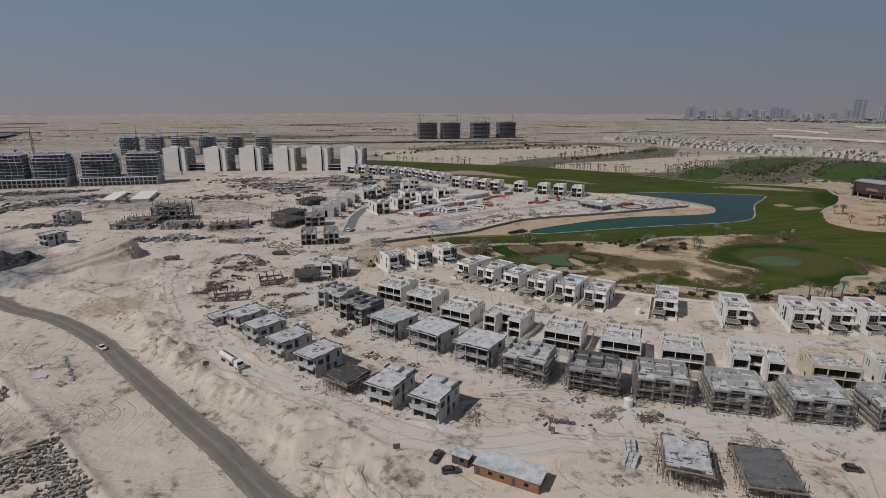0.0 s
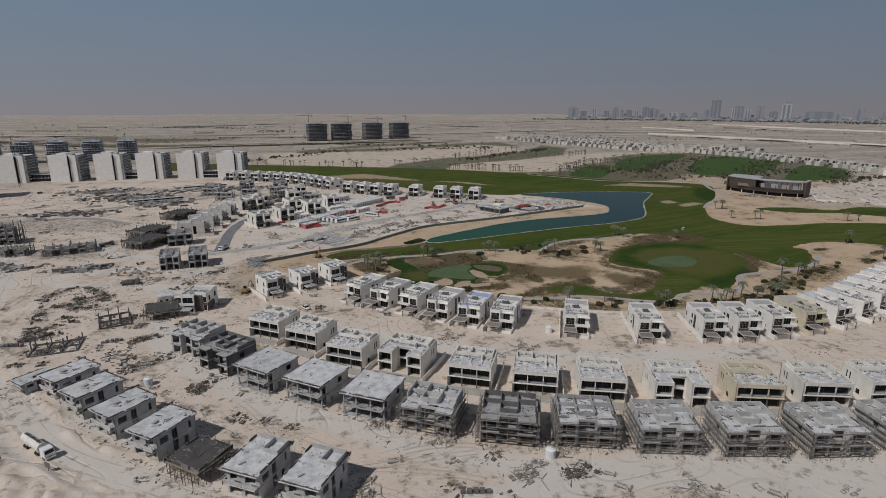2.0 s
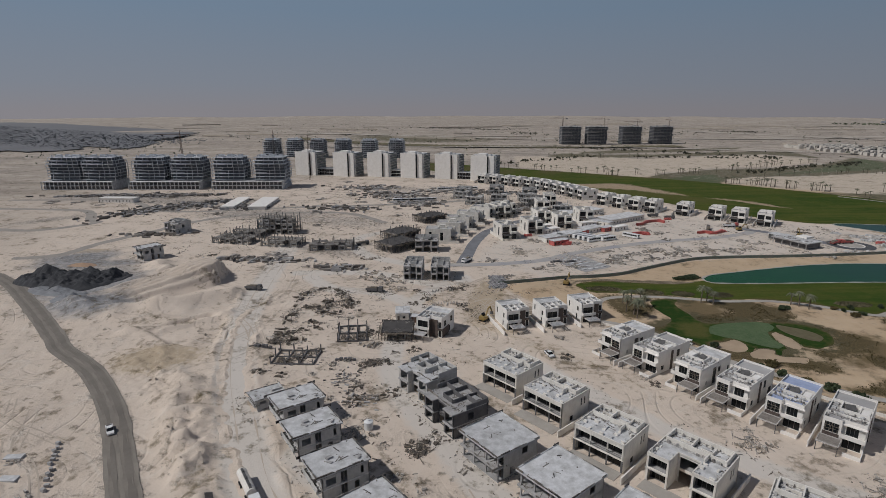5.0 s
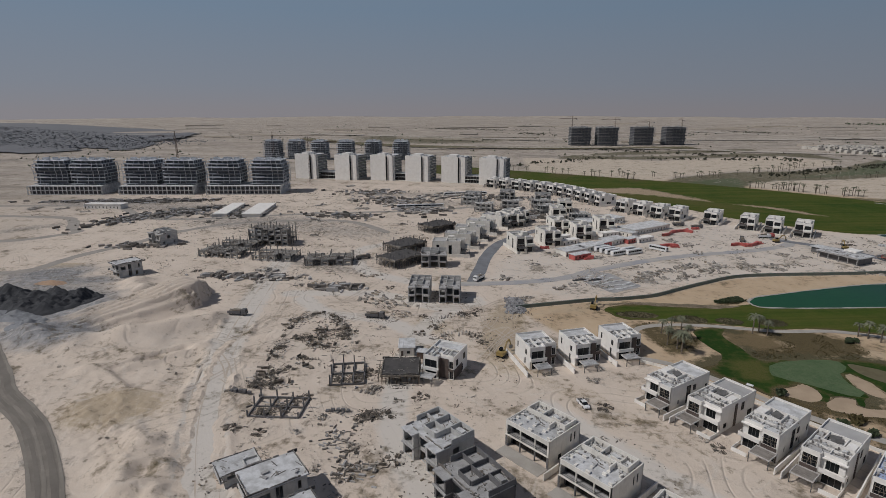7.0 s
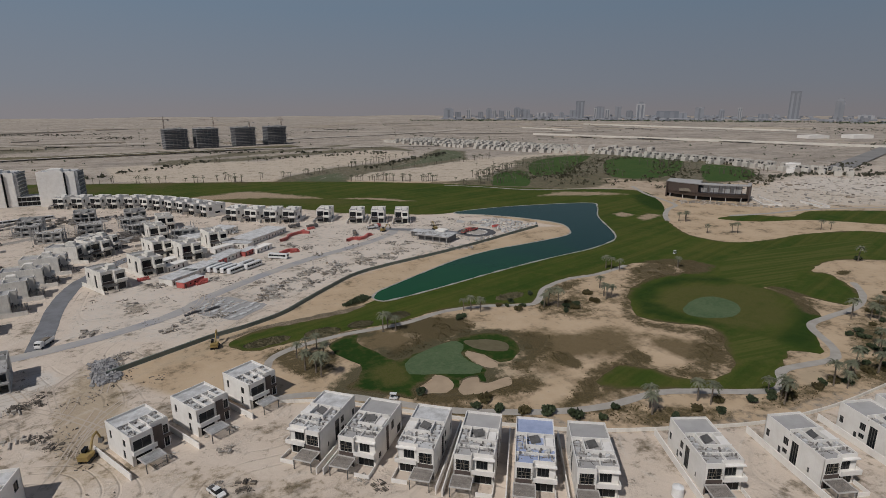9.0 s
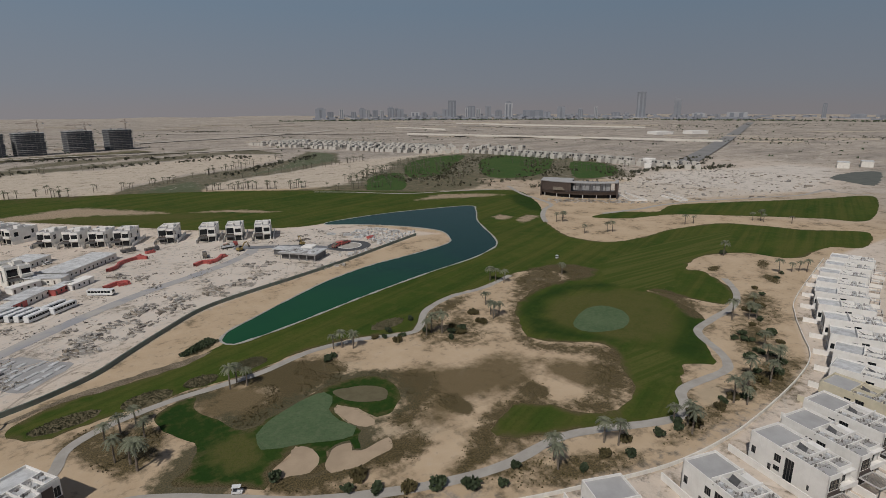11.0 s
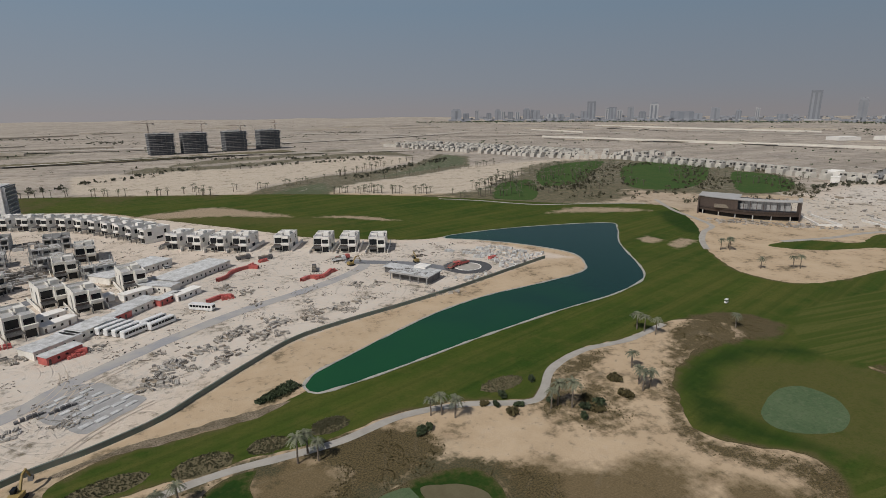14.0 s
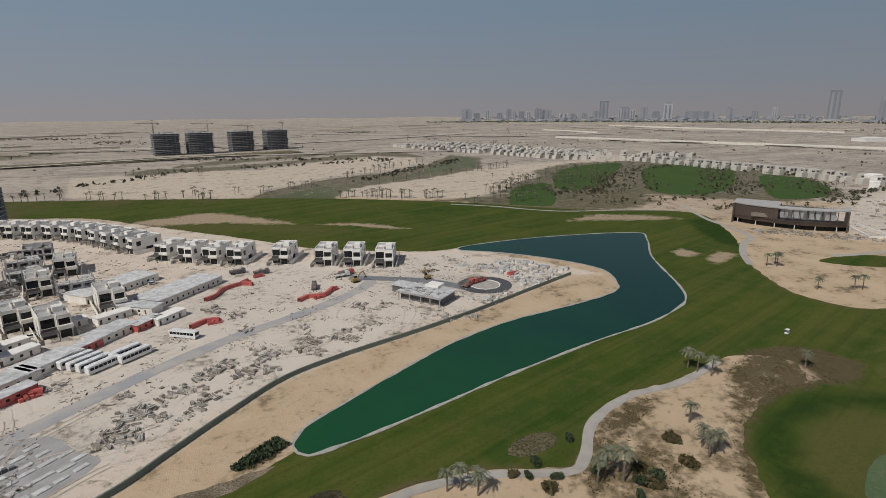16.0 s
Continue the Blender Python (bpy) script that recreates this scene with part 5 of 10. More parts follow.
def golf_villa(roof_mat=ROOF, wall_mat=WHITE, label="white two-storey villa with roof terrace and slatted pergola", frames=True):
    """Long narrow villa, its back to the golf course: a plain rear roof, a sunk roof well, a crowded front roof."""
    root = thing("villa", label, "house", "villas along the golf course")
    c = [(-4.7, -9.0), (-0.4, -9.0), (-0.4, -7.8), (4.7, -7.8), (4.7, 10.2), (-4.7, 10.2)]
    holes = {0: [(0.5, 3.9, 0.1, 2.6), (0.55, 3.75, 3.95, 6.75)], 2: [(0.5, 4.6, 0.1, 2.8), (0.9, 3.6, 3.9, 6.5)],
             3: [(2.0, 3.6, 1.0, 2.6), (7.2, 8.1, 0.4, 6.6), (10.5, 12.3, 3.8, 6.4), (14.5, 17.0, 0.4, 2.8)],
             4: [(1.0, 4.2, 0.1, 2.7), (5.2, 8.4, 0.1, 2.7), (1.0, 3.4, 3.9, 6.4), (5.6, 8.4, 3.9, 6.4)],
             5: [(0.6, 1.8, 2.4, 4.4), (5.2, 6.1, 0.4, 2.4), (6.5, 8.2, 3.9, 5.9), (6.6, 8.2, 1.6, 2.9), (9.2, 11.4, 0.6, 6.4), (14.8, 15.4, 1.6, 3.0)]}
    part("shell", outline_walls(Shape(), c, 0, 7.25, holes), wall_mat, root)
    fill_windows(root, c, holes, 2, (), frames)
    part("floor_slab", Shape().box(-4.5, 4.5, -7.6, 10, 3.3, 3.6), RAW, root)
    part("roof", Shape().box(-4.69, 4.69, -7.79, 10.19, 7.25, 7.45).box(-4.69, -0.41, -8.99, -7.79, 7.25, 7.45), roof_mat, root)
    par = Shape()
    for i, p in enumerate(c):
        par.wall(p, c[(i + 1) % len(c)], 7.251, 8.05, (), 0.22)
    part("parapet", par, wall_mat, root)
    low_walls(root, [(-4.47, 4.47, 2.2, 2.45), (-2.2, -1.95, -2.4, 2.2), (2.0, 2.2, -2.4, 2.2), (-2.2, 4.47, -2.65, -2.4)], 7.45, 1.1, wall_mat)
    low_walls(root, [(-4.47, 4.47, -4.9, -4.65), (0.6, 0.8, -7.5, -4.9)], 7.45, 0.55, wall_mat)
    part("stair_head", Shape().box(2.4, 4.3, -2.2, 1.2, 7.45, 8.3), wall_mat, root)
    part("skylight", Shape().box(-1.25, 1.25, -1.0, 1.0, -0.06, 0.06, pose(-0.1, 0.4, 8.15, 26, 0, 24)), METAL, root, "tilted grey panel over the roof well")
    for x, y in ((-3.4, 0.8), (-3.6, -1.6), (2.9, -3.6), (-1.4, -3.7)):
        part("roof_unit", Shape().box(x - 0.45, x + 0.45, y - 0.4, y + 0.4, 7.45, 8.15), SLAB, root)
    roof_services(root, 55, [(-4.0, -2.9, 4.2, -2.9), (-4.1, -4.3, 4.2, -4.3), (-4.1, -5.3, 4.1, -5.3), (-4.1, -8.4, -4.1, -5.6), (-2.6, -2.2, -2.6, 2.0), (4.1, -7.3, 4.1, -5.5), (-1.5, -1.6, 1.6, -1.6), (-4.2, 1.8, -2.5, 1.8)], 7.45)
    part("balcony", Shape().box(-0.4, 5.0, -9.4, -7.8, 3.4, 3.7).box(-0.4, 5.0, -9.45, -9.25, 3.7, 4.6).box(4.8, 5.0, -9.25, -7.8, 3.7, 4.6), wall_mat, root)
    part("canopy", Shape().box(-0.4, 4.9, -8.7, -7.8, 6.85, 7.1), wall_mat, root)
    part("cladding", Shape().box(-4.4, -0.7, -9.2, -9.02, 2.3, 3.9), BROWN, root, "brown timber cladding panel under the tall window")
    part("cladding", Shape().box(-4.6, -4.3, -9.2, -9.02, 0.1, 2.3).box(-0.8, -0.5, -9.2, -9.02, 0.1, 2.3), BROWN, root)
    part("cladding", Shape().box(4.72, 4.86, -0.7, 0.5, 0.1, 7.0), BROWN, root)
    if frames:
        for k, lean in enumerate((0.1, 0.5, -0.3, 0.2)):
            part("brace", Shape().beam((-3.9 + 0.9 * k, -9.15, 3.95), (-3.9 + 0.9 * k + lean, -9.12, 6.7), 0.06), TIMBER, root)
        for z, tip in ((4.9, 0.3), (6.0, -0.2)):
            part("brace", Shape().beam((-4.2, -9.3, z), (-0.8, -9.25, z + tip), 0.06), TIMBER, root)
    roof_clutter(root, 55, -4.4, 4.4, -7.5, 1.6, 7.45, 12)
    pergola(root, -4.9, 0.2, -13.9, -9.3, 2.7, frames)
    part("plot_wall", Shape().box(-6.5, -6.2, -14.0, 14.5, 0, 1.9), wall_mat, root)
    part("entrance_wall", Shape().box(1.0, 4.9, -12.4, -12.2, 0, 1.1).box(4.7, 4.9, -12.2, -8.0, 0, 1.1), wall_mat, root)
    return root


CLOSED = material("dark_window_frame", (0.05, 0.048, 0.046), (0.035, 0.033, 0.032), 0.5, 0.8, 5.0, 0.1, 0.0)


def roof_clutter(root, seed, x0, x1, y0, y1, z, n, rim=0):
    """Boards, lumps and offcuts left on a slab, and ragged edge boards along its rim."""
    rng = random.Random(seed)
    s = Shape()
    spots = [(rng.uniform(x0, x1), rng.uniform(y0, y1)) for _ in range(4)]
    for k in range(2 * n):
        cx, cy = spots[k % 4]
        loose = rng.random() < 0.35
        x, y = (rng.uniform(x0, x1), rng.uniform(y0, y1)) if loose else (cx + rng.gauss(0, 1.0), cy + rng.gauss(0, 0.8))
        x, y = min(max(x, x0 + 0.5), x1 - 0.5), min(max(y, y0 + 0.5), y1 - 0.5)
        l, w, h = rng.choice((0.3, 0.5, 1.0, 2.2)) * rng.uniform(0.6, 1.2), rng.uniform(0.04, 0.16), rng.uniform(0.03, 0.16)
        s.box(-l / 2, l / 2, -w, w, 0, h, pose(x, y, z + 0.004, 0, 0, rng.choice((0, 90, 20, -35)) + rng.gauss(0, 12)))
    for k in range(rim):
        side, l = k % 4, rng.uniform(0.6, 2.8)
        a = rng.uniform(0.0, 1.0)
        x = (x0, x1)[side // 2] if side % 2 == 0 else x0 + (x1 - x0) * a
        y = (y0, y1)[side // 2] if side % 2 == 1 else y0 + (y1 - y0) * a
        s.box(-l / 2, l / 2, -0.06, 0.12, -0.45, rng.uniform(0.05, 0.5), pose(x, y, z, 0, 0, 90 if side % 2 == 0 else 0))
    part("roof_waste", s, ROOF_WASTE, root)["kind"] = "stuff"


def court_villa(kind=0, wall_mat=BEIGE):
    """Broad villa with a deep loggia over a shaded garden front."""
    root = thing("villa", ("cream", "ochre", "cream U-shaped")[kind] + " two-storey villa shell with deep dark loggia", "house", "villas of the middle row")
    hw, hd = (7.0, 6.6) if kind < 2 else (8.0, 7.0)
    if kind < 2:
        c = [(-hw, -hd), (hw, -hd), (hw, hd), (-hw, hd)]
        holes = {0: [(0.5, 2 * hw - 0.5, 0.0, 3.35), (0.5, 2 * hw - 0.5, 3.65, 6.6)], 1: [(9.0, 9.6, 3.8, 6.2), (10.6, 11.2, 3.8, 6.2), (4.0, 5.5, 0.8, 2.4)],
                 2: [(1.5, 4.0, 0.1, 2.7), (6.0, 9.0, 0.1, 2.7), (2.0, 4.5, 3.9, 6.2), (8.0, 11.0, 3.9, 6.2)], 3: [(2.0, 2.6, 3.8, 6.2), (3.4, 4.0, 3.8, 6.2), (7.0, 8.6, 0.8, 2.4)]}
        back_walls = [((-hw + 0.3, -hd + 2.0), (hw - 0.3, -hd + 2.0))]
    else:
        c = [(-hw, -hd), (-2.6, -hd), (-2.6, -hd + 5), (2.6, -hd + 5), (2.6, -hd), (hw, -hd), (hw, hd), (-hw, hd)]
        holes = {0: [(0.5, 4.9, 0, 3.2), (0.5, 4.9, 3.9, 6.9)], 2: [(0.5, 4.7, 0, 3.2), (0.5, 4.7, 3.9, 6.9)], 4: [(0.5, 4.9, 0, 3.2), (0.5, 4.9, 3.9, 6.9)],
                 5: [(9.0, 9.6, 3.8, 6.2), (10.6, 11.2, 3.8, 6.2)], 6: [(2, 5, 3.9, 6.2), (9, 12, 3.9, 6.2)], 7: [(3, 3.6, 3.8, 6.2), (5, 5.6, 3.8, 6.2)]}
        back_walls = [((-hw + 0.3, -hd + 2.0), (-2.9, -hd + 2.0)), ((2.9, -hd + 2.0), (hw - 0.3, -hd + 2.0))]
    part("shell", outline_walls(Shape(), c, 0, 7.2, holes), wall_mat, root)
    side = {k: v for k, v in holes.items() if (k if kind < 2 else k - 4) in (1, 2, 3)}
    fill_windows(root, c, side, 0)
    for p0, p1 in back_walls:
        length = p1[0] - p0[0]
        # loggia back wall coloured dark as the shade inside
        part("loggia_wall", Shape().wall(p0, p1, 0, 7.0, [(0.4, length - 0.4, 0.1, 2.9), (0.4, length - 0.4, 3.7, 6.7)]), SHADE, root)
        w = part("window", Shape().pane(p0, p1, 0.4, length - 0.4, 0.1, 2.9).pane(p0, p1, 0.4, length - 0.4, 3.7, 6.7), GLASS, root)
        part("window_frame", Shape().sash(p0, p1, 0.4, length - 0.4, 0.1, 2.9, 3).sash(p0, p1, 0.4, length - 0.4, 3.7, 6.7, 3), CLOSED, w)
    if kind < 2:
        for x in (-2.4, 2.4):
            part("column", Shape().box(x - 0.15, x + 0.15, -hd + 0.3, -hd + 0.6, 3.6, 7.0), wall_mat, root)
            # lower column repeats the upper one with shade in its colour
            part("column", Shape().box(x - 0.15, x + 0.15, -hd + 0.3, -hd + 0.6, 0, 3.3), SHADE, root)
        part("floor_slab", Shape().box(-hw + 0.26, hw - 0.26, -hd + 0.26, hd - 0.26, 3.3, 3.6), RAW, root)
        part("roof", Shape().box(-hw + 0.01, hw - 0.01, -hd + 0.01, hd - 0.01, 7.2, 7.4), SLAB, root)
    else:
        part("floor_slab", Shape().box(-hw + 0.26, hw - 0.26, -hd + 5.3, hd - 0.26, 3.3, 3.6).box(-hw + 0.26, -2.9, -hd + 0.26, -hd + 5.3, 3.3, 3.6).box(2.9, hw - 0.26, -hd + 0.26, -hd + 5.3, 3.3, 3.6), RAW, root)
        part("roof", Shape().box(-hw + 0.01, hw - 0.01, -hd + 5, hd - 0.01, 7.2, 7.4).box(-hw + 0.01, -2.61, -hd + 0.01, -hd + 5, 7.2, 7.4).box(2.61, hw - 0.01, -hd + 0.01, -hd + 5, 7.2, 7.4), SLAB, root)
    par = Shape()
    for i, p in enumerate(c):
        par.wall(p, c[(i + 1) % len(c)], 7.201, 7.85, (), 0.25)
    part("parapet", par, wall_mat, root)
    low_walls(root, [(-hw + 0.8, hw - 0.8, 1.0, 1.3), (-hw + 0.8, -hw + 1.1, 1.3, hd - 0.9), (-1.4, -1.1, 1.3, hd - 0.9), (hw - 1.1, hw - 0.8, 1.3, hd - 0.9), (-hw + 0.8, hw - 0.8, hd - 0.9, hd - 0.6), (3.0, 3.3, -1.6, 1.0)], 7.4, 1.35, wall_mat)
    low_walls(root, [(-4.6, -1.6, 3.4, 3.65), (0.6, 3.4, 2.8, 3.05), (3.2, 3.45, 3.05, 5.6)], 7.4, 0.8, wall_mat)
    for x, y, a in ((-3.6, 2.3, 18), (1.2, 4.4, -24), (4.6, 2.4, 12)):
        part("roof_panel", Shape().box(-1.1, 1.1, -0.35, 0.35, 0, 0.5, pose(x, y, 7.4, 0, 0, a)), SLAB, root)
    rng = random.Random(40 + kind)
    for k in range(15):
        x, y, a = -hw + 1.2 + (k % 5) * (2 * hw - 2.4) / 4 + rng.uniform(-0.4, 0.4), -hd + 1.3 + (k // 5) * 1.9 + rng.uniform(-0.4, 0.4), rng.choice((0, 0, 90, 45))
        if kind == 2 and abs(x) < 3.4 and y < -hd + 5.6:
            continue
        part("roof_unit", Shape().box(-rng.uniform(0.3, 0.9), 0.4, -0.22, rng.uniform(0.2, 0.5), 7.4, 7.4 + rng.uniform(0.3, 0.6), pose(x, y, 0, 0, 0, a)), wall_mat if k % 3 else SLAB, root)
    roof_clutter(root, 60 + kind, -hw + 0.8, hw - 0.8, 0.8 if kind == 2 else -hd + 0.8, hd - 0.8, 7.4, 24)
    if kind < 2:
        # added panels darken the corners like the shaded ground floor
        part("cladding", Shape().box(-hw - 0.02, -hw + 0.5, -hd - 0.12, -hd - 0.02, 0.16, 3.3).box(hw - 0.5, hw + 0.02, -hd - 0.12, -hd - 0.02, 0.16, 3.3), SHADE, root, "panels in shade colour beside the ground floor loggia")
        part("railing", Shape().box(-hw + 0.5, hw - 0.5, -hd + 0.05, -hd + 0.1, 4.5, 4.58).box(-hw + 0.5, hw - 0.5, -hd + 0.05, -hd + 0.1, 4.0, 4.05), METAL, root)
    roof_services(root, 30 + kind, [(-hw + 1.4, 1.6, hw - 1.4, 1.6), (-hw + 1.4, hd - 1.2, hw - 1.4, hd - 1.2), (-hw + 1.5, 2.0, -hw + 1.5, hd - 1.4), (hw - 1.5, 2.0, hw - 1.5, hd - 1.4), (-hw + 0.5, 0.6, hw - 0.5, 0.6), (-0.8, 1.8, -0.8, hd - 1.3), (-4.4, 3.1, 3.2, 2.5)] + ([(-hw + 0.6, -hd + 1.0, -hw + 0.6, 0.4), (hw - 0.6, -hd + 1.0, hw - 0.6, 0.4)]), 7.4)
    part("ledge", Shape().box(-hw - 0.1, hw + 0.1, -hd - 0.18, -hd, 3.42, 3.6) if kind < 2 else Shape().box(-hw - 0.15, -2.5, -hd - 0.25, -hd, 3.5, 3.75).box(2.5, hw + 0.15, -hd - 0.25, -hd, 3.5, 3.75), wall_mat, root)
    part("plot_wall", Shape().box(hw + 1.6, hw + 1.9, -hd - 4, hd + 4, 0, 1.9), wall_mat, root)
    part("forecourt", Shape().box(-hw, hw, -hd - 4, -hd, 0, 0.15), PATHS, root)
    return root


def column_villa(seed):
    """Two bare floors on columns, under a flat roof slab."""
    rng = random.Random(seed)
    root = thing("villa_shell", "grey concrete villa frame with flat roof slab on columns", "house", "unfinished villas")
    hw, hd = 6.8, 6.6
    part("ground_slab", Shape().box(-hw, hw, -hd, hd, 0, 0.25), RAW, root)
    part("floor_slab", Shape().box(-hw, hw, -hd - 0.8, hd, 3.4, 3.75), RAW, root)
    part("roof_slab", Shape().box(-hw - 0.5, hw + 0.5, -hd - 0.9, hd + 0.4, 7.1, 7.5), SLAB, root)
    part("upstand", Shape().box(-hw - 0.5, hw + 0.5, hd + 0.15, hd + 0.4, 7.5, 7.75).box(-hw - 0.5, -hw - 0.25, -hd, hd, 7.5, 7.7), SLAB, root)
    roof_clutter(root, 70 + seed, -hw - 0.4, hw + 0.4, -hd - 0.8, hd + 0.3, 7.5, 5, 60)
    roof_clutter(root, 71 + seed, -hw + 0.3, hw - 0.3, -hd - 0.6, -0.4, 3.75, 40, 10)
    col = mesh_of("column", Shape().box(-0.2, 0.2, -0.2, 0.2, 0.25, 7.1))
    for x in (-hw + 0.4, -2.4, 2.2, hw - 0.4):
        for y in (-hd + 0.3, -1.5, hd - 0.4):
            part("column", col, RAW, root).location = (x, y, 0)
    part("block_wall", Shape().wall((hw, -hd + 2), (hw, hd), 0.25, 7.1, [(2, 3.4, 0.4, 2.6), (6, 8, 4.6, 6.4)]), BLOCK, root)
    part("block_wall", Shape().wall((hw, hd), (-hw, hd), 0.25, 7.1, [(2, 4, 0.5, 2.8), (8, 11, 4.5, 6.5)]), BLOCK, root)
    # inner wall darker than the outer blocks, shade put into its colour
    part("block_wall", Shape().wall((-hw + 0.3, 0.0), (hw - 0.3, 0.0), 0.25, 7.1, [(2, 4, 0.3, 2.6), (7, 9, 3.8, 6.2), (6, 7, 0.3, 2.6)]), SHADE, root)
    part("block_wall", Shape().wall((-hw, hd), (-hw, 1.0), 0.25, 7.1, [(1, 3, 4.5, 6.3)]), BLOCK, root)
    for k in range(9):
        x, y = rng.uniform(-hw + 1, hw - 1), -hd + rng.uniform(0.2, 3.6)
        part("prop", Shape().tube((x, y, 0.25 if k % 2 else 3.75), (x, y, 3.4 if k % 2 else 7.1), 0.06, n=5), RUST, root)
    return root


def roofless_villa(mat_body, mat_floor, label, seed):
    """Two storeys with the walls of the roof terrace standing open above."""
    rng = random.Random(seed)
    root = thing("villa_shell", label, "house", "unfinished villas")
    hw, hd = 7.2, 6.0
    c = [(-hw, -hd), (-2.4, -hd), (-2.4, -hd + 1.6), (2.6, -hd + 1.6), (2.6, -hd), (hw, -hd), (hw, hd), (-hw, hd)]
    holes = {0: [(0.7, 4.1, 0.2, 2.9), (0.7, 4.1, 4.0, 6.6)], 2: [(0.5, 4.5, 0.2, 2.9), (0.5, 4.5, 3.9, 6.6)], 4: [(0.7, 4.0, 0.2, 2.9), (0.7, 4.0, 4.0, 6.6)],
             5: [(2, 3.2, 1, 2.6), (5, 7, 4.2, 6.3), (9, 10, 0.8, 2.8)], 6: [(2, 4, 0.8, 2.8), (6, 9, 4.2, 6.4)], 7: [(2, 3.4, 1, 2.6), (6, 7.5, 4.2, 6.3)]}
    part("shell", outline_walls(Shape(), c, 0, 7.2, holes), mat_body, root)
    part("floor_slab", Shape().box(-hw - 0.05, hw + 0.05, -hd + 1.6, hd + 0.05, 3.3, 3.65).box(-hw - 0.05, -2.35, -hd - 0.5, -hd + 1.6, 3.3, 3.65).box(2.55, hw + 0.05, -hd - 0.5, -hd + 1.6, 3.3, 3.65), RAW, root)
    part("roof_slab", Shape().box(-hw - 0.05, hw + 0.05, -hd + 1.6, hd + 0.05, 7.2, 7.5).box(-hw - 0.05, -2.35, -hd - 0.5, -hd + 1.6, 7.2, 7.5).box(2.55, hw + 0.05, -hd - 0.5, -hd + 1.6, 7.2, 7.5), mat_floor, root)
    for x0, x1, y0, y1 in ((-hw, hw, hd - 0.25, hd), (-hw, -hw + 0.25, -1.5, hd - 0.25), (hw - 0.25, hw, -1.5, hd - 0.25), (-2.5, -2.25, -2.6, hd - 0.25), (2.2, 2.45, -2.6, hd - 0.25), (-2.25, 2.2, 0.6, 0.85), (-hw + 0.25, -2.5, 1.6, 1.85), (2.45, hw - 0.25, 2.0, 2.25), (-2.25, 2.2, -2.85, -2.6)):
        part("terrace_wall", Shape().box(x0, x1, y0, y1, 7.5, 7.5 + rng.uniform(1.1, 1.6)), mat_body, root)
    part("stair", Shape().box(3.2, 5.6, 3.2, 4.6, 7.5, 8.3), mat_floor, root)
    roof_clutter(root, 80 + seed, -hw + 0.2, hw - 0.2, -hd + 1.8, hd - 0.4, 7.5, 40, 26)
    return root


def flat_villa(seed):
    """Small grey two-storey shell with an overhanging flat slab."""
    rng = random.Random(seed)
    root = thing("villa_shell", "pale concrete two-storey villa shell with overhanging flat slab", "house", "unfinished villas")
    hw, hd = 4.6, 6.4
    c = [(-hw, -hd + 1.0), (hw, -hd + 1.0), (hw, hd), (-hw, hd)]
    holes = {0: [(0.6, 4.0, 0.2, 2.9), (4.8, 8.6, 0.2, 2.9), (1.0, 3.0, 4.0, 6.0), (5.2, 8.0, 3.9, 6.2)], 1: [(1.0, 3.4, 4.2, 6.0), (4.6, 6.2, 0.2, 6.6), (8.0, 9.2, 0.3, 2.7), (9.6, 10.4, 4.2, 6.2)],
             2: [(2.0, 4.0, 0.4, 2.7), (5.4, 7.4, 4.2, 6.3)], 3: [(2.0, 3.2, 1.0, 2.6), (6, 8, 4.2, 6.0)]}
    part("shell", outline_walls(Shape(), c, 0, 7.1, holes), BLOCK, root)
    part("floor_slab", Shape().box(-hw - 0.1, hw + 0.1, -hd - 0.3, hd + 0.1, 3.3, 3.65), SLAB, root)
    part("balcony_wall", Shape().box(-hw - 0.1, hw + 0.1, -hd - 0.3, -hd - 0.1, 3.65, 4.6), BLOCK, root)
    part("roof_slab", Shape().box(-hw - 0.5, hw + 0.5, -hd - 0.5, hd + 0.4, 7.1, 7.45), SLAB, root)
    # dark colour gives the shade seen through the wall openings
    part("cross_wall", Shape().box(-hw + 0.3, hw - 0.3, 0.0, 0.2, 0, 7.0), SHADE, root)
    for k in range(3):
        x, y = rng.uniform(-3.5, 3.5), rng.uniform(-5, 5)
        part("debris", Shape().box(-rng.uniform(0.4, 1.4), 0.5, -0.3, rng.uniform(0.1, 0.6), 0, rng.uniform(0.1, 0.45), pose(x, y, 7.45, 0, 0, rng.uniform(0, 180))), RAW, root)
    roof_clutter(root, 90 + seed, -hw - 0.4, hw + 0.4, -hd - 0.4, hd + 0.3, 7.45, 7, 60)
    roof_clutter(root, 95 + seed, -hw, hw, -hd - 0.2, -hd + 0.9, 3.65, 20, 8)
    if seed % 2:
        low_walls(root, [(-hw, hw, hd - 0.25, hd), (hw - 0.25, hw, 1.5, hd - 0.25), (0.4, 0.65, 1.5, hd - 0.25), (0.65, hw - 0.25, 1.5, 1.75)], 7.45, 1.1, BLOCK, "terrace_wall")
    return root


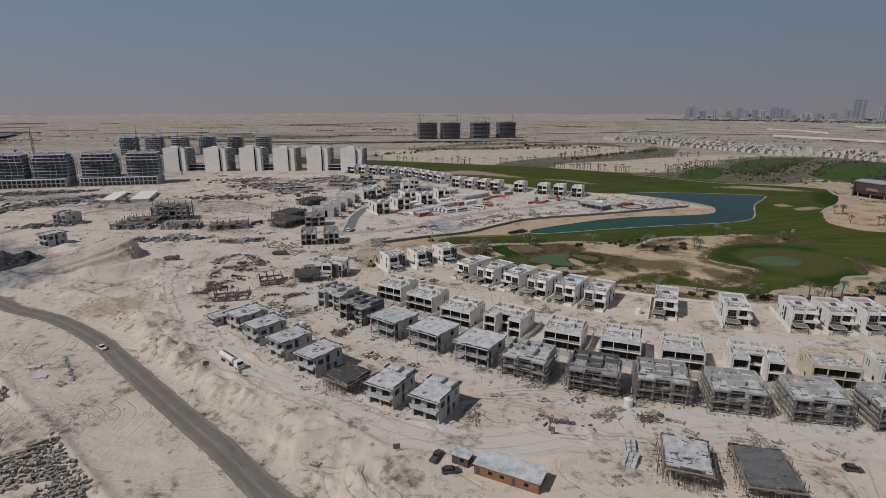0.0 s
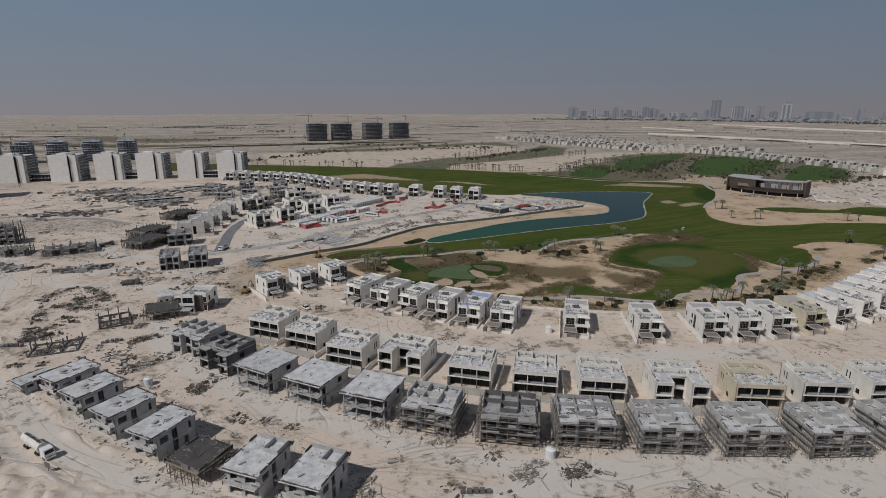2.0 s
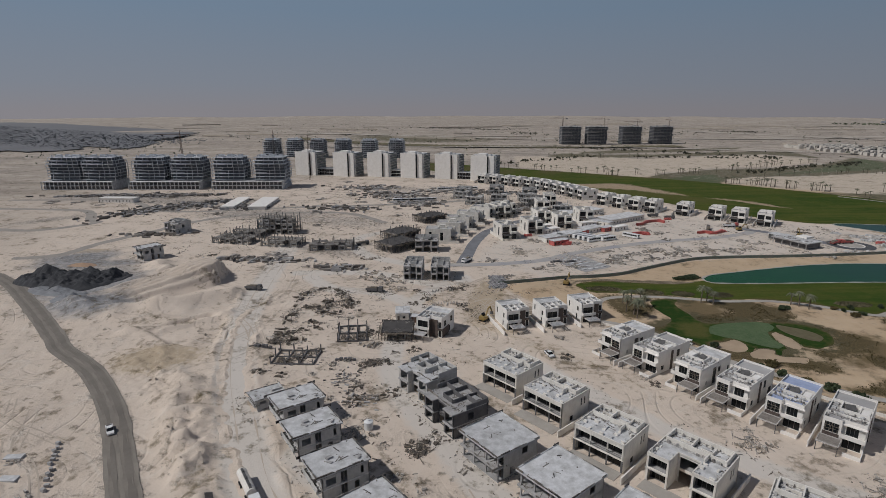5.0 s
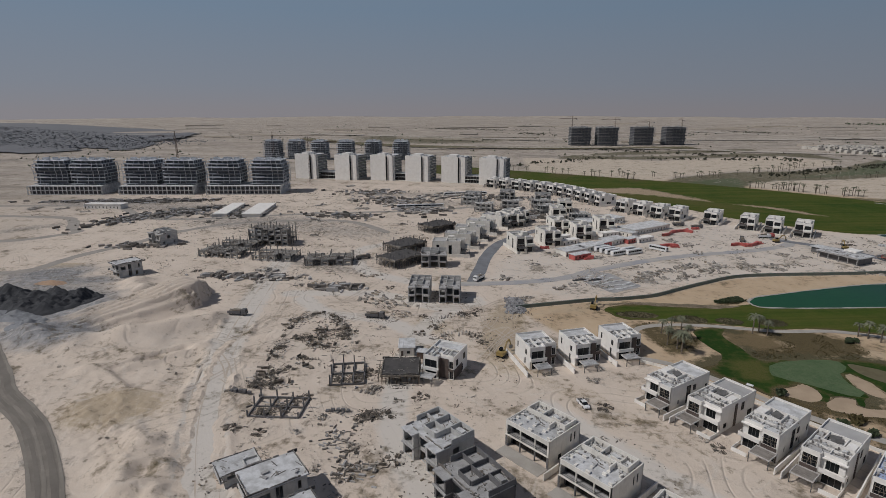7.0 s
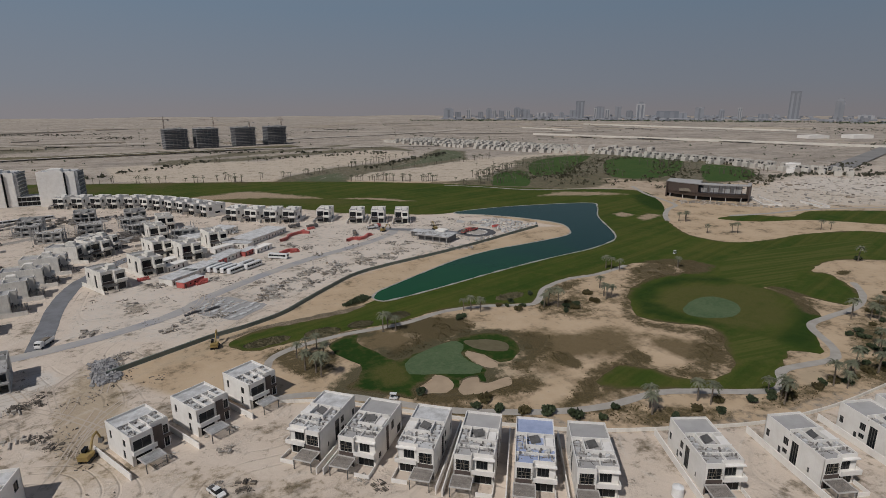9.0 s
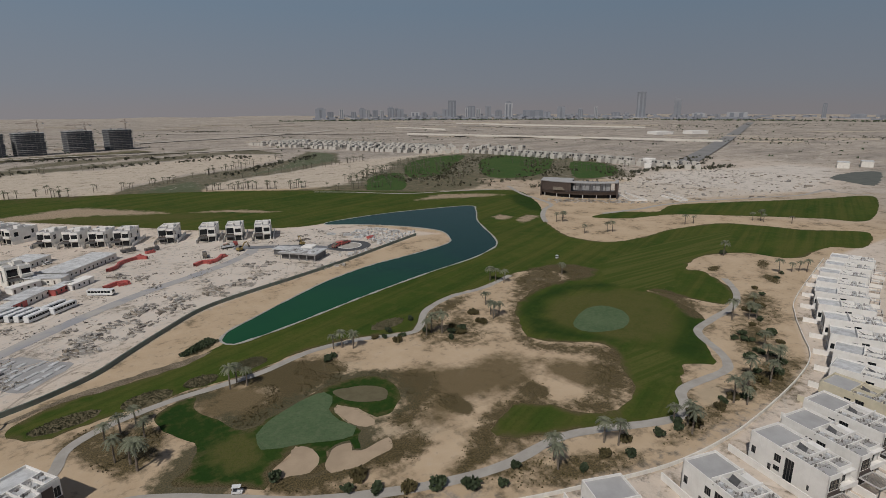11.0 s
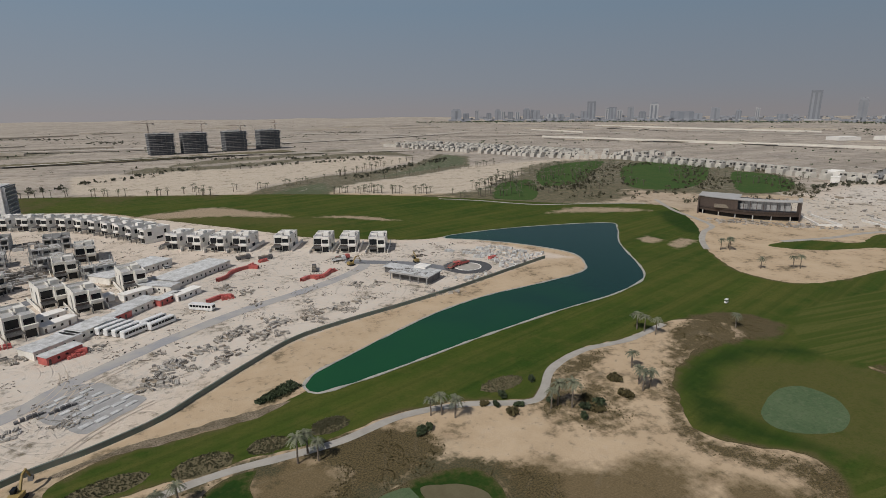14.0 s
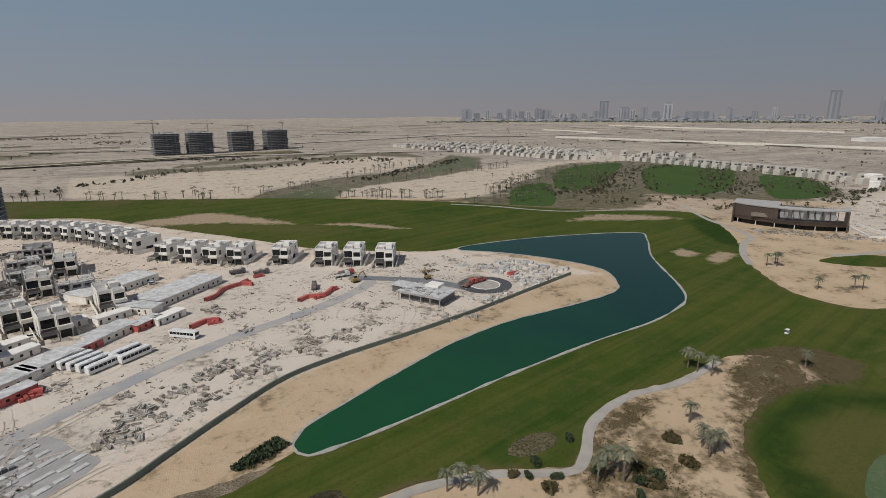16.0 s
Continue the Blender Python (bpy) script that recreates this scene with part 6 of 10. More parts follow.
def deck_frame(w, d, z, mat, label, near=True):
    """One storey of formwork: a fresh slab on a thicket of props."""
    root = thing("unfinished_building", label, "building shell", "unfinished villas")
    part("slab", Shape().box(-w / 2, w / 2, -d / 2, d / 2, z - 0.35, z), mat, root)
    part("edge_board", Shape().box(-w / 2 - 0.5, w / 2 + 0.5, -d / 2 - 0.5, -d / 2, z - 0.75, z - 0.5).box(w / 2, w / 2 + 0.5, -d / 2, d / 2, z - 0.75, z - 0.5).box(-w / 2 - 0.5, -w / 2, -d / 2, d / 2, z - 0.75, z - 0.5), TIMBER, root)
    roof_clutter(root, int(w * 7 + d), -w / 2, w / 2, -d / 2, d / 2, z, 22, 44)
    fringe, rng = Shape(), random.Random(int(w * 11))
    for k in range(70):
        side, a, l = k % 4, rng.uniform(-0.5, 0.5), rng.uniform(1.2, 3.2)
        out, up = rng.uniform(0.3, 1.4), z - rng.choice((0.6, 0.9, 1.7, 2.4))
        x, y = ((a * w, -d / 2 - out), (w / 2 + out, a * d), (a * w, d / 2 + out), (-w / 2 - out, a * d))[side]
        fringe.box(-l / 2, l / 2, -0.08, 0.08, 0, 0.08, pose(x, y, up, 0, rng.uniform(-3, 3), (90 if rng.random() < 0.3 else 0) + 90 * (side % 2) + rng.gauss(0, 5)))
    for k in range(24):
        side, a = k % 4, rng.uniform(-0.5, 0.5)
        x, y = ((a * w, -d / 2 - 1.2), (w / 2 + 1.2, a * d), (a * w, d / 2 + 1.2), (-w / 2 - 1.2, a * d))[side]
        fringe.box(x - 0.05, x + 0.05, y - 0.05, y + 0.05, 0, z + rng.uniform(-0.4, 0.9))
    part("formwork_edge", fringe, WASTE_WOOD, root, "ragged brown boards round the formwork")["kind"] = "stuff"
    nx, ny = int(w / 1.1), int(d / 1.6)
    prop = mesh_of("prop", Shape().tube((0, 0, 0), (0, 0, z - 0.36), 0.07, n=5))
    thicket = Shape()
    for i in range(nx + 1):
        for j in range(ny + 1):
            if i in (0, nx) or j in (0, ny) or (i + j) % 3 == 0:
                x, y = -w / 2 + w * i / nx, -d / 2 + d * j / ny
                if near:
                    part("prop", prop, RUST, root).location = (x, y, 0)
                else:
                    thicket.box(x - 0.12, x + 0.12, y - 0.12, y + 0.12, 0, z - 0.36)
                    if (i * 7 + j * 3) % 5 == 0:
                        thicket.box(x - 0.18, x + 0.18, y - 0.18, y + 0.18, z, z + 1.2 + (i * 5 + j) % 3 * 0.5)
    if not near:
        part("propping", thicket, SHADE, root)["kind"] = "stuff"
    part("beams", Shape().box(-w / 2, w / 2, -0.1, 0.1, z - 0.75, z - 0.36).box(-w / 2, w / 2, -d / 4 - 0.1, -d / 4 + 0.1, z - 0.75, z - 0.36), TIMBER, root)
    # shade under the slab, put into this wall's colour
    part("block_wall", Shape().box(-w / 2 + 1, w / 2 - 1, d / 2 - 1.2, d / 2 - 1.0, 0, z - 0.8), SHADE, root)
    return root


def corner_villa():
    """Finished villa with a brown-clad flank and a carport roof."""
    root = thing("villa", "white two-storey villa with dark brown flank and pergola", "house", "villas beside the dirt road")
    c = [(-5.2, -6.6), (0.4, -6.6), (0.4, -5.0), (5.2, -5.0), (5.2, 6.6), (-5.2, 6.6)]
    holes = {0: [(0.8, 4.8, 0.1, 2.8), (0.6, 5.0, 3.9, 6.6)], 2: [(3.3, 4.6, 0.2, 2.8), (3.2, 4.6, 3.9, 6.4)], 3: [(2, 4, 3.9, 6.3), (6, 8, 0.3, 2.8), (8, 10, 3.9, 6.3)],
             4: [(2, 4, 0.3, 2.7), (6, 8, 3.9, 6.2)], 5: [(2.0, 3.0, 3.9, 6.3), (8.6, 9.6, 0.6, 3.0), (9.0, 10.4, 4.2, 6.2)]}
    part("shell", outline_walls(Shape(), c, 0, 7.25, holes), WHITE, root)
    fill_windows(root, c, holes)
    part("floor_slab", Shape().box(-4.9, 4.9, -4.9, 6.3, 3.3, 3.6), RAW, root)
    part("roof", Shape().box(-5.19, 5.19, -4.99, 6.59, 7.25, 7.42).box(-5.19, 0.39, -6.59, -4.99, 7.25, 7.42), SLAB, root)
    par = Shape()
    for i, p in enumerate(c):
        par.wall(p, c[(i + 1) % len(c)], 7.251, 8.1, (), 0.22)
    part("parapet", par, WHITE, root)
    low_walls(root, [(-5.0, 5.0, 0.6, 0.85), (0.4, 0.65, -4.8, 0.6), (-2.2, -1.95, -6.4, 0.6), (-1.9, 0.4, -3.2, -2.95), (2.6, 2.85, -4.8, 0.6)], 7.42, 0.7, WHITE)
    for x, y in ((-3.6, -3.0), (1.5, -2.5), (3.8, -1.5), (-3.2, -0.8), (3.4, -3.6)):
        part("roof_unit", Shape().box(x - 0.45, x + 0.45, y - 0.5, y + 0.5, 7.42, 8.0), SLAB, root)
    part("cladding", Shape().box(0.58, 3.4, -5.22, -5.04, 0.1, 7.2).box(0.42, 0.56, -6.5, -5.04, 0.1, 7.2).box(3.4, 5.19, -5.22, -5.04, 2.9, 3.8).box(5.22, 5.36, -4.9, 1.6, 0.1, 3.5), BROWN, root, "dark brown cladding panel")
    roof_services(root, 77, [(-4.8, 0.2, 4.8, 0.2), (-4.6, -4.4, -2.5, -4.4), (-1.6, -3.6, 0.2, -3.6), (0.9, -4.4, 4.8, -4.4), (-3.6, -6.0, -3.6, -0.2), (1.6, -4.4, 1.6, 0.2), (3.8, -4.4, 3.8, 0.2)], 7.42)
    part("roof_rail", Shape().box(0.6, 5.0, -4.9, -4.7, 8.1, 8.45), WHITE, root)
    part("balcony", Shape().box(-5.3, 0.5, -8.0, -6.6, 3.4, 3.65).box(-5.3, 0.5, -8.05, -7.85, 3.65, 4.6).box(-5.3, -5.1, -7.85, -6.6, 3.65, 4.6), WHITE, root)
    pergola(root, -4.8, 0.6, -12.2, -8.2, 2.6, True, SLAB)
    part("plot_wall", Shape().box(-8.2, -7.9, -11.5, 8, 0, 1.8), WHITE, root)
    return root


POLE = material("scaffold_tube", (0.27, 0.24, 0.21), (0.17, 0.15, 0.13), 0.7, 0.8, 5.0, 0.2, 0.1)


def scaffold(w, d, high, front=True, left=True, right=True):
    """Tube scaffold round three sides, with plank decks."""
    root = thing("scaffolding", "rusty tube scaffolding with plank decks against a villa shell", "scaffolding", "scaffolds")
    post = mesh_of("standard", Shape().tube((0, 0, 0), (0, 0, high), 0.05, n=5))
    runs = []
    if front:
        runs.append(((-w / 2 - 1.2, -d / 2 - 1.3), (w / 2 + 1.2, -d / 2 - 1.3)))
    if left:
        runs.append(((-w / 2 - 1.2, d / 2), (-w / 2 - 1.2, -d / 2 - 1.3)))
    if right:
        runs.append(((w / 2 + 1.2, -d / 2 - 1.3), (w / 2 + 1.2, d / 2)))
    for a, b in runs:
        a, b = Vector((*a, 0)), Vector((*b, 0))
        u = (b - a).normalized()
        inn = Vector((-u.y, u.x, 0)) * 0.9
        n = max(2, round((b - a).length / 2.6))
        for k in range(n + 1):
            for off in (Vector(), inn):
                part("standard", post, POLE, root).location = a + (b - a) * k / n + off
        for z in np.arange(1.9, high, 1.75):
            up = Vector((0, 0, float(z)))
            part("deck", Shape().beam(a + up + inn / 2, b + up + inn / 2, 0.5, 0.05), POLE, root)
            part("ledger", Shape().beam(a + up + Vector((0, 0, 0.9)), b + up + Vector((0, 0, 0.9)), 0.06), POLE, root)
    return root


def place(kind, spots, grow=1.0):
    """Sets the first of a kind at its spot, and copies at the others."""
    grow = grow if isinstance(grow, tuple) else (grow, grow, grow)
    for x, y, yaw in spots[1:]:
        copy_thing(kind, seated(x, y, yaw) @ Matrix.Diagonal((*grow, 1)))
    kind.matrix_basis = seated(*spots[0]) @ Matrix.Diagonal((*grow, 1))
    return kind


place(corner_villa(), [(-28, 293.3, 30), (-13, 300, 30), (1.1, 308.8, 30), (-56.9, 277, -10)])
place(golf_villa(SLAB, WHITE, "white two-storey villa with pale roof terrace and corner balcony"), [(16, 278, -42), (38.4, 260, -38)], (-1, 1, 1))
place(golf_villa(), [(26.8, 268.9, -41), (49.2, 251.3, -36), (71.7, 236.1, -30), (98.3, 226.3, -23), (123.6, 217, -17), (148, 213.0, -15), (161.5, 211.5, -13), (176, 211.6, -10)])
place(golf_villa(BLUE, WHITE, "white villa with blue membrane roof under work"), [(60.3, 243.3, -33)])
place(golf_villa(ROOF, OCHRE, "ochre and white two-storey villa with roof terrace"), [(191.6, 213.2, -5)])
place(golf_villa(SLAB, WHITE, "white villa with pale flat roof behind the golf course wall", False), [(206.5, 216.0, 6), (222, 220.5, 14), (237, 227, 21), (252, 234, 24), (267, 241.5, 22), (283, 248, 18), (299, 253, 15), (316, 257.5, 13), (333, 261, 12), (350, 264.5, 12)])
place(court_villa(0), [(-21.2, 241.9, -33), (-6.7, 228.5, -34), (8.3, 212.6, -31), (46.4, 191, -25), (65.1, 183.3, -21), (83.6, 175.7, -18), (147.7, 160.9, -15), (168, 158, -11), (188, 156.5, -6)])
place(court_villa(2), [(26.6, 204.3, -32), (105.2, 168.9, -16)])
place(court_villa(1, OCHRE), [(127.2, 163.6, -16)])
place(column_villa(3), [(-19.4, 201.7, -39), (-3.4, 190.3, -36), (13.3, 179.3, -31)])
place(roofless_villa(BLOCK, SLAB, "grey block villa shell with open roof terrace walls", 5), [(-46.8, 231, -36), (29.2, 168.4, -28), (87.7, 148.3, -13), (108.3, 143.3, -11), (129, 139.1, -8), (150, 137, -5), (171, 136, -2)])
place(roofless_villa(SHADE, RAW, "dark concrete villa shell with open roof terrace walls", 6), [(-34.2, 216, -41), (48.8, 159.7, -20)])
place(roofless_villa(RAW, SLAB, "grey concrete villa shell with open roof terrace walls", 7), [(68.4, 154.6, -16)])
place(flat_villa(2), [(-78.7, 205.5, -40), (-68.3, 194.5, -41), (-55.5, 182.2, -41), (-42.3, 170.2, -36)])
place(flat_villa(7), [(-15.9, 150.7, -30), (-2.3, 143.8, -30)])
place(deck_frame(10.5, 10.5, 4.3, WET, "dark fresh slab on formwork props beside villa shells"), [(-30.9, 159, -36)])
place(deck_frame(10.5, 13.5, 5.0, SLAB, "pale fresh concrete slab on timber formwork props"), [(60.1, 116.9, -19)])
place(deck_frame(11.5, 15.5, 3.8, SHADE, "dark wet slab on a dense row of props"), [(77.9, 113.4, -12)])
place(deck_frame(12, 12, 3.6, WET, "dark low slab on formwork beside a white villa"), [(-70.5, 270, 16)])
place(scaffold(14.4, 12, 8.2), [(29.2, 168.4, -28), (48.8, 159.7, -20), (68.4, 154.6, -16), (87.7, 148.3, -13), (108.3, 143.3, -11), (129, 139.1, -8), (150, 137, -5), (171, 136, -2)])
place(flat_villa(9), [(-92, 211, -40)], (0.7, 0.75, 0.5))


# ---- the estate across the road, towers, clubhouse, distance ----
def small_villa(seed, wall_mat):
    """White villa of the lake estate: two stacked volumes, a carport and a plot wall."""
    rng = random.Random(seed)
    root = thing("villa", ("white" if wall_mat is WHITE else "cream") + " two-storey villa with stepped roof and carport", "house", "villas of the lake estate")
    c = [(-4.2, -6.5), (0.3, -6.5), (0.3, -8.4), (4.2, -8.4), (4.2, 7.5), (-4.2, 7.5)]
    holes = {0: [(0.3, 4.2, 0.1, 2.9), (0.4, 4.1, 3.7, 6.7)], 2: [(0.4, 3.5, 0.1, 2.8), (0.4, 3.5, 3.7, 6.6)], 3: [(2, 4.5, 3.9, 6.2), (7, 11, 0.4, 2.8), (12, 13.5, 3.9, 6.2)], 4: [(1, 4, 0.2, 2.7), (5, 7.5, 3.9, 6.3)], 5: [(2, 3.4, 3.9, 6.0), (8, 9.6, 0.6, 5.8)]}
    part("shell", outline_walls(Shape(), c, 0, 7.9, holes), wall_mat, root)
    for i, rows in holes.items():
        for h in rows:
            part("window", Shape().pane(c[i], c[(i + 1) % 6], *h), GLASS, root)
    part("floor_slab", Shape().box(-3.9, 3.9, -6.2, 7.2, 3.3, 3.6), RAW, root)
    part("roof", Shape().box(-4.0, 4.0, -6.3, 7.3, 7.15, 7.4).box(0.5, 4.0, -8.2, -6.3, 7.15, 7.4), ROOF, root)
    low_walls(root, [(-3.95, 3.95, 0.5, 0.8), (-0.6, -0.3, -4, 0.5)], 7.4, 1.0, wall_mat)
    part("stair_head", Shape().box(0.4, 3.2, -3, 0, 7.4, 9.2), wall_mat, root)
    part("balcony", Shape().box(0.2, 4.4, -9.5, -8.4, 3.4, 4.5), wall_mat, root)
    slats = Shape().box(-4.4, 0.2, -11, -10.7, 2.6, 2.85).box(-4.4, 0.2, -6.9, -6.6, 2.6, 2.85)
    for k in range(9):
        slats.box(-4.4, 0.2, -10.6 + 0.42 * k, -10.4 + 0.42 * k, 2.64, 2.82)
    part("carport", slats, METAL, root, "grey slatted carport roof")["kind"] = "stuff"
    part("shade_wall", Shape().box(-4.0, 0.1, -6.9, -6.62, 2.9, 3.6), BROWN, root, "dark brown cladding band")
    part("plot_wall", Shape().box(-5.6, -5.4, -11, 9, 0, 1.7), wall_mat, root)
    leg = mesh_of("post", Shape().box(-0.1, 0.1, -0.1, 0.1, 0, 2.6))
    for x in (-4.2, 0.0):
        part("post", leg, METAL, root).location = (x, -10.8, 0)
    part("plot_wall", Shape().box(5.4, 5.6, -9, 12, 0, 1.8), wall_mat, root)
    return root


# shade of the open floors and a blue distance haze, put into one colour
SHADED_STOREY = material("shaded_storey", (0.125, 0.136, 0.152), (0.082, 0.090, 0.104), 0.6, 0.3, 2.0, 0.1, 0.1)


def white_tower():
    """Apartment block: two blank white gables with a slot between, balcony floors behind."""
    root = thing("apartment_block", "white apartment tower with blank gables and dark balconies", "apartment building", "white apartment towers")
    part("gable", Shape().box(-14, 6.2, -12.6, -11.6, 0, 30.6), WHITE, root)
    part("gable", Shape().box(7.4, 14.4, -10.6, -9.6, 0, 30.2), WHITE, root)
    # core coloured as the shade in the slot and behind the balconies
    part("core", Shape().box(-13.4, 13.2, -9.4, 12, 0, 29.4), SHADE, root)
    part("slot_glazing", Shape().box(6.2, 7.4, -11.2, -10.7, 0.5, 29.0), GLASS, root)
    for k in range(9):
        z = 3.2 * (k + 1)
        part("floor_slab", Shape().box(13.2, 17.0, -9.3, 13, z - 0.35, z).box(-14, 13.2, 12, 13, z - 0.35, z), SLAB, root)
        # balustrades take the shaded storey colour
        part("balustrade", Shape().box(16.75, 17.0, -9.2, 13, z, z + 1.0), SHADED_STOREY, root)
    for y in (-9.2, -4, 2, 7.5, 12.8):
        part("fin", Shape().box(13.3, 16.7, y - 0.15, y + 0.15, 0, 29.3), SLAB, root)
    part("roof_house", Shape().box(-7, 3, -6, 6, 29.4, 32.2), WHITE, root)
    part("roof_house", Shape().box(6, 10, -7, 0, 29.4, 31.6), SLAB, root)
    part("roof", Shape().box(-13.6, 13.3, -9.5, 12.1, 29.404, 29.8), SLAB, root)
    part("parapet", Shape().box(-13.9, 13.4, 12.1, 12.4, 29.3, 30.4).box(-14.0, -13.6, -11.5, 12.1, 0, 30.4), WHITE, root)
    return root


def podium(w):
    root = thing("podium", "low glazed podium between white apartment towers", "building", "podiums")
    for z in (0, 4, 8):
        part("floor_slab", Shape().box(-w / 2, w / 2, -9, 9, z, z + 0.6), SLAB, root)
    part("glazing", Shape().box(-w / 2 + 0.4, w / 2 - 0.4, -8.4, 8.4, 0.6, 8), GLASS, root)
    for k in range(9):
        x = -w / 2 + 0.5 + (w - 1) * k / 8
        part("mullion", Shape().box(x - 0.15, x + 0.15, -8.7, -8.42, 0.6, 8), METAL, root)
    return root


# weather-streaked concrete, its base colour tinted blue for distance haze
FRAME = material("weathered_hazy_frame", (0.58, 0.60, 0.625), (0.42, 0.435, 0.46), 0.9, 0.2, 1.5, 0.15, 0.3, streak=0.3)


def frame_tower(high, seed, label, group, hw=13.0, hd=15.0, edge=None, crown=3):
    """Concrete tower frame: thin pale slabs that step in and out, open bays with slim posts, storeys coloured as shade,
    a cluttered pale roof.
    """
    rng = random.Random(seed)
    root = thing("apartment_tower", label, "apartment building", group)
    n = int(high / 3.4)
    edge = edge or RAW
    lean = [rng.choice((0.0, 0.9, 1.6, -0.5)) for _ in range(n)]
    posts = Shape()
    for k in range(n):
        z = 3.4 * (k + 1)
        back = 2.2 if k > n - 1 - crown else 0.0
        west, east, front = hw - back * 0.6, hw - back - 0.6 * lean[k], hd - back + 0.7 * lean[(k * 3 + 1) % n]
        part("floor_slab", Shape().box(-west, east, -front, hd, z - 0.4, z).box(-west * 0.55, east * 0.3, -front - 1.2, -front, z - 0.38, z - 0.02), edge, root)
        # solid block whose dark colour stands in for the shaded depth of the floor
        part("storey", Shape().box(-west + 2.0, east - 2.0, -front + 2.4, hd - 1.0, z - 3.4, z - 0.41), SHADED_STOREY, root)
        for i in range(7):
            x = -west + 0.5 + (west + east - 1.0) * i / 6
            if rng.random() < 0.8:
                posts.box(x - 0.2, x + 0.2, -front + 0.2, -front + 0.7, z - 3.4, z - 0.4)
        for i in range(1, 6):
            y = -front + 0.5 + (front + hd - 1.0) * i / 5
            if rng.random() < 0.8:
                posts.box(east - 0.7, east - 0.2, y - 0.2, y + 0.2, z - 3.4, z - 0.4)
        if k % 3 != 1:
            posts.box(-west + 0.1, east * rng.uniform(-0.5, 0.4), -front + 0.05, -front + 0.17, z - 3.4, z - 2.5)
    part("balcony_grid", posts, edge, root)["kind"] = "stuff"
    top = 3.4 * n
    clutter = Shape()
    for k in range(16):
        x, y, w = rng.uniform(-0.8, 0.75) * hw, rng.uniform(-0.75, 0.8) * hd, rng.uniform(0.5, 2.4)
        clutter.box(x - w, x + w, y - w * 0.7, y + w * 0.7, top, top + rng.uniform(0.6, 2.8))
    for k in range(26):
        x, y = rng.uniform(-0.85, 0.8) * hw, rng.choice((-0.82, -0.4, 0.1, 0.8)) * hd
        clutter.box(x - 0.15, x + 0.15, y - 0.15, y + 0.15, top, top + rng.uniform(1.0, 2.6))
    part("roof_clutter", clutter, edge, root)["kind"] = "stuff"
    return root


def crane(high, arm, yaw, x, y):
    root = thing("tower_crane", "slender red-brown tower crane beside a concrete frame", "crane", "tower cranes", "", seated(x, y, yaw))
    mast = Shape()
    for dx, dy in ((-0.8, -0.8), (0.8, -0.8), (0.8, 0.8), (-0.8, 0.8)):
        mast.beam((dx, dy, 0), (dx, dy, high), 0.25)
    for k in range(int(high / 3)):
        mast.beam((-0.8, -0.8, 3 * k), (0.8, -0.8, 3 * k + 3), 0.15).beam((0.8, 0.8, 3 * k), (-0.8, 0.8, 3 * k + 3), 0.15)
    part("mast", mast, RUST, root)
    part("jib", Shape().beam((0, 0, high), (arm, 0, high), 0.5).beam((0, 0, high + 1.4), (arm * 0.9, 0, high + 0.4), 0.3).beam((0, 0, high + 6), (arm * 0.7, 0, high + 0.4), 0.18), RUST, root)
    part("counter_jib", Shape().beam((0, 0, high), (-arm * 0.35, 0, high), 0.6).beam((0, 0, high + 6), (-arm * 0.33, 0, high), 0.18), RUST, root)
    part("apex", Shape().beam((0, 0, high), (0, 0, high + 6), 0.5), RUST, root)
    part("counterweight", Shape().box(-arm * 0.35, -arm * 0.25, -0.8, 0.8, high - 2.2, high - 0.3), RAW, root)
    part("cab", Shape().box(0.5, 2.2, -1.4, -0.3, high - 2.4, high - 0.4), WHITE, root)


place(small_villa(1, WHITE), [(134, 539, -22), (118, 548, -22), (103, 555, -22), (81, 568, -24), (57, 577, -26), (44, 584, -26), (31, 593, -28), (18, 603, -30), (1, 627, -50), (-8, 640, -50), (-17, 652, -48), (-26, 664, -45), (-36, 676, -42), (-47, 687, -38), (-60, 696, -30), (-74, 703, -24), (-88, 710, -20), (-103, 716, -18), (-118, 722, -16)], 1.22)
place(small_villa(2, BEIGE), [(-54, 450, 30), (-34, 507, 25), (-18, 494, 22), (-69, 522, 35), (-37, 555, 15), (-33, 590, 10), (-2, 520, 18), (-38, 470, 28), (-94, 424, 100), (-92, 445, 98), (-90, 466, 95), (-87, 488, 90), (-80, 511, 75), (-68, 532, 60)], 1.22)
place(roofless_villa(BLOCK, RAW, "grey block villa shell beside the curved road", 11), [(-96, 400, 14), (-284, 404, -20), (-55, 629, 10), (-90, 640, 5), (-120, 620, 0)])
place(roofless_villa(BLOCK, RAW, "grey concrete villa shell near the dirt junction", 12), [(-87.5, 346, 11), (-73.5, 348.5, 11)], (0.66, 1.25, 1.0))
place(flat_villa(4), [(-251, 340, -25)])
place(deck_frame(16, 22, 5.0, WET, "dark wet roof slab on formwork beside the curved road", False), [(-119, 488, -35), (-116, 399, -30), (-123, 428, -30)])


OLDCON = material("old_concrete", (0.27, 0.255, 0.235), (0.165, 0.155, 0.143), 0.92, 0.3, 2.0, 0.15, 0.4, streak=0.4)


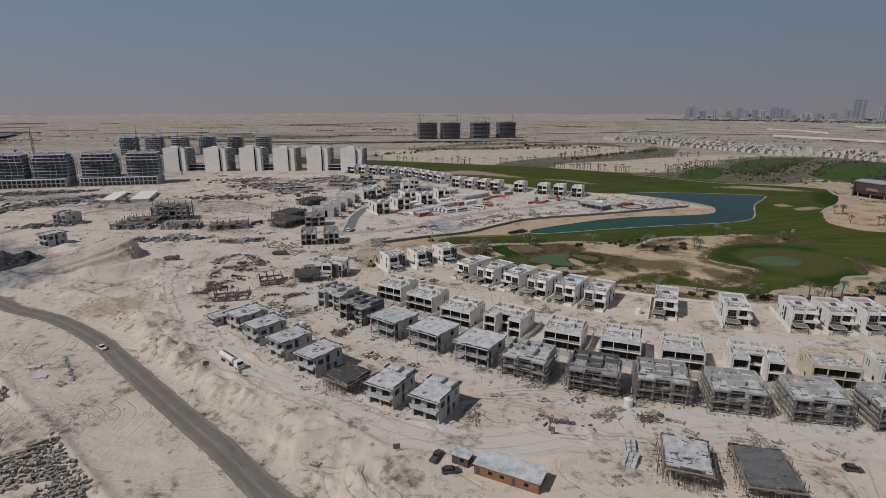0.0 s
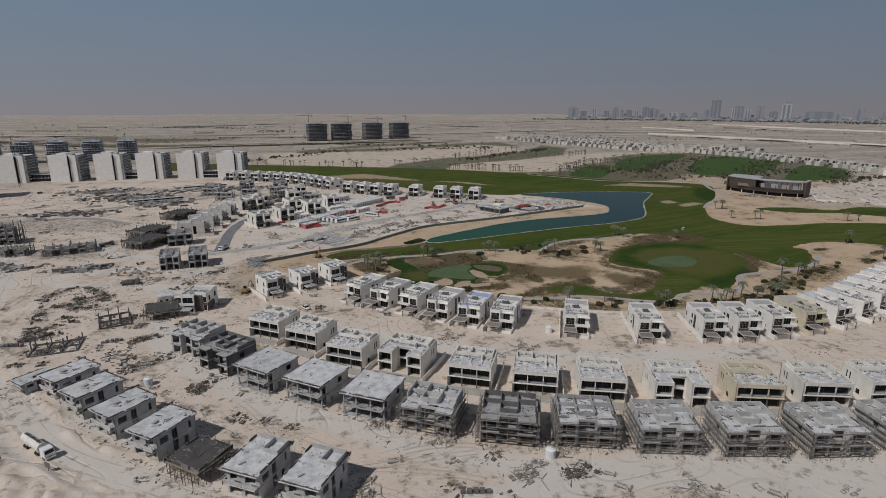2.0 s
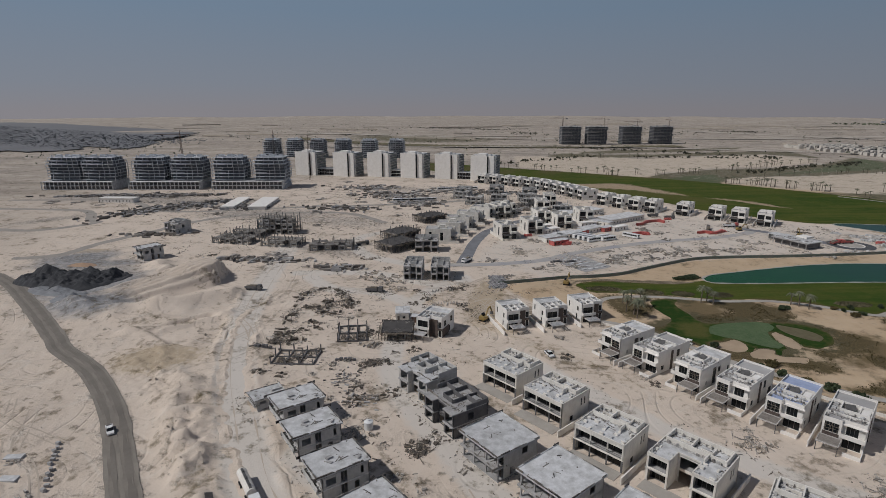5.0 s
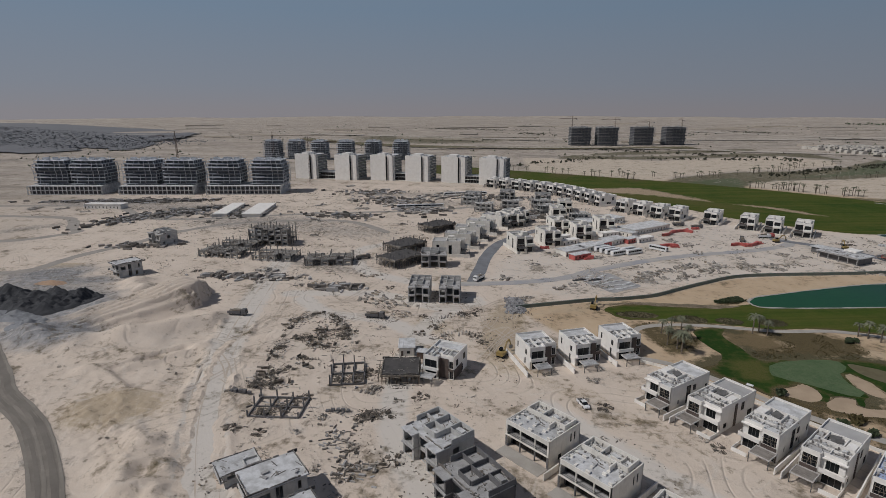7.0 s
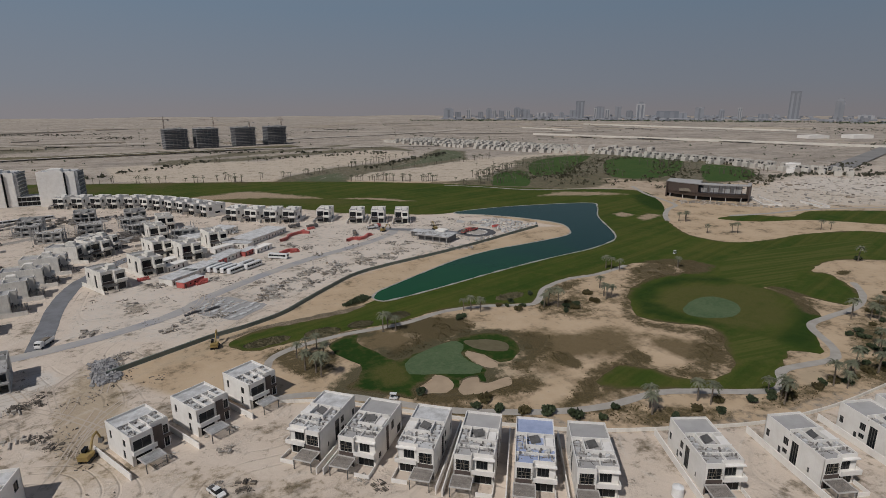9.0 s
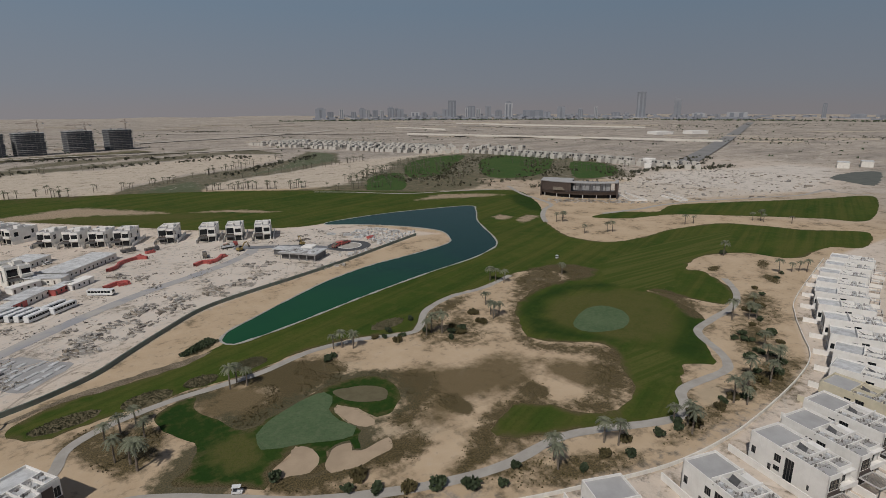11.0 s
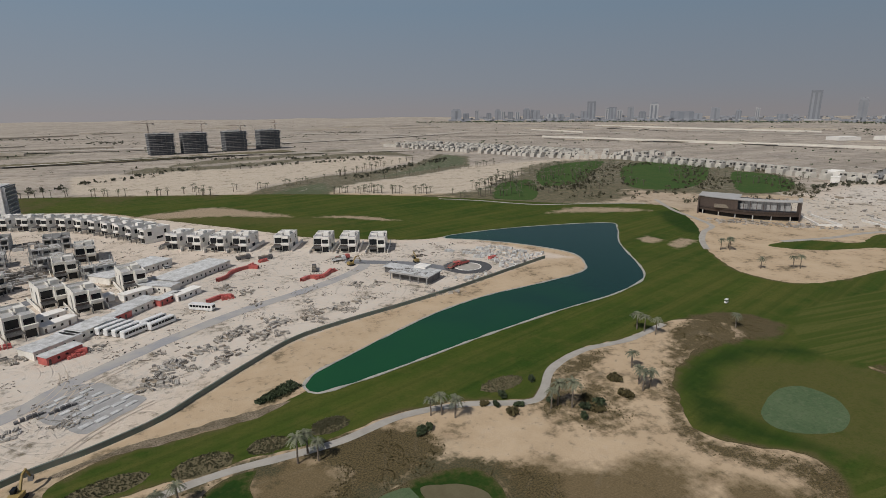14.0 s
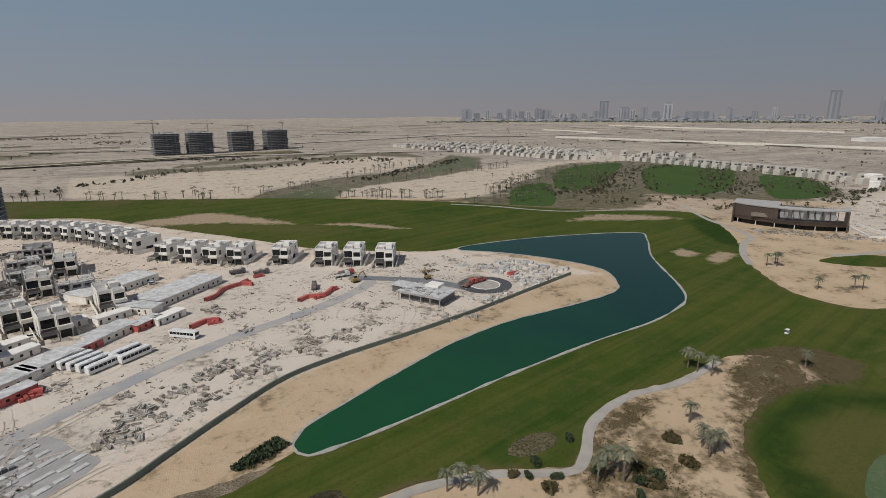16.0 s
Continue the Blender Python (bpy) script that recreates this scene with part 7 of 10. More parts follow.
def skeleton_building(w, d, floors, seed, label, frame_mat=OLDCON):
    """Half-built frame: columns of uneven height, slabs cast bay by bay, some walls, loose boards."""
    rng = random.Random(seed)
    root = thing("unfinished_building", label, "building shell", "concrete skeletons")
    nx, ny, h = max(2, int(w / 4.2)), max(2, int(d / 4.5)), 3.6
    cols, boards = Shape(), Shape()
    for f in range(floors):
        bays = Shape()
        for i in range(nx):
            for j in range(ny):
                if rng.random() < (0.97 if f < floors - 1 else 0.8):
                    x0, y0 = -w / 2 + w * i / nx, -d / 2 + d * j / ny
                    bays.box(x0, x0 + w / nx, y0, y0 + d / ny, h * (f + 1) - 0.3 - 0.002 * ((i + j) % 2), h * (f + 1))
                    for _ in range(5):
                        boards.box(-1.2, 1.2, -0.1, 0.1, 0, 0.12, pose(x0 + rng.uniform(0, 4), y0 + rng.uniform(0, 4), h * (f + 1) + 0.02, 0, 0, rng.choice((0, 90)) + rng.gauss(0, 10)))
        part("floor_deck", bays, frame_mat, root)["kind"] = "stuff"
        for i in range(nx):
            if rng.random() < 0.75:
                x0 = -w / 2 + w * i / nx
                part("block_wall", Shape().wall((x0, -d / 2 + 0.3), (x0 + w / nx, -d / 2 + 0.3), h * f, h * (f + 1) - 0.3, [(0.8, w / nx - 0.8, h * f + 0.9, h * f + 2.4)]), BLOCK, root)
        # dark colour makes the open bays read as shaded
        part("cross_wall", Shape().box(-w / 2 + 0.5, w / 2 - 0.5, 0.4, 0.7, h * f, h * (f + 1) - 0.3), SHADE, root)
    for i in range(nx + 1):
        for j in range(ny + 1):
            x, y = -w / 2 + w * i / nx, -d / 2 + d * j / ny
            cols.box(x - 0.22, x + 0.22, y - 0.22, y + 0.22, 0, h * floors + rng.choice((0, 0.8, 1.6, 2.6)))
            for _ in range(3):
                a, b = x + rng.uniform(-1.8, 1.8), y + rng.uniform(-1.8, 1.8)
                cols.box(a - 0.07, a + 0.07, b - 0.07, b + 0.07, 0, h * floors - rng.uniform(0.0, 2.0))
    part("column_grid", cols, frame_mat, root)["kind"] = "stuff"
    part("formwork", boards, TIMBER, root)["kind"] = "stuff"
    return root


place(skeleton_building(26, 14, 1, 1, "low concrete skeleton with props and loose boards"), [(-156, 390, 18), (-226, 389, 3)])
place(skeleton_building(24, 14, 1, 2, "roofless concrete skeleton crowded with columns"), [(-191, 390, 6), (-228, 406, 8)])
place(skeleton_building(26, 14, 3, 3, "three-storey concrete skeleton among lower frames"), [(-213, 422, 8)])
place(skeleton_building(15, 12, 2, 4, "two-storey concrete skeleton beside the curved road", BLOCK), [(-55, 600, 20), (-80, 590, 10), (-100, 572, 0), (-48, 575, 30), (-118, 600, 0), (-20, 545, 20)])

TW = [(-357, 742), (-303, 742), (-259, 750), (-214, 750), (-169, 750), (-122, 742)]
place(white_tower(), [(x, y, -3) for x, y in TW])
place(podium(30), [(-330, 745, 0), (-236, 752, 0), (-145, 748, 0)])
place(frame_tower(36, 1, "grey concrete apartment tower with pale floor edges", "concrete towers", 17.5, 14.0, FRAME, 1), [(-556, 566, 16), (-519, 576, 16), (-467, 590, 16), (-427, 601, 16), (-383, 612, 16), (-340, 624, 16)])
place(frame_tower(31, 2, "distant grey concrete apartment tower", "rear concrete towers", 14.0, 13.0, FRAME, 1), [(-545, 962, 10), (-508, 975, 10), (-461, 972, 10), (-419, 985, 10), (-371, 990, 10), (-326, 1005, 10)])
place(frame_tower(41, 3, "distant dark apartment tower frame under construction", "far tower frames", 24.0, 18.0, None, 0), [(-42, 1440, 14), (18, 1452, 14), (97, 1482, 14), (169, 1507, 14)])


def tower_base(w):
    root = thing("podium", "two-storey concrete podium with a pale column grid", "building", "podiums")
    # core in shade colour behind the column grid
    part("core", Shape().box(-w / 2 + 1, w / 2 - 1, -14, 16, 0, 8.4), SHADE, root)
    for z in (0.0, 4.2, 8.4):
        part("floor_slab", Shape().box(-w / 2, w / 2, -17, 17, z, z + 0.5), SLAB, root)
    n = int(w / 4.5)
    for k in range(n + 1):
        x = -w / 2 + 0.4 + (w - 0.8) * k / n
        part("column", Shape().box(x - 0.35, x + 0.35, -17.05, -16.3, 0.0, 8.9), SLAB, root)
    part("end_wall", Shape().box(w / 2 - 0.5, w / 2 + 0.1, -16, 17, 0, 9.4), SLAB, root)
    return root


place(tower_base(77), [(-538, 566, 15), (-447, 590, 15), (-361, 614, 15)])
for x, y, h, a in ((-60, 1440, 60, 200), (36, 1455, 58, 170), (112, 1480, 52, 185), (186, 1505, 56, 100), (-330, 690, 48, 30), (-520, 700, 52, 200), (-420, 760, 50, 120)):
    crane(h, 32, a, x, y)


def clubhouse():
    """Long curved clubhouse: dark oversailing roof, recessed glass, white fins."""
    root = thing("clubhouse", "dark modern clubhouse with oversailing curved roof and glass front", "clubhouse")
    def bow(x):
        return -9 + 0.0075 * x * x
    xs = [-38 + 76 * k / 24 for k in range(25)]
    roof, fascia, skin, glass, deck = Shape(), Shape(), Shape(), Shape(), Shape()
    for a, b in zip(xs, xs[1:]):
        ya, yb = bow(a), bow(b)
        rear = 16 if a < -9 or a > 32 else ya + 3.0
        roof.quad((a, ya - 3, 16.3), (b, yb - 3, 16.3), (b, rear, 16.9), (a, rear, 16.9))
        roof.quad((b, yb - 3, 15.5), (a, ya - 3, 15.5), (a, rear, 15.8), (b, rear, 15.8))
        fascia.quad((a, ya - 3, 15.5), (b, yb - 3, 15.5), (b, yb - 3, 16.3), (a, ya - 3, 16.3))
        if a < -9 or a > 32:
            skin.quad((a, ya - 0.6, 6.2), (b, yb - 0.6, 6.2), (b, yb - 2.4, 15.5), (a, ya - 2.4, 15.5))
        skin.quad((a, ya + 0.4, 3.6), (b, yb + 0.4, 3.6), (b, yb - 1.0, 7.4), (a, ya - 1.0, 7.4))
        deck.quad((a, ya - 1, 6.3), (b, yb - 1, 6.3), (b, 14, 6.3), (a, 14, 6.3))
        glass.quad((a, ya + 3, 0), (b, yb + 3, 0), (b, yb + 3, 3.6), (a, ya + 3, 3.6))
    part("roof", roof, ROOF, root, "thin pale grey oversailing roof")
    part("fascia", fascia, RAW, root)
    part("facade", skin, BROWN, root, "dark bronze curved facade")
    part("glazing", glass, GLASS, root)
    part("terrace", deck, SHADE, root)
    part("end_wall", Shape().box(37.0, 38.0, -2, 16, 0, 15.5), BROWN, root)
    part("end_wall", Shape().box(-38.0, -37.0, -2, 16, 0, 15.5), BROWN, root)
    part("back_wall", Shape().box(-36.8, 30, 15, 15.6, 0, 14.5), SHADE, root)
    part("band", Shape().box(-24, -10, bow(-17) - 1.9, bow(-17) - 1.4, 7.6, 10.6), TIMBER, root, "pale timber panel")
    for k in range(9):
        x = -7 + 38 * k / 8
        part("column", Shape().box(x - 0.25, x + 0.25, bow(x) + 0.4, bow(x) + 0.9, 6.3, 15.5), BROWN, root)
        part("roof_beam", Shape().box(x - 0.2, x + 0.2, bow(x) + 0.9, 15, 14.8, 15.5), SHADE, root)
    for x, y in ((-4, 5), (6, 9), (17, 8), (27, 9)):
        part("inner_wall", Shape().box(x - 3.5, x + 3.5, y, y + 0.4, 6.3, 10.5), RAW, root)
    for k in range(6):
        part("ground_column", Shape().box(-34 + 13 * k, -33.4 + 13 * k, bow(-34 + 13 * k) + 0.6, bow(-34 + 13 * k) + 1.2, 0, 4.0), SLAB, root)
    return root


place(clubhouse(), [(430, 512, -57)], 0.95)

# distance haze is put into the base colour of the far city walls
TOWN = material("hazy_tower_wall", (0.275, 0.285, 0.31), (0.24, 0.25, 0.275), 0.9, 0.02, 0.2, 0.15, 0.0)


def far_villa(mat):
    root = thing("villa", "distant white villa in a long estate row", "house", "distant villa rows")
    part("shell", Shape().box(-5, 5, -6, 7, 0, 7.4).box(-4.5, 0, -5, 4, 7.4, 8.6), mat, root)
    part("window", Shape().box(-4.2, -0.6, -6.05, -5.95, 0.3, 2.8), GLASS, root)
    part("window", Shape().box(0.6, 4.3, -6.05, -5.95, 3.9, 6.5), GLASS, root)
    part("carport", Shape().box(-5, 0.5, -9, -6.2, 2.5, 2.8), METAL, root)
    return root


rng = random.Random(21)
spots, rest, holes_far = [], Shape(), Shape()
FARWALL = material("estate_wall", (0.62, 0.58, 0.52), (0.48, 0.45, 0.40), 0.8, 0.05, 0.4, 0.15, 0.0)
strip = smooth_line([(420, 1430), (515, 1200), (569, 1070), (600, 1010), (672, 960), (690, 875), (705, 790), (716, 705), (716, 650), (712, 600), (735, 560)], False, 13.0)
for row, gap in ((0, 0), (1, 28), (2, 60), (3, 90), (4, 124)):
    for k, q in enumerate(strip):
        if (row > 1 and k > len(strip) * 0.62) or rng.random() < 0.08:
            continue
        d = (strip[min(k + 1, len(strip) - 1)] - strip[max(k - 1, 0)]).normalized()
        out = Vector((-d.y, d.x)) * -(gap + rng.uniform(-2, 2))
        yaw = math.degrees(math.atan2(d.y, d.x)) + (180 if row % 2 == 0 else 0)
        if row == 0:
            spots.append((q.x - out.x, q.y - out.y, yaw))
        else:
            m = seated(q.x - out.x, q.y - out.y, yaw)
            rest.box(-5, 5, -6, 7, 0, 7.4, m).box(-4.5, 0, -5, 4, 7.4, 8.6, m).box(-4.4, -0.6, -6.4, -6.0, 2.9, 3.8, m).box(0.6, 4.4, -7.2, -6.0, 3.0, 3.5, m)
            holes_far.box(-4.2, -0.6, -6.06, -5.9, 0.2, 2.8, m).box(0.6, 4.3, -6.06, -5.9, 3.6, 6.6, m).box(5.0, 5.06, -4, 0, 3.6, 6.4, m).box(-5.06, -5.0, -4, 3, 3.4, 6.4, m)
place(far_villa(FARWALL), spots[::2], 0.85)
place(far_villa(FARWALL), spots[1::2], 0.8)
solid("distant_windows", holes_far, CLOSED, "dark windows of far estate houses", "windows", "", "stuff")
solid("distant_villas", rest, FARWALL, "rows of small white villas far across the plain", "houses", "", "stuff")


# paler and darker skyline tones, both already mixed with haze
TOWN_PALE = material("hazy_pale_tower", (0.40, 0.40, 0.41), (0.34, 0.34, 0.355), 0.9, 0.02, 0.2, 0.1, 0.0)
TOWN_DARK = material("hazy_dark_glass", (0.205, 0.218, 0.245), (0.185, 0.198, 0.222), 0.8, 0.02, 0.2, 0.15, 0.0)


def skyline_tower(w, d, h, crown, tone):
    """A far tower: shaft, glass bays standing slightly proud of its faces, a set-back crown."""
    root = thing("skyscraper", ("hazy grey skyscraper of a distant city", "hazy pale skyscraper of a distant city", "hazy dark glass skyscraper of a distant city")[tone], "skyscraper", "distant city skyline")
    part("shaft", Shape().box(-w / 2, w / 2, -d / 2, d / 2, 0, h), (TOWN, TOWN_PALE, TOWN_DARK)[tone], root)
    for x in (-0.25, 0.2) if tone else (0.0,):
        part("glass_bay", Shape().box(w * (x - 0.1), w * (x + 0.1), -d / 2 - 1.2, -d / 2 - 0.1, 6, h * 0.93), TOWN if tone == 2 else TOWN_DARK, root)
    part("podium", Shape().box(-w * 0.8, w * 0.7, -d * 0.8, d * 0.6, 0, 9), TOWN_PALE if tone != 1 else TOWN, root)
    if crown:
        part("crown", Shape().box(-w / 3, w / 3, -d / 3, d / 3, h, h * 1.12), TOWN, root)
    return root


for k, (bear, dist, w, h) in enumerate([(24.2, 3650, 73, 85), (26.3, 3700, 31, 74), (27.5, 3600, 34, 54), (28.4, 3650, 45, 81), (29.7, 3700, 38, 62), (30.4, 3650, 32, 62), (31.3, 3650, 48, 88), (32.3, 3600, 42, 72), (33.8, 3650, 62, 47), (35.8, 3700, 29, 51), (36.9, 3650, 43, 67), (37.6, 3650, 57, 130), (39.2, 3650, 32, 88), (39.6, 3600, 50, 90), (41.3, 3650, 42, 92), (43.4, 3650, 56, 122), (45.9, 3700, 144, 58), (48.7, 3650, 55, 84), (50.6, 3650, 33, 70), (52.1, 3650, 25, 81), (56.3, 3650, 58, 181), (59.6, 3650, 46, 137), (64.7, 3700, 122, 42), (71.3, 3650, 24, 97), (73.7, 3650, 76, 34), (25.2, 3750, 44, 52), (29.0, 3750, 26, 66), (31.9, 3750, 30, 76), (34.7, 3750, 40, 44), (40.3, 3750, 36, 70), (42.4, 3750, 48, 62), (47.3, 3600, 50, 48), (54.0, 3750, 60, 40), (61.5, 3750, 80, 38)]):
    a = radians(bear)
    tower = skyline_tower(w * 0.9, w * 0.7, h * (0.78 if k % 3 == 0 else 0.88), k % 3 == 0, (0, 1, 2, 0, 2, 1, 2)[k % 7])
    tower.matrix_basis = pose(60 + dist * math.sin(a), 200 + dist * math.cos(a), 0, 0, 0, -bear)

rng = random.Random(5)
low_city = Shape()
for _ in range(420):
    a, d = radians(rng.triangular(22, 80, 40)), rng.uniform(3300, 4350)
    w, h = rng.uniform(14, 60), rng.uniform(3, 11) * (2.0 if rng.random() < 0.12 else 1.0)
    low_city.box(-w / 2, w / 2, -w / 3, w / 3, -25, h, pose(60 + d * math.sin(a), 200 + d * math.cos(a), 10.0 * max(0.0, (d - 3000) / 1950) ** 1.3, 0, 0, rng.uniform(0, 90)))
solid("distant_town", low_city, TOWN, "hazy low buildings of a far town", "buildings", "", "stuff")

# walls of the plots and of the building site
ribbon("site_wall", WALL_LINE, 0.5, 0.0, material("green_grey_hoarding", (0.13, 0.17, 0.14), (0.19, 0.195, 0.17), 0.85, 0.3, 3.0, 0.0, 0.2), "dark green-grey hoarding wall along the lake bank", "wall", False, 1.7)
ribbon("garden_wall", REAR_WALL, 0.3, 0.0, BEIGE, "cream low garden wall behind the golf villas", "wall", False, 1.0)


# pale dust haze that closes the view behind everything
def haze_material():
    """Glow of a dusty sky: pale at the horizon, bluer above, a little brighter to the west."""
    m = bpy.data.materials.new("dust_haze")
    m.use_nodes = True
    nt = m.node_tree
    nt.nodes.clear()
    out = nt.nodes.new("ShaderNodeOutputMaterial")
    glow = nt.nodes.new("ShaderNodeEmission")
    sep = nt.nodes.new("ShaderNodeSeparateXYZ")
    nt.links.new(position(nt), sep.inputs[0])
    rise = ramp(nt, sep.outputs[2], 60.0, 820.0)
    low = mix(nt, ramp(nt, sep.outputs[2], 60.0, 260.0), (0.290, 0.277, 0.287), (0.276, 0.284, 0.308))
    nt.links.new(mix(nt, rise, low, (0.202, 0.272, 0.352)), glow.inputs["Color"])
    nt.links.new(ramp(nt, sep.outputs[0], -4000.0, 4000.0, 1.16, 0.89), glow.inputs["Strength"])
    nt.links.new(glow.outputs[0], out.inputs["Surface"])
    return m


haze = Shape()
for k in range(96):
    a, b = 2 * math.pi * k / 96, 2 * math.pi * (k + 1) / 96
    haze.quad((40 + 4680 * math.cos(a), 150 + 4680 * math.sin(a), -20), (40 + 4680 * math.cos(b), 150 + 4680 * math.sin(b), -20), (40 + 4680 * math.cos(b), 150 + 4680 * math.sin(b), 1150), (40 + 4680 * math.cos(a), 150 + 4680 * math.sin(a), 1150))
backdrop = tagged(part("backdrop", haze, haze_material(), None), "pale dusty haze along the horizon", "sky", "", "structure")
backdrop.visible_shadow = False


# ---- plants ----
FROND = material("palm_frond", (0.19, 0.195, 0.125), (0.12, 0.13, 0.078), 0.7, 0.8, 5.0, 0.3, 0.1)
TRUNK = material("palm_trunk", (0.22, 0.18, 0.14), (0.13, 0.105, 0.08), 0.95, 1.5, 8.0, 0.3, 0.5)
LEAF = material("shrub_leaf", (0.060, 0.082, 0.034), (0.035, 0.052, 0.022), 0.75, 1.2, 6.0, 0.35, 0.1)
HEATH = material("dry_heath", (0.122, 0.096, 0.036), (0.066, 0.054, 0.018), 0.9, 1.0, 6.0, 0.3, 0.1)


def palm(seed, high, spread, fronds=20):
    """Date palm: ringed tapering trunk, arching fronds with split leaflets."""
    rng = random.Random(seed)
    root = thing("palm_tree", "date palm with grey-green arching fronds on sand", "palm tree", "palms")
    t = Shape()
    lean = Vector((rng.uniform(-0.3, 0.3), rng.uniform(-0.3, 0.3), 0))
    k = 8
    for i in range(k):
        a, b = i / k, (i + 1) / k
        t.tube(lean * a * a + Vector((0, 0, high * a - (0.2 if i == 0 else 0))), lean * b * b + Vector((0, 0, high * b)), 0.30 - 0.10 * a, 0.25 - 0.10 * a, 7, i == k - 1)
    part("trunk", t, TRUNK, root)
    c = Shape()
    top = lean + Vector((0, 0, high))
    for i in range(fronds):
        w = 2 * math.pi * i / fronds + rng.uniform(-0.2, 0.2)
        rise = rng.uniform(-0.15, 1.15)
        long = spread * rng.uniform(0.8, 1.1)
        way = Vector((math.cos(w), math.sin(w), 0))
        out = Vector((-way.y, way.x, 0))
        last, n = top, 6
        for j in range(1, n + 1):
            s = j / n
            p = top + way * long * s * (1 - 0.12 * s) + Vector((0, 0, long * (rise * s - (0.55 + 0.5 * rise) * s * s)))
            wide = 0.5 * (1 - 0.75 * abs(s - 0.4)) * spread / 2.6
            for side in (-1, 1):
                tip = (last + p) / 2 + out * side * wide + (p - last) * 0.9 + Vector((0, 0, -0.28 * wide))
                c.quad(last, p, tip) if side > 0 else c.quad(p, last, tip)
            last = p
    part("crown", c, FROND, root)
    return root


def shrub(seed, r, high, mat, label):
    """A rounded bush of many small leaf clumps with gaps at its edge."""
    rng = random.Random(seed)
    s = Shape()
    lumps = [(rng.uniform(-0.5, 0.5) * r, rng.uniform(-0.5, 0.5) * r, rng.uniform(0.35, 0.7) * high, rng.uniform(0.45, 0.7)) for _ in range(6)]
    for k in range(260):
        x, y, z, q = rng.choice(lumps)
        d = Vector((rng.gauss(0, 1), rng.gauss(0, 1), rng.gauss(0, 0.8))).normalized() * rng.uniform(0.6, 1.0)
        p = Vector((x + d.x * q * r, y + d.y * q * r, max(0.05, z + d.z * q * high * 0.6)))
        m = Matrix.Translation(p) @ Euler((rng.uniform(0, 3), rng.uniform(0, 3), rng.uniform(0, 6))).to_matrix().to_4x4()
        e = rng.uniform(0.12, 0.30) * r
        s.quad(*[m @ Vector(v) for v in ((-e, -e * 0.5, 0), (e * 0.6, -e * 0.4, e * 0.2), (e, e * 0.5, 0), (-e * 0.5, e * 0.6, -e * 0.2))])
    s.tube((0, 0, 0), (0, 0, high * 0.4), 0.10 * r, 0.05 * r, 5)
    return solid("shrub", s, mat, label, "shrub", "shrubs")


def spread_out(kinds, spots, seed, lo=0.8, hi=1.2):
    rng = random.Random(seed)
    used = set()
    for x, y in spots:
        k = rng.randrange(len(kinds))
        m = seated(x, y, rng.uniform(0, 360)) @ Matrix.Diagonal((*(3 * (rng.uniform(lo, hi),)), 1))
        if k not in used:
            kinds[k].matrix_basis = m
            used.add(k)
        else:
            base = kinds[k].scale.copy()
            kinds[k].scale = (1, 1, 1)
            copy_thing(kinds[k], m)
            kinds[k].scale = base
    for k, kind in enumerate(kinds):
        if k not in used:
            kind.matrix_basis = seated(*spots[k % len(spots)], 0) @ Matrix.Translation((1.5, 1.5, 0))


PALMS = [(92, 346), (95, 345), (98, 342), (53, 339), (56, 342), (58, 338), (129, 336), (126, 335), (132, 333), (162, 333), (160, 336), (158, 332), (166, 346), (194, 364), (191, 371), (192, 368), (19, 319), (22, 316), (23, 312), (18.0, 329.6), (22.0, 332.8), (26.0, 334.2), (26.9, 326.8), (107, 253), (105, 250), (123, 250), (125, 247), (146, 244), (145, 238), (148, 241), (235, 271), (241, 267)]
PALMS_EAST = [(206, 245), (204, 241), (208, 242), (170, 239), (177, 239), (182, 241), (172, 236), (188, 243), (192, 238), (215, 250), (243, 265), (256, 272), (330, 282), (332, 279), (326, 284), (326, 447), (334, 448), (330, 444), (328, 402), (331, 400), (312, 409), (393, 382), (401, 380), (446, 358), (446, 350), (457, 335), (450, 354), (228, 356), (330, 322), (318, 287)]
spread_out([palm(1, 6.4, 2.7, 28), palm(2, 7.4, 2.9, 30), palm(3, 5.4, 2.5, 26), palm(4, 6.8, 3.0, 32)], PALMS + PALMS_EAST, 7, 0.85, 1.15)
rng = random.Random(31)
belt = []
for x, y, rx, ry, n in ((440, 800, 50, 70, 34), (560, 870, 60, 50, 26), (620, 700, 60, 60, 22), (660, 780, 50, 50, 16), (640, 630, 40, 30, 12), (430, 700, 70, 30, 14), (180, 782, 26, 8, 8), (250, 742, 20, 8, 6), (30, 848, 90, 12, 12), (-100, 890, 60, 12, 8), (300, 700, 40, 30, 16), (340, 740, 40, 40, 18), (400, 800, 40, 40, 18), (480, 820, 40, 40, 16)):
    for _ in range(n):
        belt.append((x + rng.gauss(0, 0.5) * rx, y + rng.gauss(0, 0.5) * ry))
for (ax, ay), (bx, by), n in (((160, 785), (255, 733), 26), ((80, 825), (290, 1008), 30), ((214, 858), (450, 965), 24), ((-125, 885), (43, 823), 20), ((-70, 1075), (110, 1088), 14), ((230, 985), (360, 1085), 14), ((290, 722), (371, 803), 18), ((371, 806), (530, 905), 20)):
    for _ in range(n):
        t = rng.random()
        belt.append((ax + (bx - ax) * t + rng.gauss(0, 4), ay + (by - ay) * t + rng.gauss(0, 4)))
grove_trunks, grove_crowns = Shape(), Shape()
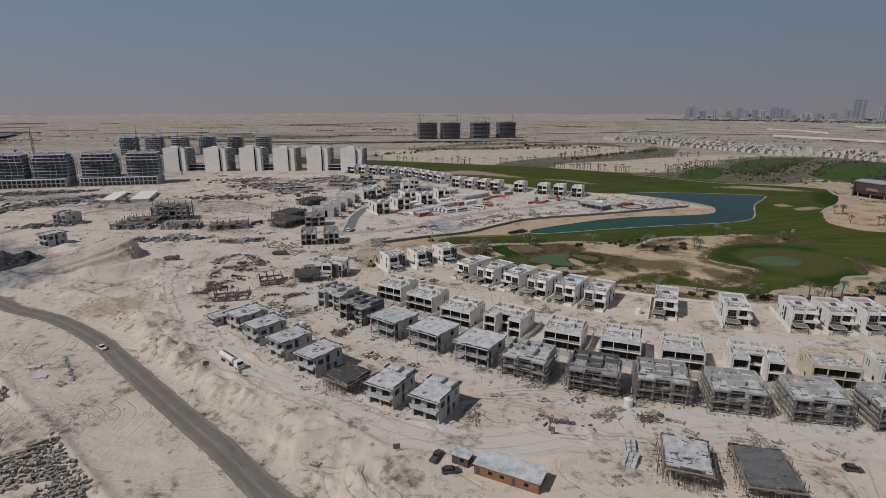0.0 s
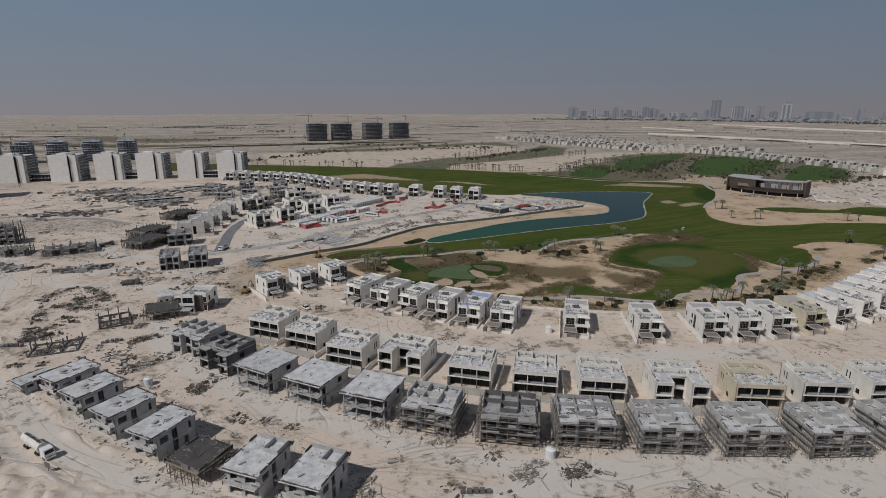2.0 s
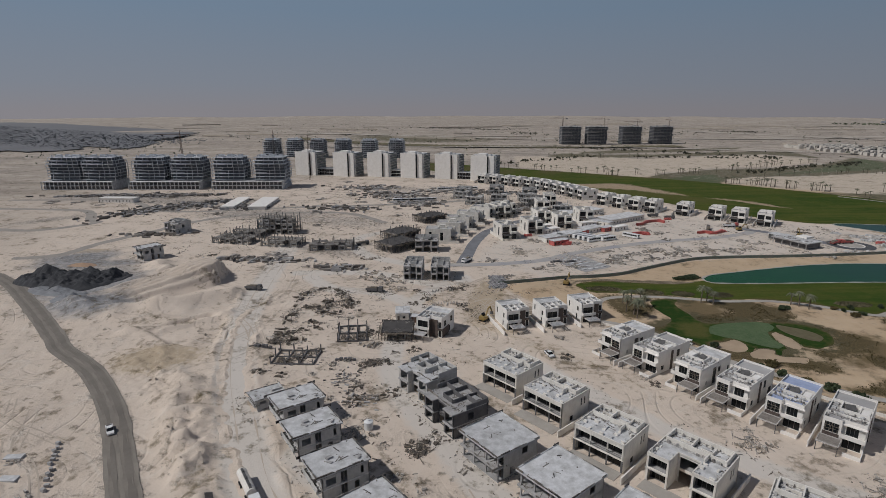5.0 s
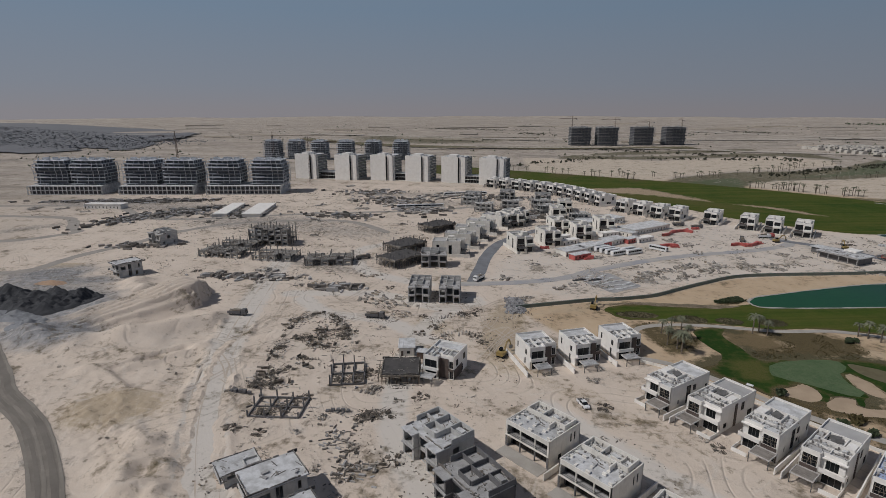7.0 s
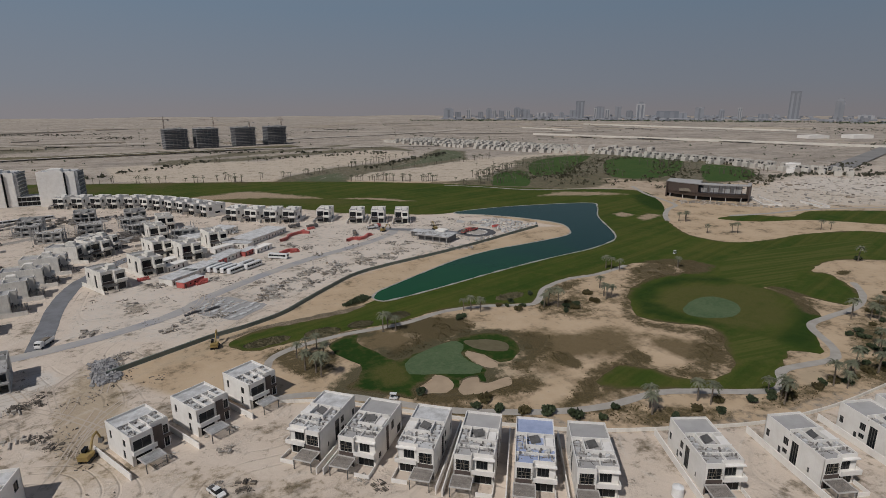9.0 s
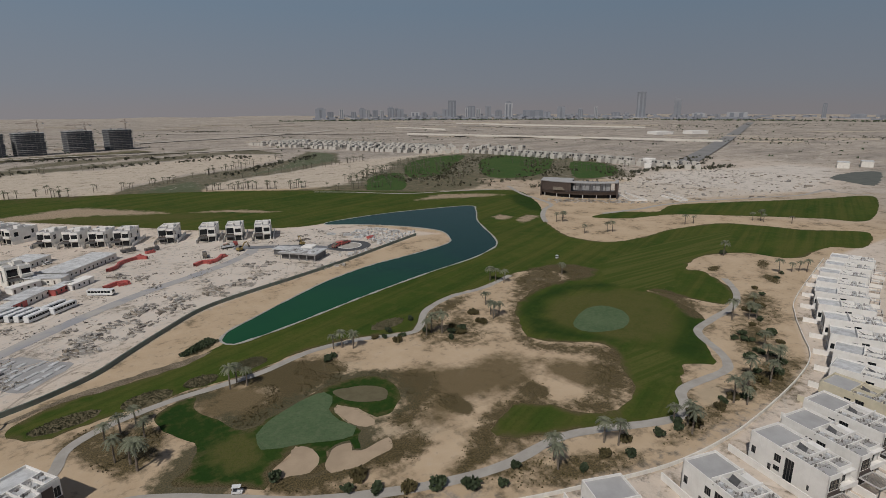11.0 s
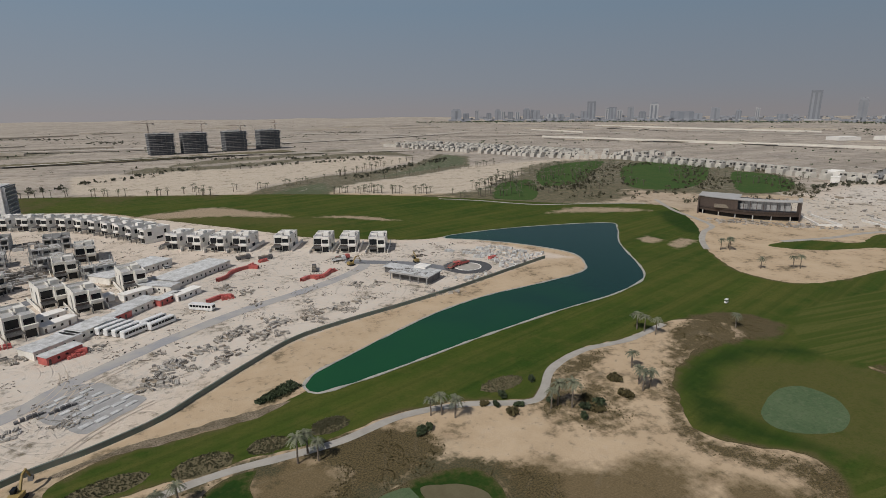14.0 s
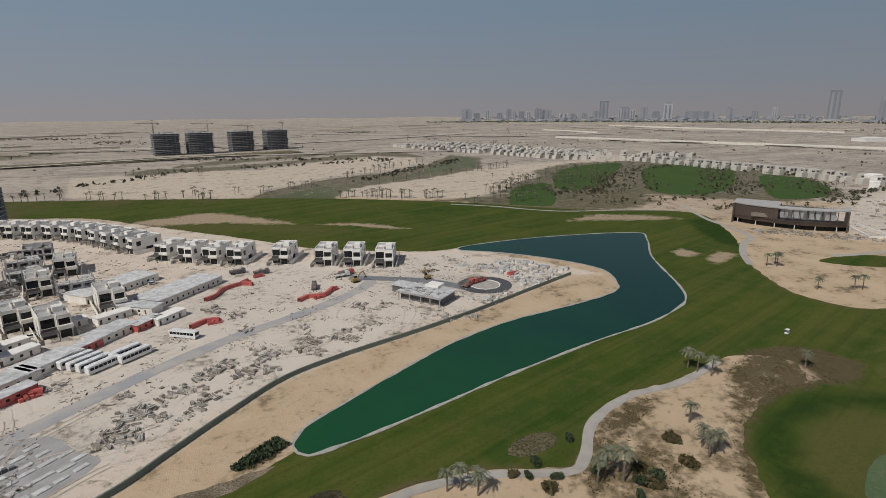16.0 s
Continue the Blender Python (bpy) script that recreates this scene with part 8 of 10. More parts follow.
for x, y in belt:
    high, long, n = rng.uniform(5.0, 9.0), rng.uniform(2.6, 3.6), 11
    grove_trunks.tube((x, y, 0), (x, y, high), 0.3, 0.2, 5)
    for i in range(n):
        w = 2 * math.pi * i / n + rng.uniform(-0.2, 0.2)
        way, out, rise = Vector((math.cos(w), math.sin(w), 0)), Vector((-math.sin(w), math.cos(w), 0)), rng.uniform(0.1, 1.0)
        last = Vector((x, y, high))
        for s in (0.5, 1.0):
            p = Vector((x, y, high)) + way * long * s + Vector((0, 0, long * (rise * s - (0.6 + 0.5 * rise) * s * s)))
            grove_crowns.quad(last - out * 0.35, p - out * 0.3 * (1.2 - s), p + out * 0.3 * (1.2 - s), last + out * 0.35)
            last = p
solid("palm_grove_trunks", grove_trunks, TRUNK, "slim trunks of far palm groves", "palm grove", "", "stuff")
solid("palm_grove", grove_crowns, material("grove_frond", (0.115, 0.118, 0.070), (0.075, 0.080, 0.045), 0.8, 0.8, 5.0, 0.0, 0.1), "grey-green crowns of far palm groves", "palm grove", "", "stuff")
SHRUBS = [(112, 343), (128, 338), (114, 337), (130, 352), (124, 242), (138, 244), (97, 257), (65, 277), (49, 288), (190, 240), (199, 238), (216, 261), (222, 261), (332, 324), (318, 286), (308, 284), (256, 273), (250, 272), (218, 258), (212, 246), (207, 241), (196, 238), (175, 238), (172, 240), (182, 239), (168, 241), (232, 254), (226, 249), (150, 240), (144, 241), (118, 340), (109, 345), (116, 347)]
more = [(110 + 9 * k, 246 - 1.0 * k + (k % 3) * 1.5) for k in range(8)] + [(60 + 6 * k, 274 - 4 * k) for k in range(6)] + [(195 + 8 * k, 243 + 3.4 * k + (k % 2) * 3) for k in range(12)] + [(87, 339), (86, 338), (89, 340), (139, 335), (151, 332), (132, 327), (138, 328.5), (155, 341), (140, 330), (135, 331)]
spread_out([shrub(1, 1.7, 2.0, LEAF, "dense dark green shrub on sand"), shrub(2, 1.4, 1.5, LEAF, "low rounded green shrub on sand"), shrub(3, 1.9, 1.3, HEATH, "brown dry heath bush on sand")], SHRUBS + more, 9, 0.8, 1.35)

def on_lawn(p, outline):
    hit = False
    for (ax, ay), (bx, by) in zip(outline, outline[1:] + outline[:1]):
        if (ay > p.y) != (by > p.y) and p.x < (bx - ax) * (p.y - ay) / (by - ay) + ax:
            hit = not hit
    return hit



# low tufts over the scrub patches and planted beds
rng = random.Random(77)
tufts, beds = Shape(), Shape()


def tuft(target, x, y, h, z=0.03):
    """Three crossed blades of dry growth."""
    p = Vector((x, y, z))
    for a in (0.0, 2.1, 4.2):
        a += rng.uniform(-0.5, 0.5)
        d = Vector((math.cos(a), math.sin(a), 0)) * h * 0.8
        target.quad(p - d * 0.7, p + d, p + Vector((d.y * 0.4, -d.x * 0.4, h)))


for pts, soft, amount in SCRUB_AREAS:
    xs, ys = [p[0] for p in pts], [p[1] for p in pts]
    n = int((max(xs) - min(xs) + 6) * (max(ys) - min(ys) + 6) * 1.6 * amount)
    qx, qy = np.array([rng.uniform(min(xs) - 3, max(xs) + 3) for _ in range(n)]), np.array([rng.uniform(min(ys) - 3, max(ys) + 3) for _ in range(n)])
    near = soft_inside(qx, qy, pts, 2.5) * amount
    good = (near > 0.3) & (waves(qx, qy, 3.0, 61) > 0.0) & (line_distance(qx, qy, CART_PATH) > 2.2) & (line_distance(qx, qy, CART_EAST) > 2.4) & ~inside(qx, qy, SW_LAWN)
    for hollow in BUNKERS:
        good &= ~inside(qx, qy, hollow)
    if pts is not NORTH_TIP:
        good &= ~inside(qx, qy, LAWN_OUTLINE)
    for x, y in zip(qx[good], qy[good]):
        tuft(tufts, x, y, 0.24 * rng.uniform(0.5, 1.6), 0.06)
for rows, count, size, target in ((SCRUB_EAST, 110, 0.32, tufts), (BED_LIST, 520, 0.36, beds)):
    for x, y, rx, ry, turn, amount in rows:
        c, s = math.cos(radians(turn)), math.sin(radians(turn))
        for _ in range(count):
            r, w = math.sqrt(rng.random()), rng.uniform(0, 2 * math.pi)
            u, v = r * rx * math.cos(w), r * ry * math.sin(w)
            a, b = np.array([x + u * c - v * s]), np.array([y + u * s + v * c])
            if min(line_distance(a, b, CART_PATH)[0], line_distance(a, b, CART_EAST)[0]) > 2.4 and not any(inside(a, b, hollow)[0] for hollow in BUNKERS):
                tuft(target, a[0], b[0], size * rng.uniform(0.5, 1.4))
solid("scrub", tufts, HEATH, "sparse brown desert scrub over dune sand", "scrub", "", "stuff")
solid("ground_cover", beds, material("bed_plants", (0.150, 0.135, 0.075), (0.085, 0.082, 0.038), 0.9, 1.0, 6.0, 0.0, 0.1), "clipped brown-green ground cover beds beside the cart path", "plants", "", "stuff")
hedge = Shape()
for _ in range(900):
    u, v = rng.uniform(-7.5, 7.5), rng.uniform(-3.4, 3.4)
    if abs(v) > 3.4 * (1 - 0.5 * ((u + 7.5) / 15 - 0.6) ** 2 * 4 * 0.4):
        continue
    p = pose(52.5, 377, 0, 0, 0, 32) @ Vector((u, v * (0.45 + 0.5 * (u + 7.5) / 15), rng.uniform(0.2, 0.9)))
    m = Matrix.Translation(p) @ Euler((rng.uniform(0, 3), rng.uniform(0, 3), rng.uniform(0, 6))).to_matrix().to_4x4()
    hedge.quad(*[m @ Vector(q) for q in ((-0.4, -0.2, 0), (0.4, -0.3, 0.1), (0.35, 0.35, 0), (-0.35, 0.3, -0.1))])
solid("hedge", hedge, LEAF, "dark low hedge at the narrow end of the lake", "hedge", "", "stuff")

# far belts of trees
far_trees = Shape()
for (ax, ay), (bx, by), n, wide in (((-716, 2322), (-274, 2176), 150, 30), ((-230, 1996), (-160, 1861), 60, 30), ((445, 2244), (566, 2180), 80, 24), ((900, 640), (760, 590), 70, 14), ((700, 598), (745, 575), 40, 5), ((735, 560), (800, 552), 50, 6), ((690, 585), (620, 600), 20, 6), ((1250, 900), (1750, 620), 160, 40), ((1900, 1500), (2700, 1100), 260, 90), ((-60, 1330), (330, 1140), 90, 8), ((60, 1110), (340, 1140), 60, 8), ((200, 890), (420, 1090), 90, 7), ((-150, 920), (10, 1110), 60, 8), ((1400, 1900), (1700, 1100), 60, 300)):
    for _ in range(n):
        t = rng.random()
        x, y, e = ax + (bx - ax) * t + rng.gauss(0, wide), ay + (by - ay) * t + rng.gauss(0, wide), rng.uniform(0.8, 2.2)
        for q in range(5):
            m = Matrix.Translation((x + rng.gauss(0, e * 0.6), y + rng.gauss(0, e * 0.6), e * rng.uniform(0.4, 1.6))) @ Euler((rng.uniform(-0.6, 0.6), rng.uniform(-0.6, 0.6), rng.uniform(0, 6))).to_matrix().to_4x4()
            f = e * rng.uniform(0.6, 1.1)
            far_trees.quad(m @ Vector((-f, -f * 0.6, 0)), m @ Vector((f, -f * 0.5, 0)), m @ Vector((0, f, f * 0.5)))
            far_trees.quad(m @ Vector((-f, 0, -f * 0.5)), m @ Vector((f, 0, -f * 0.5)), m @ Vector((0, 0.2 * f, f)))
belt = Shape()
for (ax, ay), (bx, by), n, wide in (((358, 790), (420, 690), 110, 14), ((372, 705), (470, 730), 120, 14), ((430, 725), (540, 840), 140, 9), ((470, 690), (590, 860), 120, 8), ((500, 640), (700, 820), 150, 10), ((520, 630), (620, 700), 130, 10), ((600, 590), (700, 690), 90, 10), ((600, 870), (720, 860), 120, 9), ((700, 850), (720, 720), 90, 8), ((560, 560), (640, 600), 90, 9), ((360, 660), (470, 640), 60, 9), ((440, 590), (530, 570), 50, 8)):
    for _ in range(n):
        t = rng.random()
        x, y, e = ax + (bx - ax) * t + rng.gauss(0, wide), ay + (by - ay) * t + rng.gauss(0, wide), rng.uniform(0.6, 1.9)
        if rng.random() < 0.45:
            continue
        for q in range(6):
            m = Matrix.Translation((x + rng.gauss(0, e * 0.6), y + rng.gauss(0, e * 0.6), e * rng.uniform(0.3, 1.6))) @ Euler((rng.uniform(-0.6, 0.6), rng.uniform(-0.6, 0.6), rng.uniform(0, 6))).to_matrix().to_4x4()
            f = e * rng.uniform(0.4, 0.9)
            belt.quad(m @ Vector((-f, -f * 0.6, 0)), m @ Vector((f, -f * 0.5, 0)), m @ Vector((0, f, f * 0.5)))
            belt.quad(m @ Vector((-f, 0, -f * 0.5)), m @ Vector((f, 0, -f * 0.5)), m @ Vector((0, 0.2 * f, f)))
solid("planted_belt", belt, material("olive_bush", (0.115, 0.105, 0.060), (0.075, 0.072, 0.042), 0.9, 0.3, 2.0, 0.0, 0.1), "brown-green planted belts between distant lawns", "shrubs", "", "stuff")
TRACK_SAND = material("berm_sand", (0.47, 0.41, 0.34), (0.38, 0.33, 0.27), 0.95, 0.05, 0.5, 0.0, 0.2)
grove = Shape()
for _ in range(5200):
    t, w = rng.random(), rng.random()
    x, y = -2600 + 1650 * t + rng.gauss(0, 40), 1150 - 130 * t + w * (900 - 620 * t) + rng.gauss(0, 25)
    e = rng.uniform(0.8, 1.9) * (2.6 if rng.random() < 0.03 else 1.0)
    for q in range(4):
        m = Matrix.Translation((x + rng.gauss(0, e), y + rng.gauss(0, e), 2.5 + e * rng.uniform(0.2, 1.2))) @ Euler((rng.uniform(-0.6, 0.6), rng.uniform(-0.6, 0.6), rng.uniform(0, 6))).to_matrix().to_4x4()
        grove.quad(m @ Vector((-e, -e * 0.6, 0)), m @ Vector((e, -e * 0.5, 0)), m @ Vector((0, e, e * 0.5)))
# leaf colour greyed to carry the haze over the far plain
solid("grove_trees", grove, material("hazy_leaf", (0.175, 0.18, 0.19), (0.15, 0.155, 0.165), 0.95, 0.02, 0.2, 0.0, 0.0), "haze-grey trees of a far wooded plain", "trees", "", "stuff")
scatter = Shape()
for k in range(4200):
    a, d = radians(rng.uniform(-60, 75)), rng.triangular(900, 3400, 1300)
    if k >= 2600:
        a, d = radians(rng.uniform(20, 78)), rng.gauss(3250, 60)
    x, y, e = 60 + d * math.sin(a), 200 + d * math.cos(a), rng.uniform(0.8, 2.6) * (2.0 if k >= 2600 else 1.0)
    if (k < 2600 and noise.noise((x * 0.004, y * 0.004, 2.0)) < -0.05) or on_lawn(Vector((x, y, 0)), LAWN_OUTLINE):
        continue
    z = 10.0 * max(0.0, (math.hypot(x - 20, y - 130) - 3000) / 1950) ** 1.3
    for q in range(2):
        m = Matrix.Translation((x + rng.gauss(0, e), y + rng.gauss(0, e), z + e * 0.6)) @ Euler((rng.uniform(-0.5, 0.5), rng.uniform(-0.5, 0.5), rng.uniform(0, 6))).to_matrix().to_4x4()
        scatter.quad(m @ Vector((-e, -e * 0.6, -e * 0.4)), m @ Vector((e, -e * 0.5, -e * 0.3)), m @ Vector((0, e * 0.5, e * 0.9)))
solid("plain_bushes", scatter, LEAF, "lone dark bushes over the far plain", "bushes", "", "stuff")
berms = Shape()
for _ in range(60):
    a, d = radians(rng.uniform(-55, 75)), rng.uniform(1300, 3000)
    x, y, l, w, turn = 60 + d * math.sin(a), 200 + d * math.cos(a), rng.uniform(20, 160), rng.uniform(2, 7), rng.gauss(0, 16)
    if not on_lawn(Vector((x, y, 0)), LAWN_OUTLINE):
        berms.box(-l, l, -w, w, -0.5, rng.uniform(1.5, 3.8), pose(x, y, 0, 0, 0, turn - math.degrees(a) * 0.6))
solid("plain_berms", berms, TRACK_SAND, "long pale sand berms over the far plain", "berms", "", "stuff")
# olive leaf colour lightened to stand for haze over distance
solid("distant_trees", far_trees, material("hazed_far_leaf", (0.105, 0.102, 0.068), (0.075, 0.075, 0.05), 0.9, 0.3, 2.0, 0.0, 0.0), "distant dark belts of trees on the plain", "trees", "", "stuff")
OLIVE = grass_material("dry_verge", (0.17, 0.145, 0.095), (0.115, 0.11, 0.062), (0.30, 0.25, 0.185), 0.05)
ribbon("verge", [(-800, 1500), (-500, 1330), (-260, 1290), (0, 1340), (200, 1400)], 60, 1.5, OLIVE, "olive dry verge on the far plain", "verge", False, 0, 20)
TRACK = material("pale_track", (0.50, 0.45, 0.385), (0.42, 0.375, 0.32), 0.95, 0.05, 0.5, 0.0, 0.0)
for pts, w in (([(1465, 2260), (1538, 1867), (1662, 1322), (1674, 1179)], 26), ([(922, 1536), (1000, 1377), (1137, 1159), (1214, 900)], 16), ([(1117, 2008), (1241, 1778)], 20), ([(325, 2210), (756, 1792), (1316, 1654)], 18), ([(-900, 1750), (-200, 1620), (420, 1720), (900, 2000)], 22), ([(-700, 1180), (-350, 1230), (0, 1330), (300, 1300), (600, 1240)], 12)):
    ribbon("desert_track", pts, w, 2.6, TRACK, "pale desert track on the far plain", "track", False, 0, 3)
ribbon("road", [(770, 600), (853, 634), (1105, 732), (1610, 935), (2693, 1380)], 30, 1.6, material("highway_asphalt", (0.25, 0.24, 0.228), (0.18, 0.175, 0.168), 0.9, 0.02, 0.2, 0.0, 0.0), "straight dark highway far across the plain", "road", False, 0, 1)
PALE_BERM = material("white_berm", (0.66, 0.62, 0.55), (0.56, 0.52, 0.46), 0.95, 0.05, 0.5, 0.0, 0.0)
for pts in ([(1659, 2252), (1733, 1841), (1842, 1366)], [(939, 1580), (1005, 1425), (1075, 1281), (1141, 1124), (1228, 968), (1289, 804)], [(1168, 2006), (1207, 1742)]):
    ribbon("boundary_wall", pts, 3.0, 0.0, PALE_BERM, "long pale boundary wall on the far plain", "wall", False, 5.5, 0.5)
ribbon("cart_path", [(429, 608), (409, 573), (399, 552), (391, 526), (379, 500), (358, 488), (336, 470), (320, 452)], 4.0, 0.13, PATHS, "pale path down from the clubhouse", "path", False, 0, 0.3)
ribbon("cart_path", [(244, 702), (274, 676), (312, 634), (364, 615), (405, 596)], 3.4, 0.13, PATHS, "pale cart path along the far fairway", "path", False, 0, 0.3)
# ground under the trees, its blue-grey colour painted as haze
sheet("dark_grove", [(-2900, 1600), (-3150, 2400), (-2750, 2400), (-2100, 2120), (-1720, 1960), (-1400, 1800), (-1300, 1680), (-1230, 1623), (-1132, 1388), (-941, 1060), (-1086, 1080), (-1029, 940), (-1400, 900), (-1900, 1100)], 2.5, material("hazy_scrubland", (0.165, 0.165, 0.17), (0.135, 0.135, 0.142), 0.95, 0.01, 0.1, 0.0, 0.0), "haze-grey wooded plain far behind the towers", "woodland", 40, 20)


# ---- vehicles ----
BODY = material("vehicle_white", (0.78, 0.78, 0.77), (0.66, 0.65, 0.63), 0.35, 0.5, 4.0, 0.05, 0.0)
CARBLACK = material("vehicle_dark", (0.085, 0.088, 0.094), (0.06, 0.06, 0.066), 0.35, 0.5, 4.0, 0.1, 0.0)
TYRE = material("tyre_rubber", (0.03, 0.03, 0.03), (0.02, 0.02, 0.02), 0.9, 1.0, 6.0, 0.0, 0.0)
YELLOW = material("machine_yellow", (0.34, 0.24, 0.075), (0.24, 0.175, 0.07), 0.6, 0.8, 5.0, 0.1, 0.1)


def wheels(root, spots, r, w):
    tyre = mesh_of("wheel", Shape().tube((0, -w / 2, r), (0, w / 2, r), r, n=12))
    rim = mesh_of("rim", Shape().tube((0, -w / 2 - 0.01, r), (0, w / 2 + 0.01, r), r * 0.5, n=8))
    for x, y in spots:
        o = part("wheel", tyre, TYRE, root)
        o.location = (x, y, 0)
        part("rim", rim, METAL, o)


def profile(shape, pts, y0, y1, taper=0.0):
    """A side outline drawn out across the width, narrowing upwards."""
    n = len(pts)
    zs = [p[1] for p in pts]
    lo, hi = min(zs), max(zs)
    k = len(shape.v)
    for y, s in ((y0, 1), (y1, -1)):
        shape.v += [(x, y + s * taper * (z - lo) / (hi - lo), z) for x, z in pts]
    shape.f.append(tuple(k + i for i in range(n)))
    shape.f.append(tuple(k + 2 * n - 1 - i for i in range(n)))
    for i in range(n):
        j = (i + 1) % n
        shape.f.append((k + j, k + i, k + n + i, k + n + j))
    return shape


def bus(near=True):
    root = thing("bus", "white workers' bus with dark windows parked in a row", "bus", "parked buses")
    part("body", profile(Shape(), [(-5.8, 0.45), (5.8, 0.45), (5.95, 1.3), (5.85, 2.95), (5.5, 3.15), (-5.5, 3.15), (-5.85, 2.9)], -1.25, 1.25, 0.06), BODY, root)
    for y in (-1.235, 1.195):
        for k in range(7 if near else 1):
            x = -5.3 + 1.5 * k
            part("window", Shape().box(x, x + 1.35 if near else 5.2, y, y + 0.04, 1.6, 2.6), GLASS, root)
    part("windscreen", Shape().box(5.86, 5.93, -1.05, 1.05, 1.4, 2.75), GLASS, root)
    part("roof_hatch", Shape().box(-2.2, -1.0, -0.5, 0.5, 3.15, 3.28), BODY, root)
    part("roof_hatch", Shape().box(2.0, 3.2, -0.5, 0.5, 3.15, 3.28), BODY, root)
    part("bumper", Shape().box(5.8, 6.02, -1.2, 1.2, 0.42, 0.75), METAL, root)
    wheels(root, [(3.8, -1.05), (3.8, 1.05), (-3.4, -1.05), (-3.4, 1.05)], 0.48, 0.3)
    return root


def car(mat, label, pickup=False):
    root = thing("pickup_truck" if pickup else "car", label, "pickup" if pickup else "car", "parked cars")
    if pickup:
        part("body", profile(Shape(), [(-2.6, 0.4), (2.6, 0.4), (2.65, 0.85), (1.5, 1.05), (-2.6, 1.05)], -0.9, 0.9), mat, root)
        part("cabin", profile(Shape(), [(-0.7, 1.05), (1.5, 1.05), (0.85, 1.65), (-0.55, 1.68)], -0.85, 0.85, 0.12), GLASS, root)
        part("roof", Shape().box(-0.55, 0.85, -0.72, 0.72, 1.66, 1.74), mat, root)
        part("load_bed", Shape().box(-2.5, -0.85, -0.75, 0.75, 1.052, 1.08), METAL, root)
    else:
        part("body", profile(Shape(), [(-2.2, 0.35), (2.2, 0.35), (2.25, 0.75), (1.1, 0.95), (-2.2, 1.0)], -0.88, 0.88), mat, root)
        part("cabin", profile(Shape(), [(-2.0, 1.0), (1.1, 0.95), (0.45, 1.5), (-1.5, 1.55)], -0.85, 0.85, 0.14), GLASS, root)
        part("roof", Shape().box(-1.5, 0.45, -0.7, 0.7, 1.52, 1.6), mat, root)
    for y in (-0.6, 0.6):
        part("headlight", Shape().box(2.2, 2.3, y - 0.2, y + 0.2, 0.6, 0.78) if not pickup else Shape().box(2.6, 2.7, y - 0.2, y + 0.2, 0.6, 0.8), BODY, root)
    wheels(root, [(1.4, -0.8), (1.4, 0.8), (-1.4, -0.8), (-1.4, 0.8)], 0.34, 0.22)
    return root


def tanker():
    root = thing("tanker_truck", "cream water tanker truck with white cab on the sand track", "truck")
    t = Shape()
    t.tube((-7.4, 0, 2.25), (1.8, 0, 2.25), 1.2, n=16)
    part("tank", t, BEIGE, root)
    part("walkway", Shape().box(-7.0, 1.4, -0.3, 0.3, 3.42, 3.5), METAL, root)
    for x in (-5.6, -2.8, 0.0):
        part("hatch", Shape().tube((x, 0, 3.4), (x, 0, 3.75), 0.35, n=10), METAL, root)
    part("chassis", Shape().box(-7.4, 5.6, -0.5, 0.5, 0.75, 1.05), METAL, root)
    part("cab", profile(Shape(), [(3.0, 0.7), (5.4, 0.7), (5.5, 1.6), (5.2, 3.0), (3.2, 3.2), (3.0, 3.0)], -1.2, 1.2, 0.05), BODY, root)
    part("windscreen", Shape().box(5.36, 5.46, -1.0, 1.0, 1.9, 2.8), GLASS, root)
    part("bumper", Shape().box(5.3, 5.65, -1.2, 1.2, 0.5, 1.0), BODY, root)
    wheels(root, [(x, y) for x in (4.4, 1.2, 0.0, -4.6, -5.9) for y in (-1.05, 1.05)], 0.5, 0.35)
    return root


def flat_truck(mat, label):
    root = thing("lorry", label, "truck", "site trucks")
    part("chassis", Shape().box(-4.4, 3.6, -0.5, 0.5, 0.7, 1.0), METAL, root)
    part("load_bed", Shape().box(-4.5, 1.4, -1.25, 1.25, 1.0, 1.2).box(-4.5, 1.4, -1.25, -1.15, 1.2, 2.2).box(-4.5, 1.4, 1.15, 1.25, 1.2, 2.2).box(1.3, 1.4, -1.15, 1.15, 1.2, 2.4), mat, root)
    part("cab", profile(Shape(), [(1.7, 0.7), (3.8, 0.7), (3.85, 1.5), (3.5, 2.8), (1.8, 2.9)], -1.2, 1.2, 0.06), mat, root)
    part("windscreen", Shape().box(3.66, 3.76, -1.0, 1.0, 1.7, 2.5), GLASS, root)
    part("cargo", Shape().box(-4.2, -0.4, -1.0, 1.0, 1.2, 2.0).box(-2.4, 1.0, -0.8, 0.9, 1.2, 2.6), TIMBER, root)
    wheels(root, [(x, y) for x in (2.8, -2.4, -3.5) for y in (-1.05, 1.05)], 0.5, 0.35)
    return root


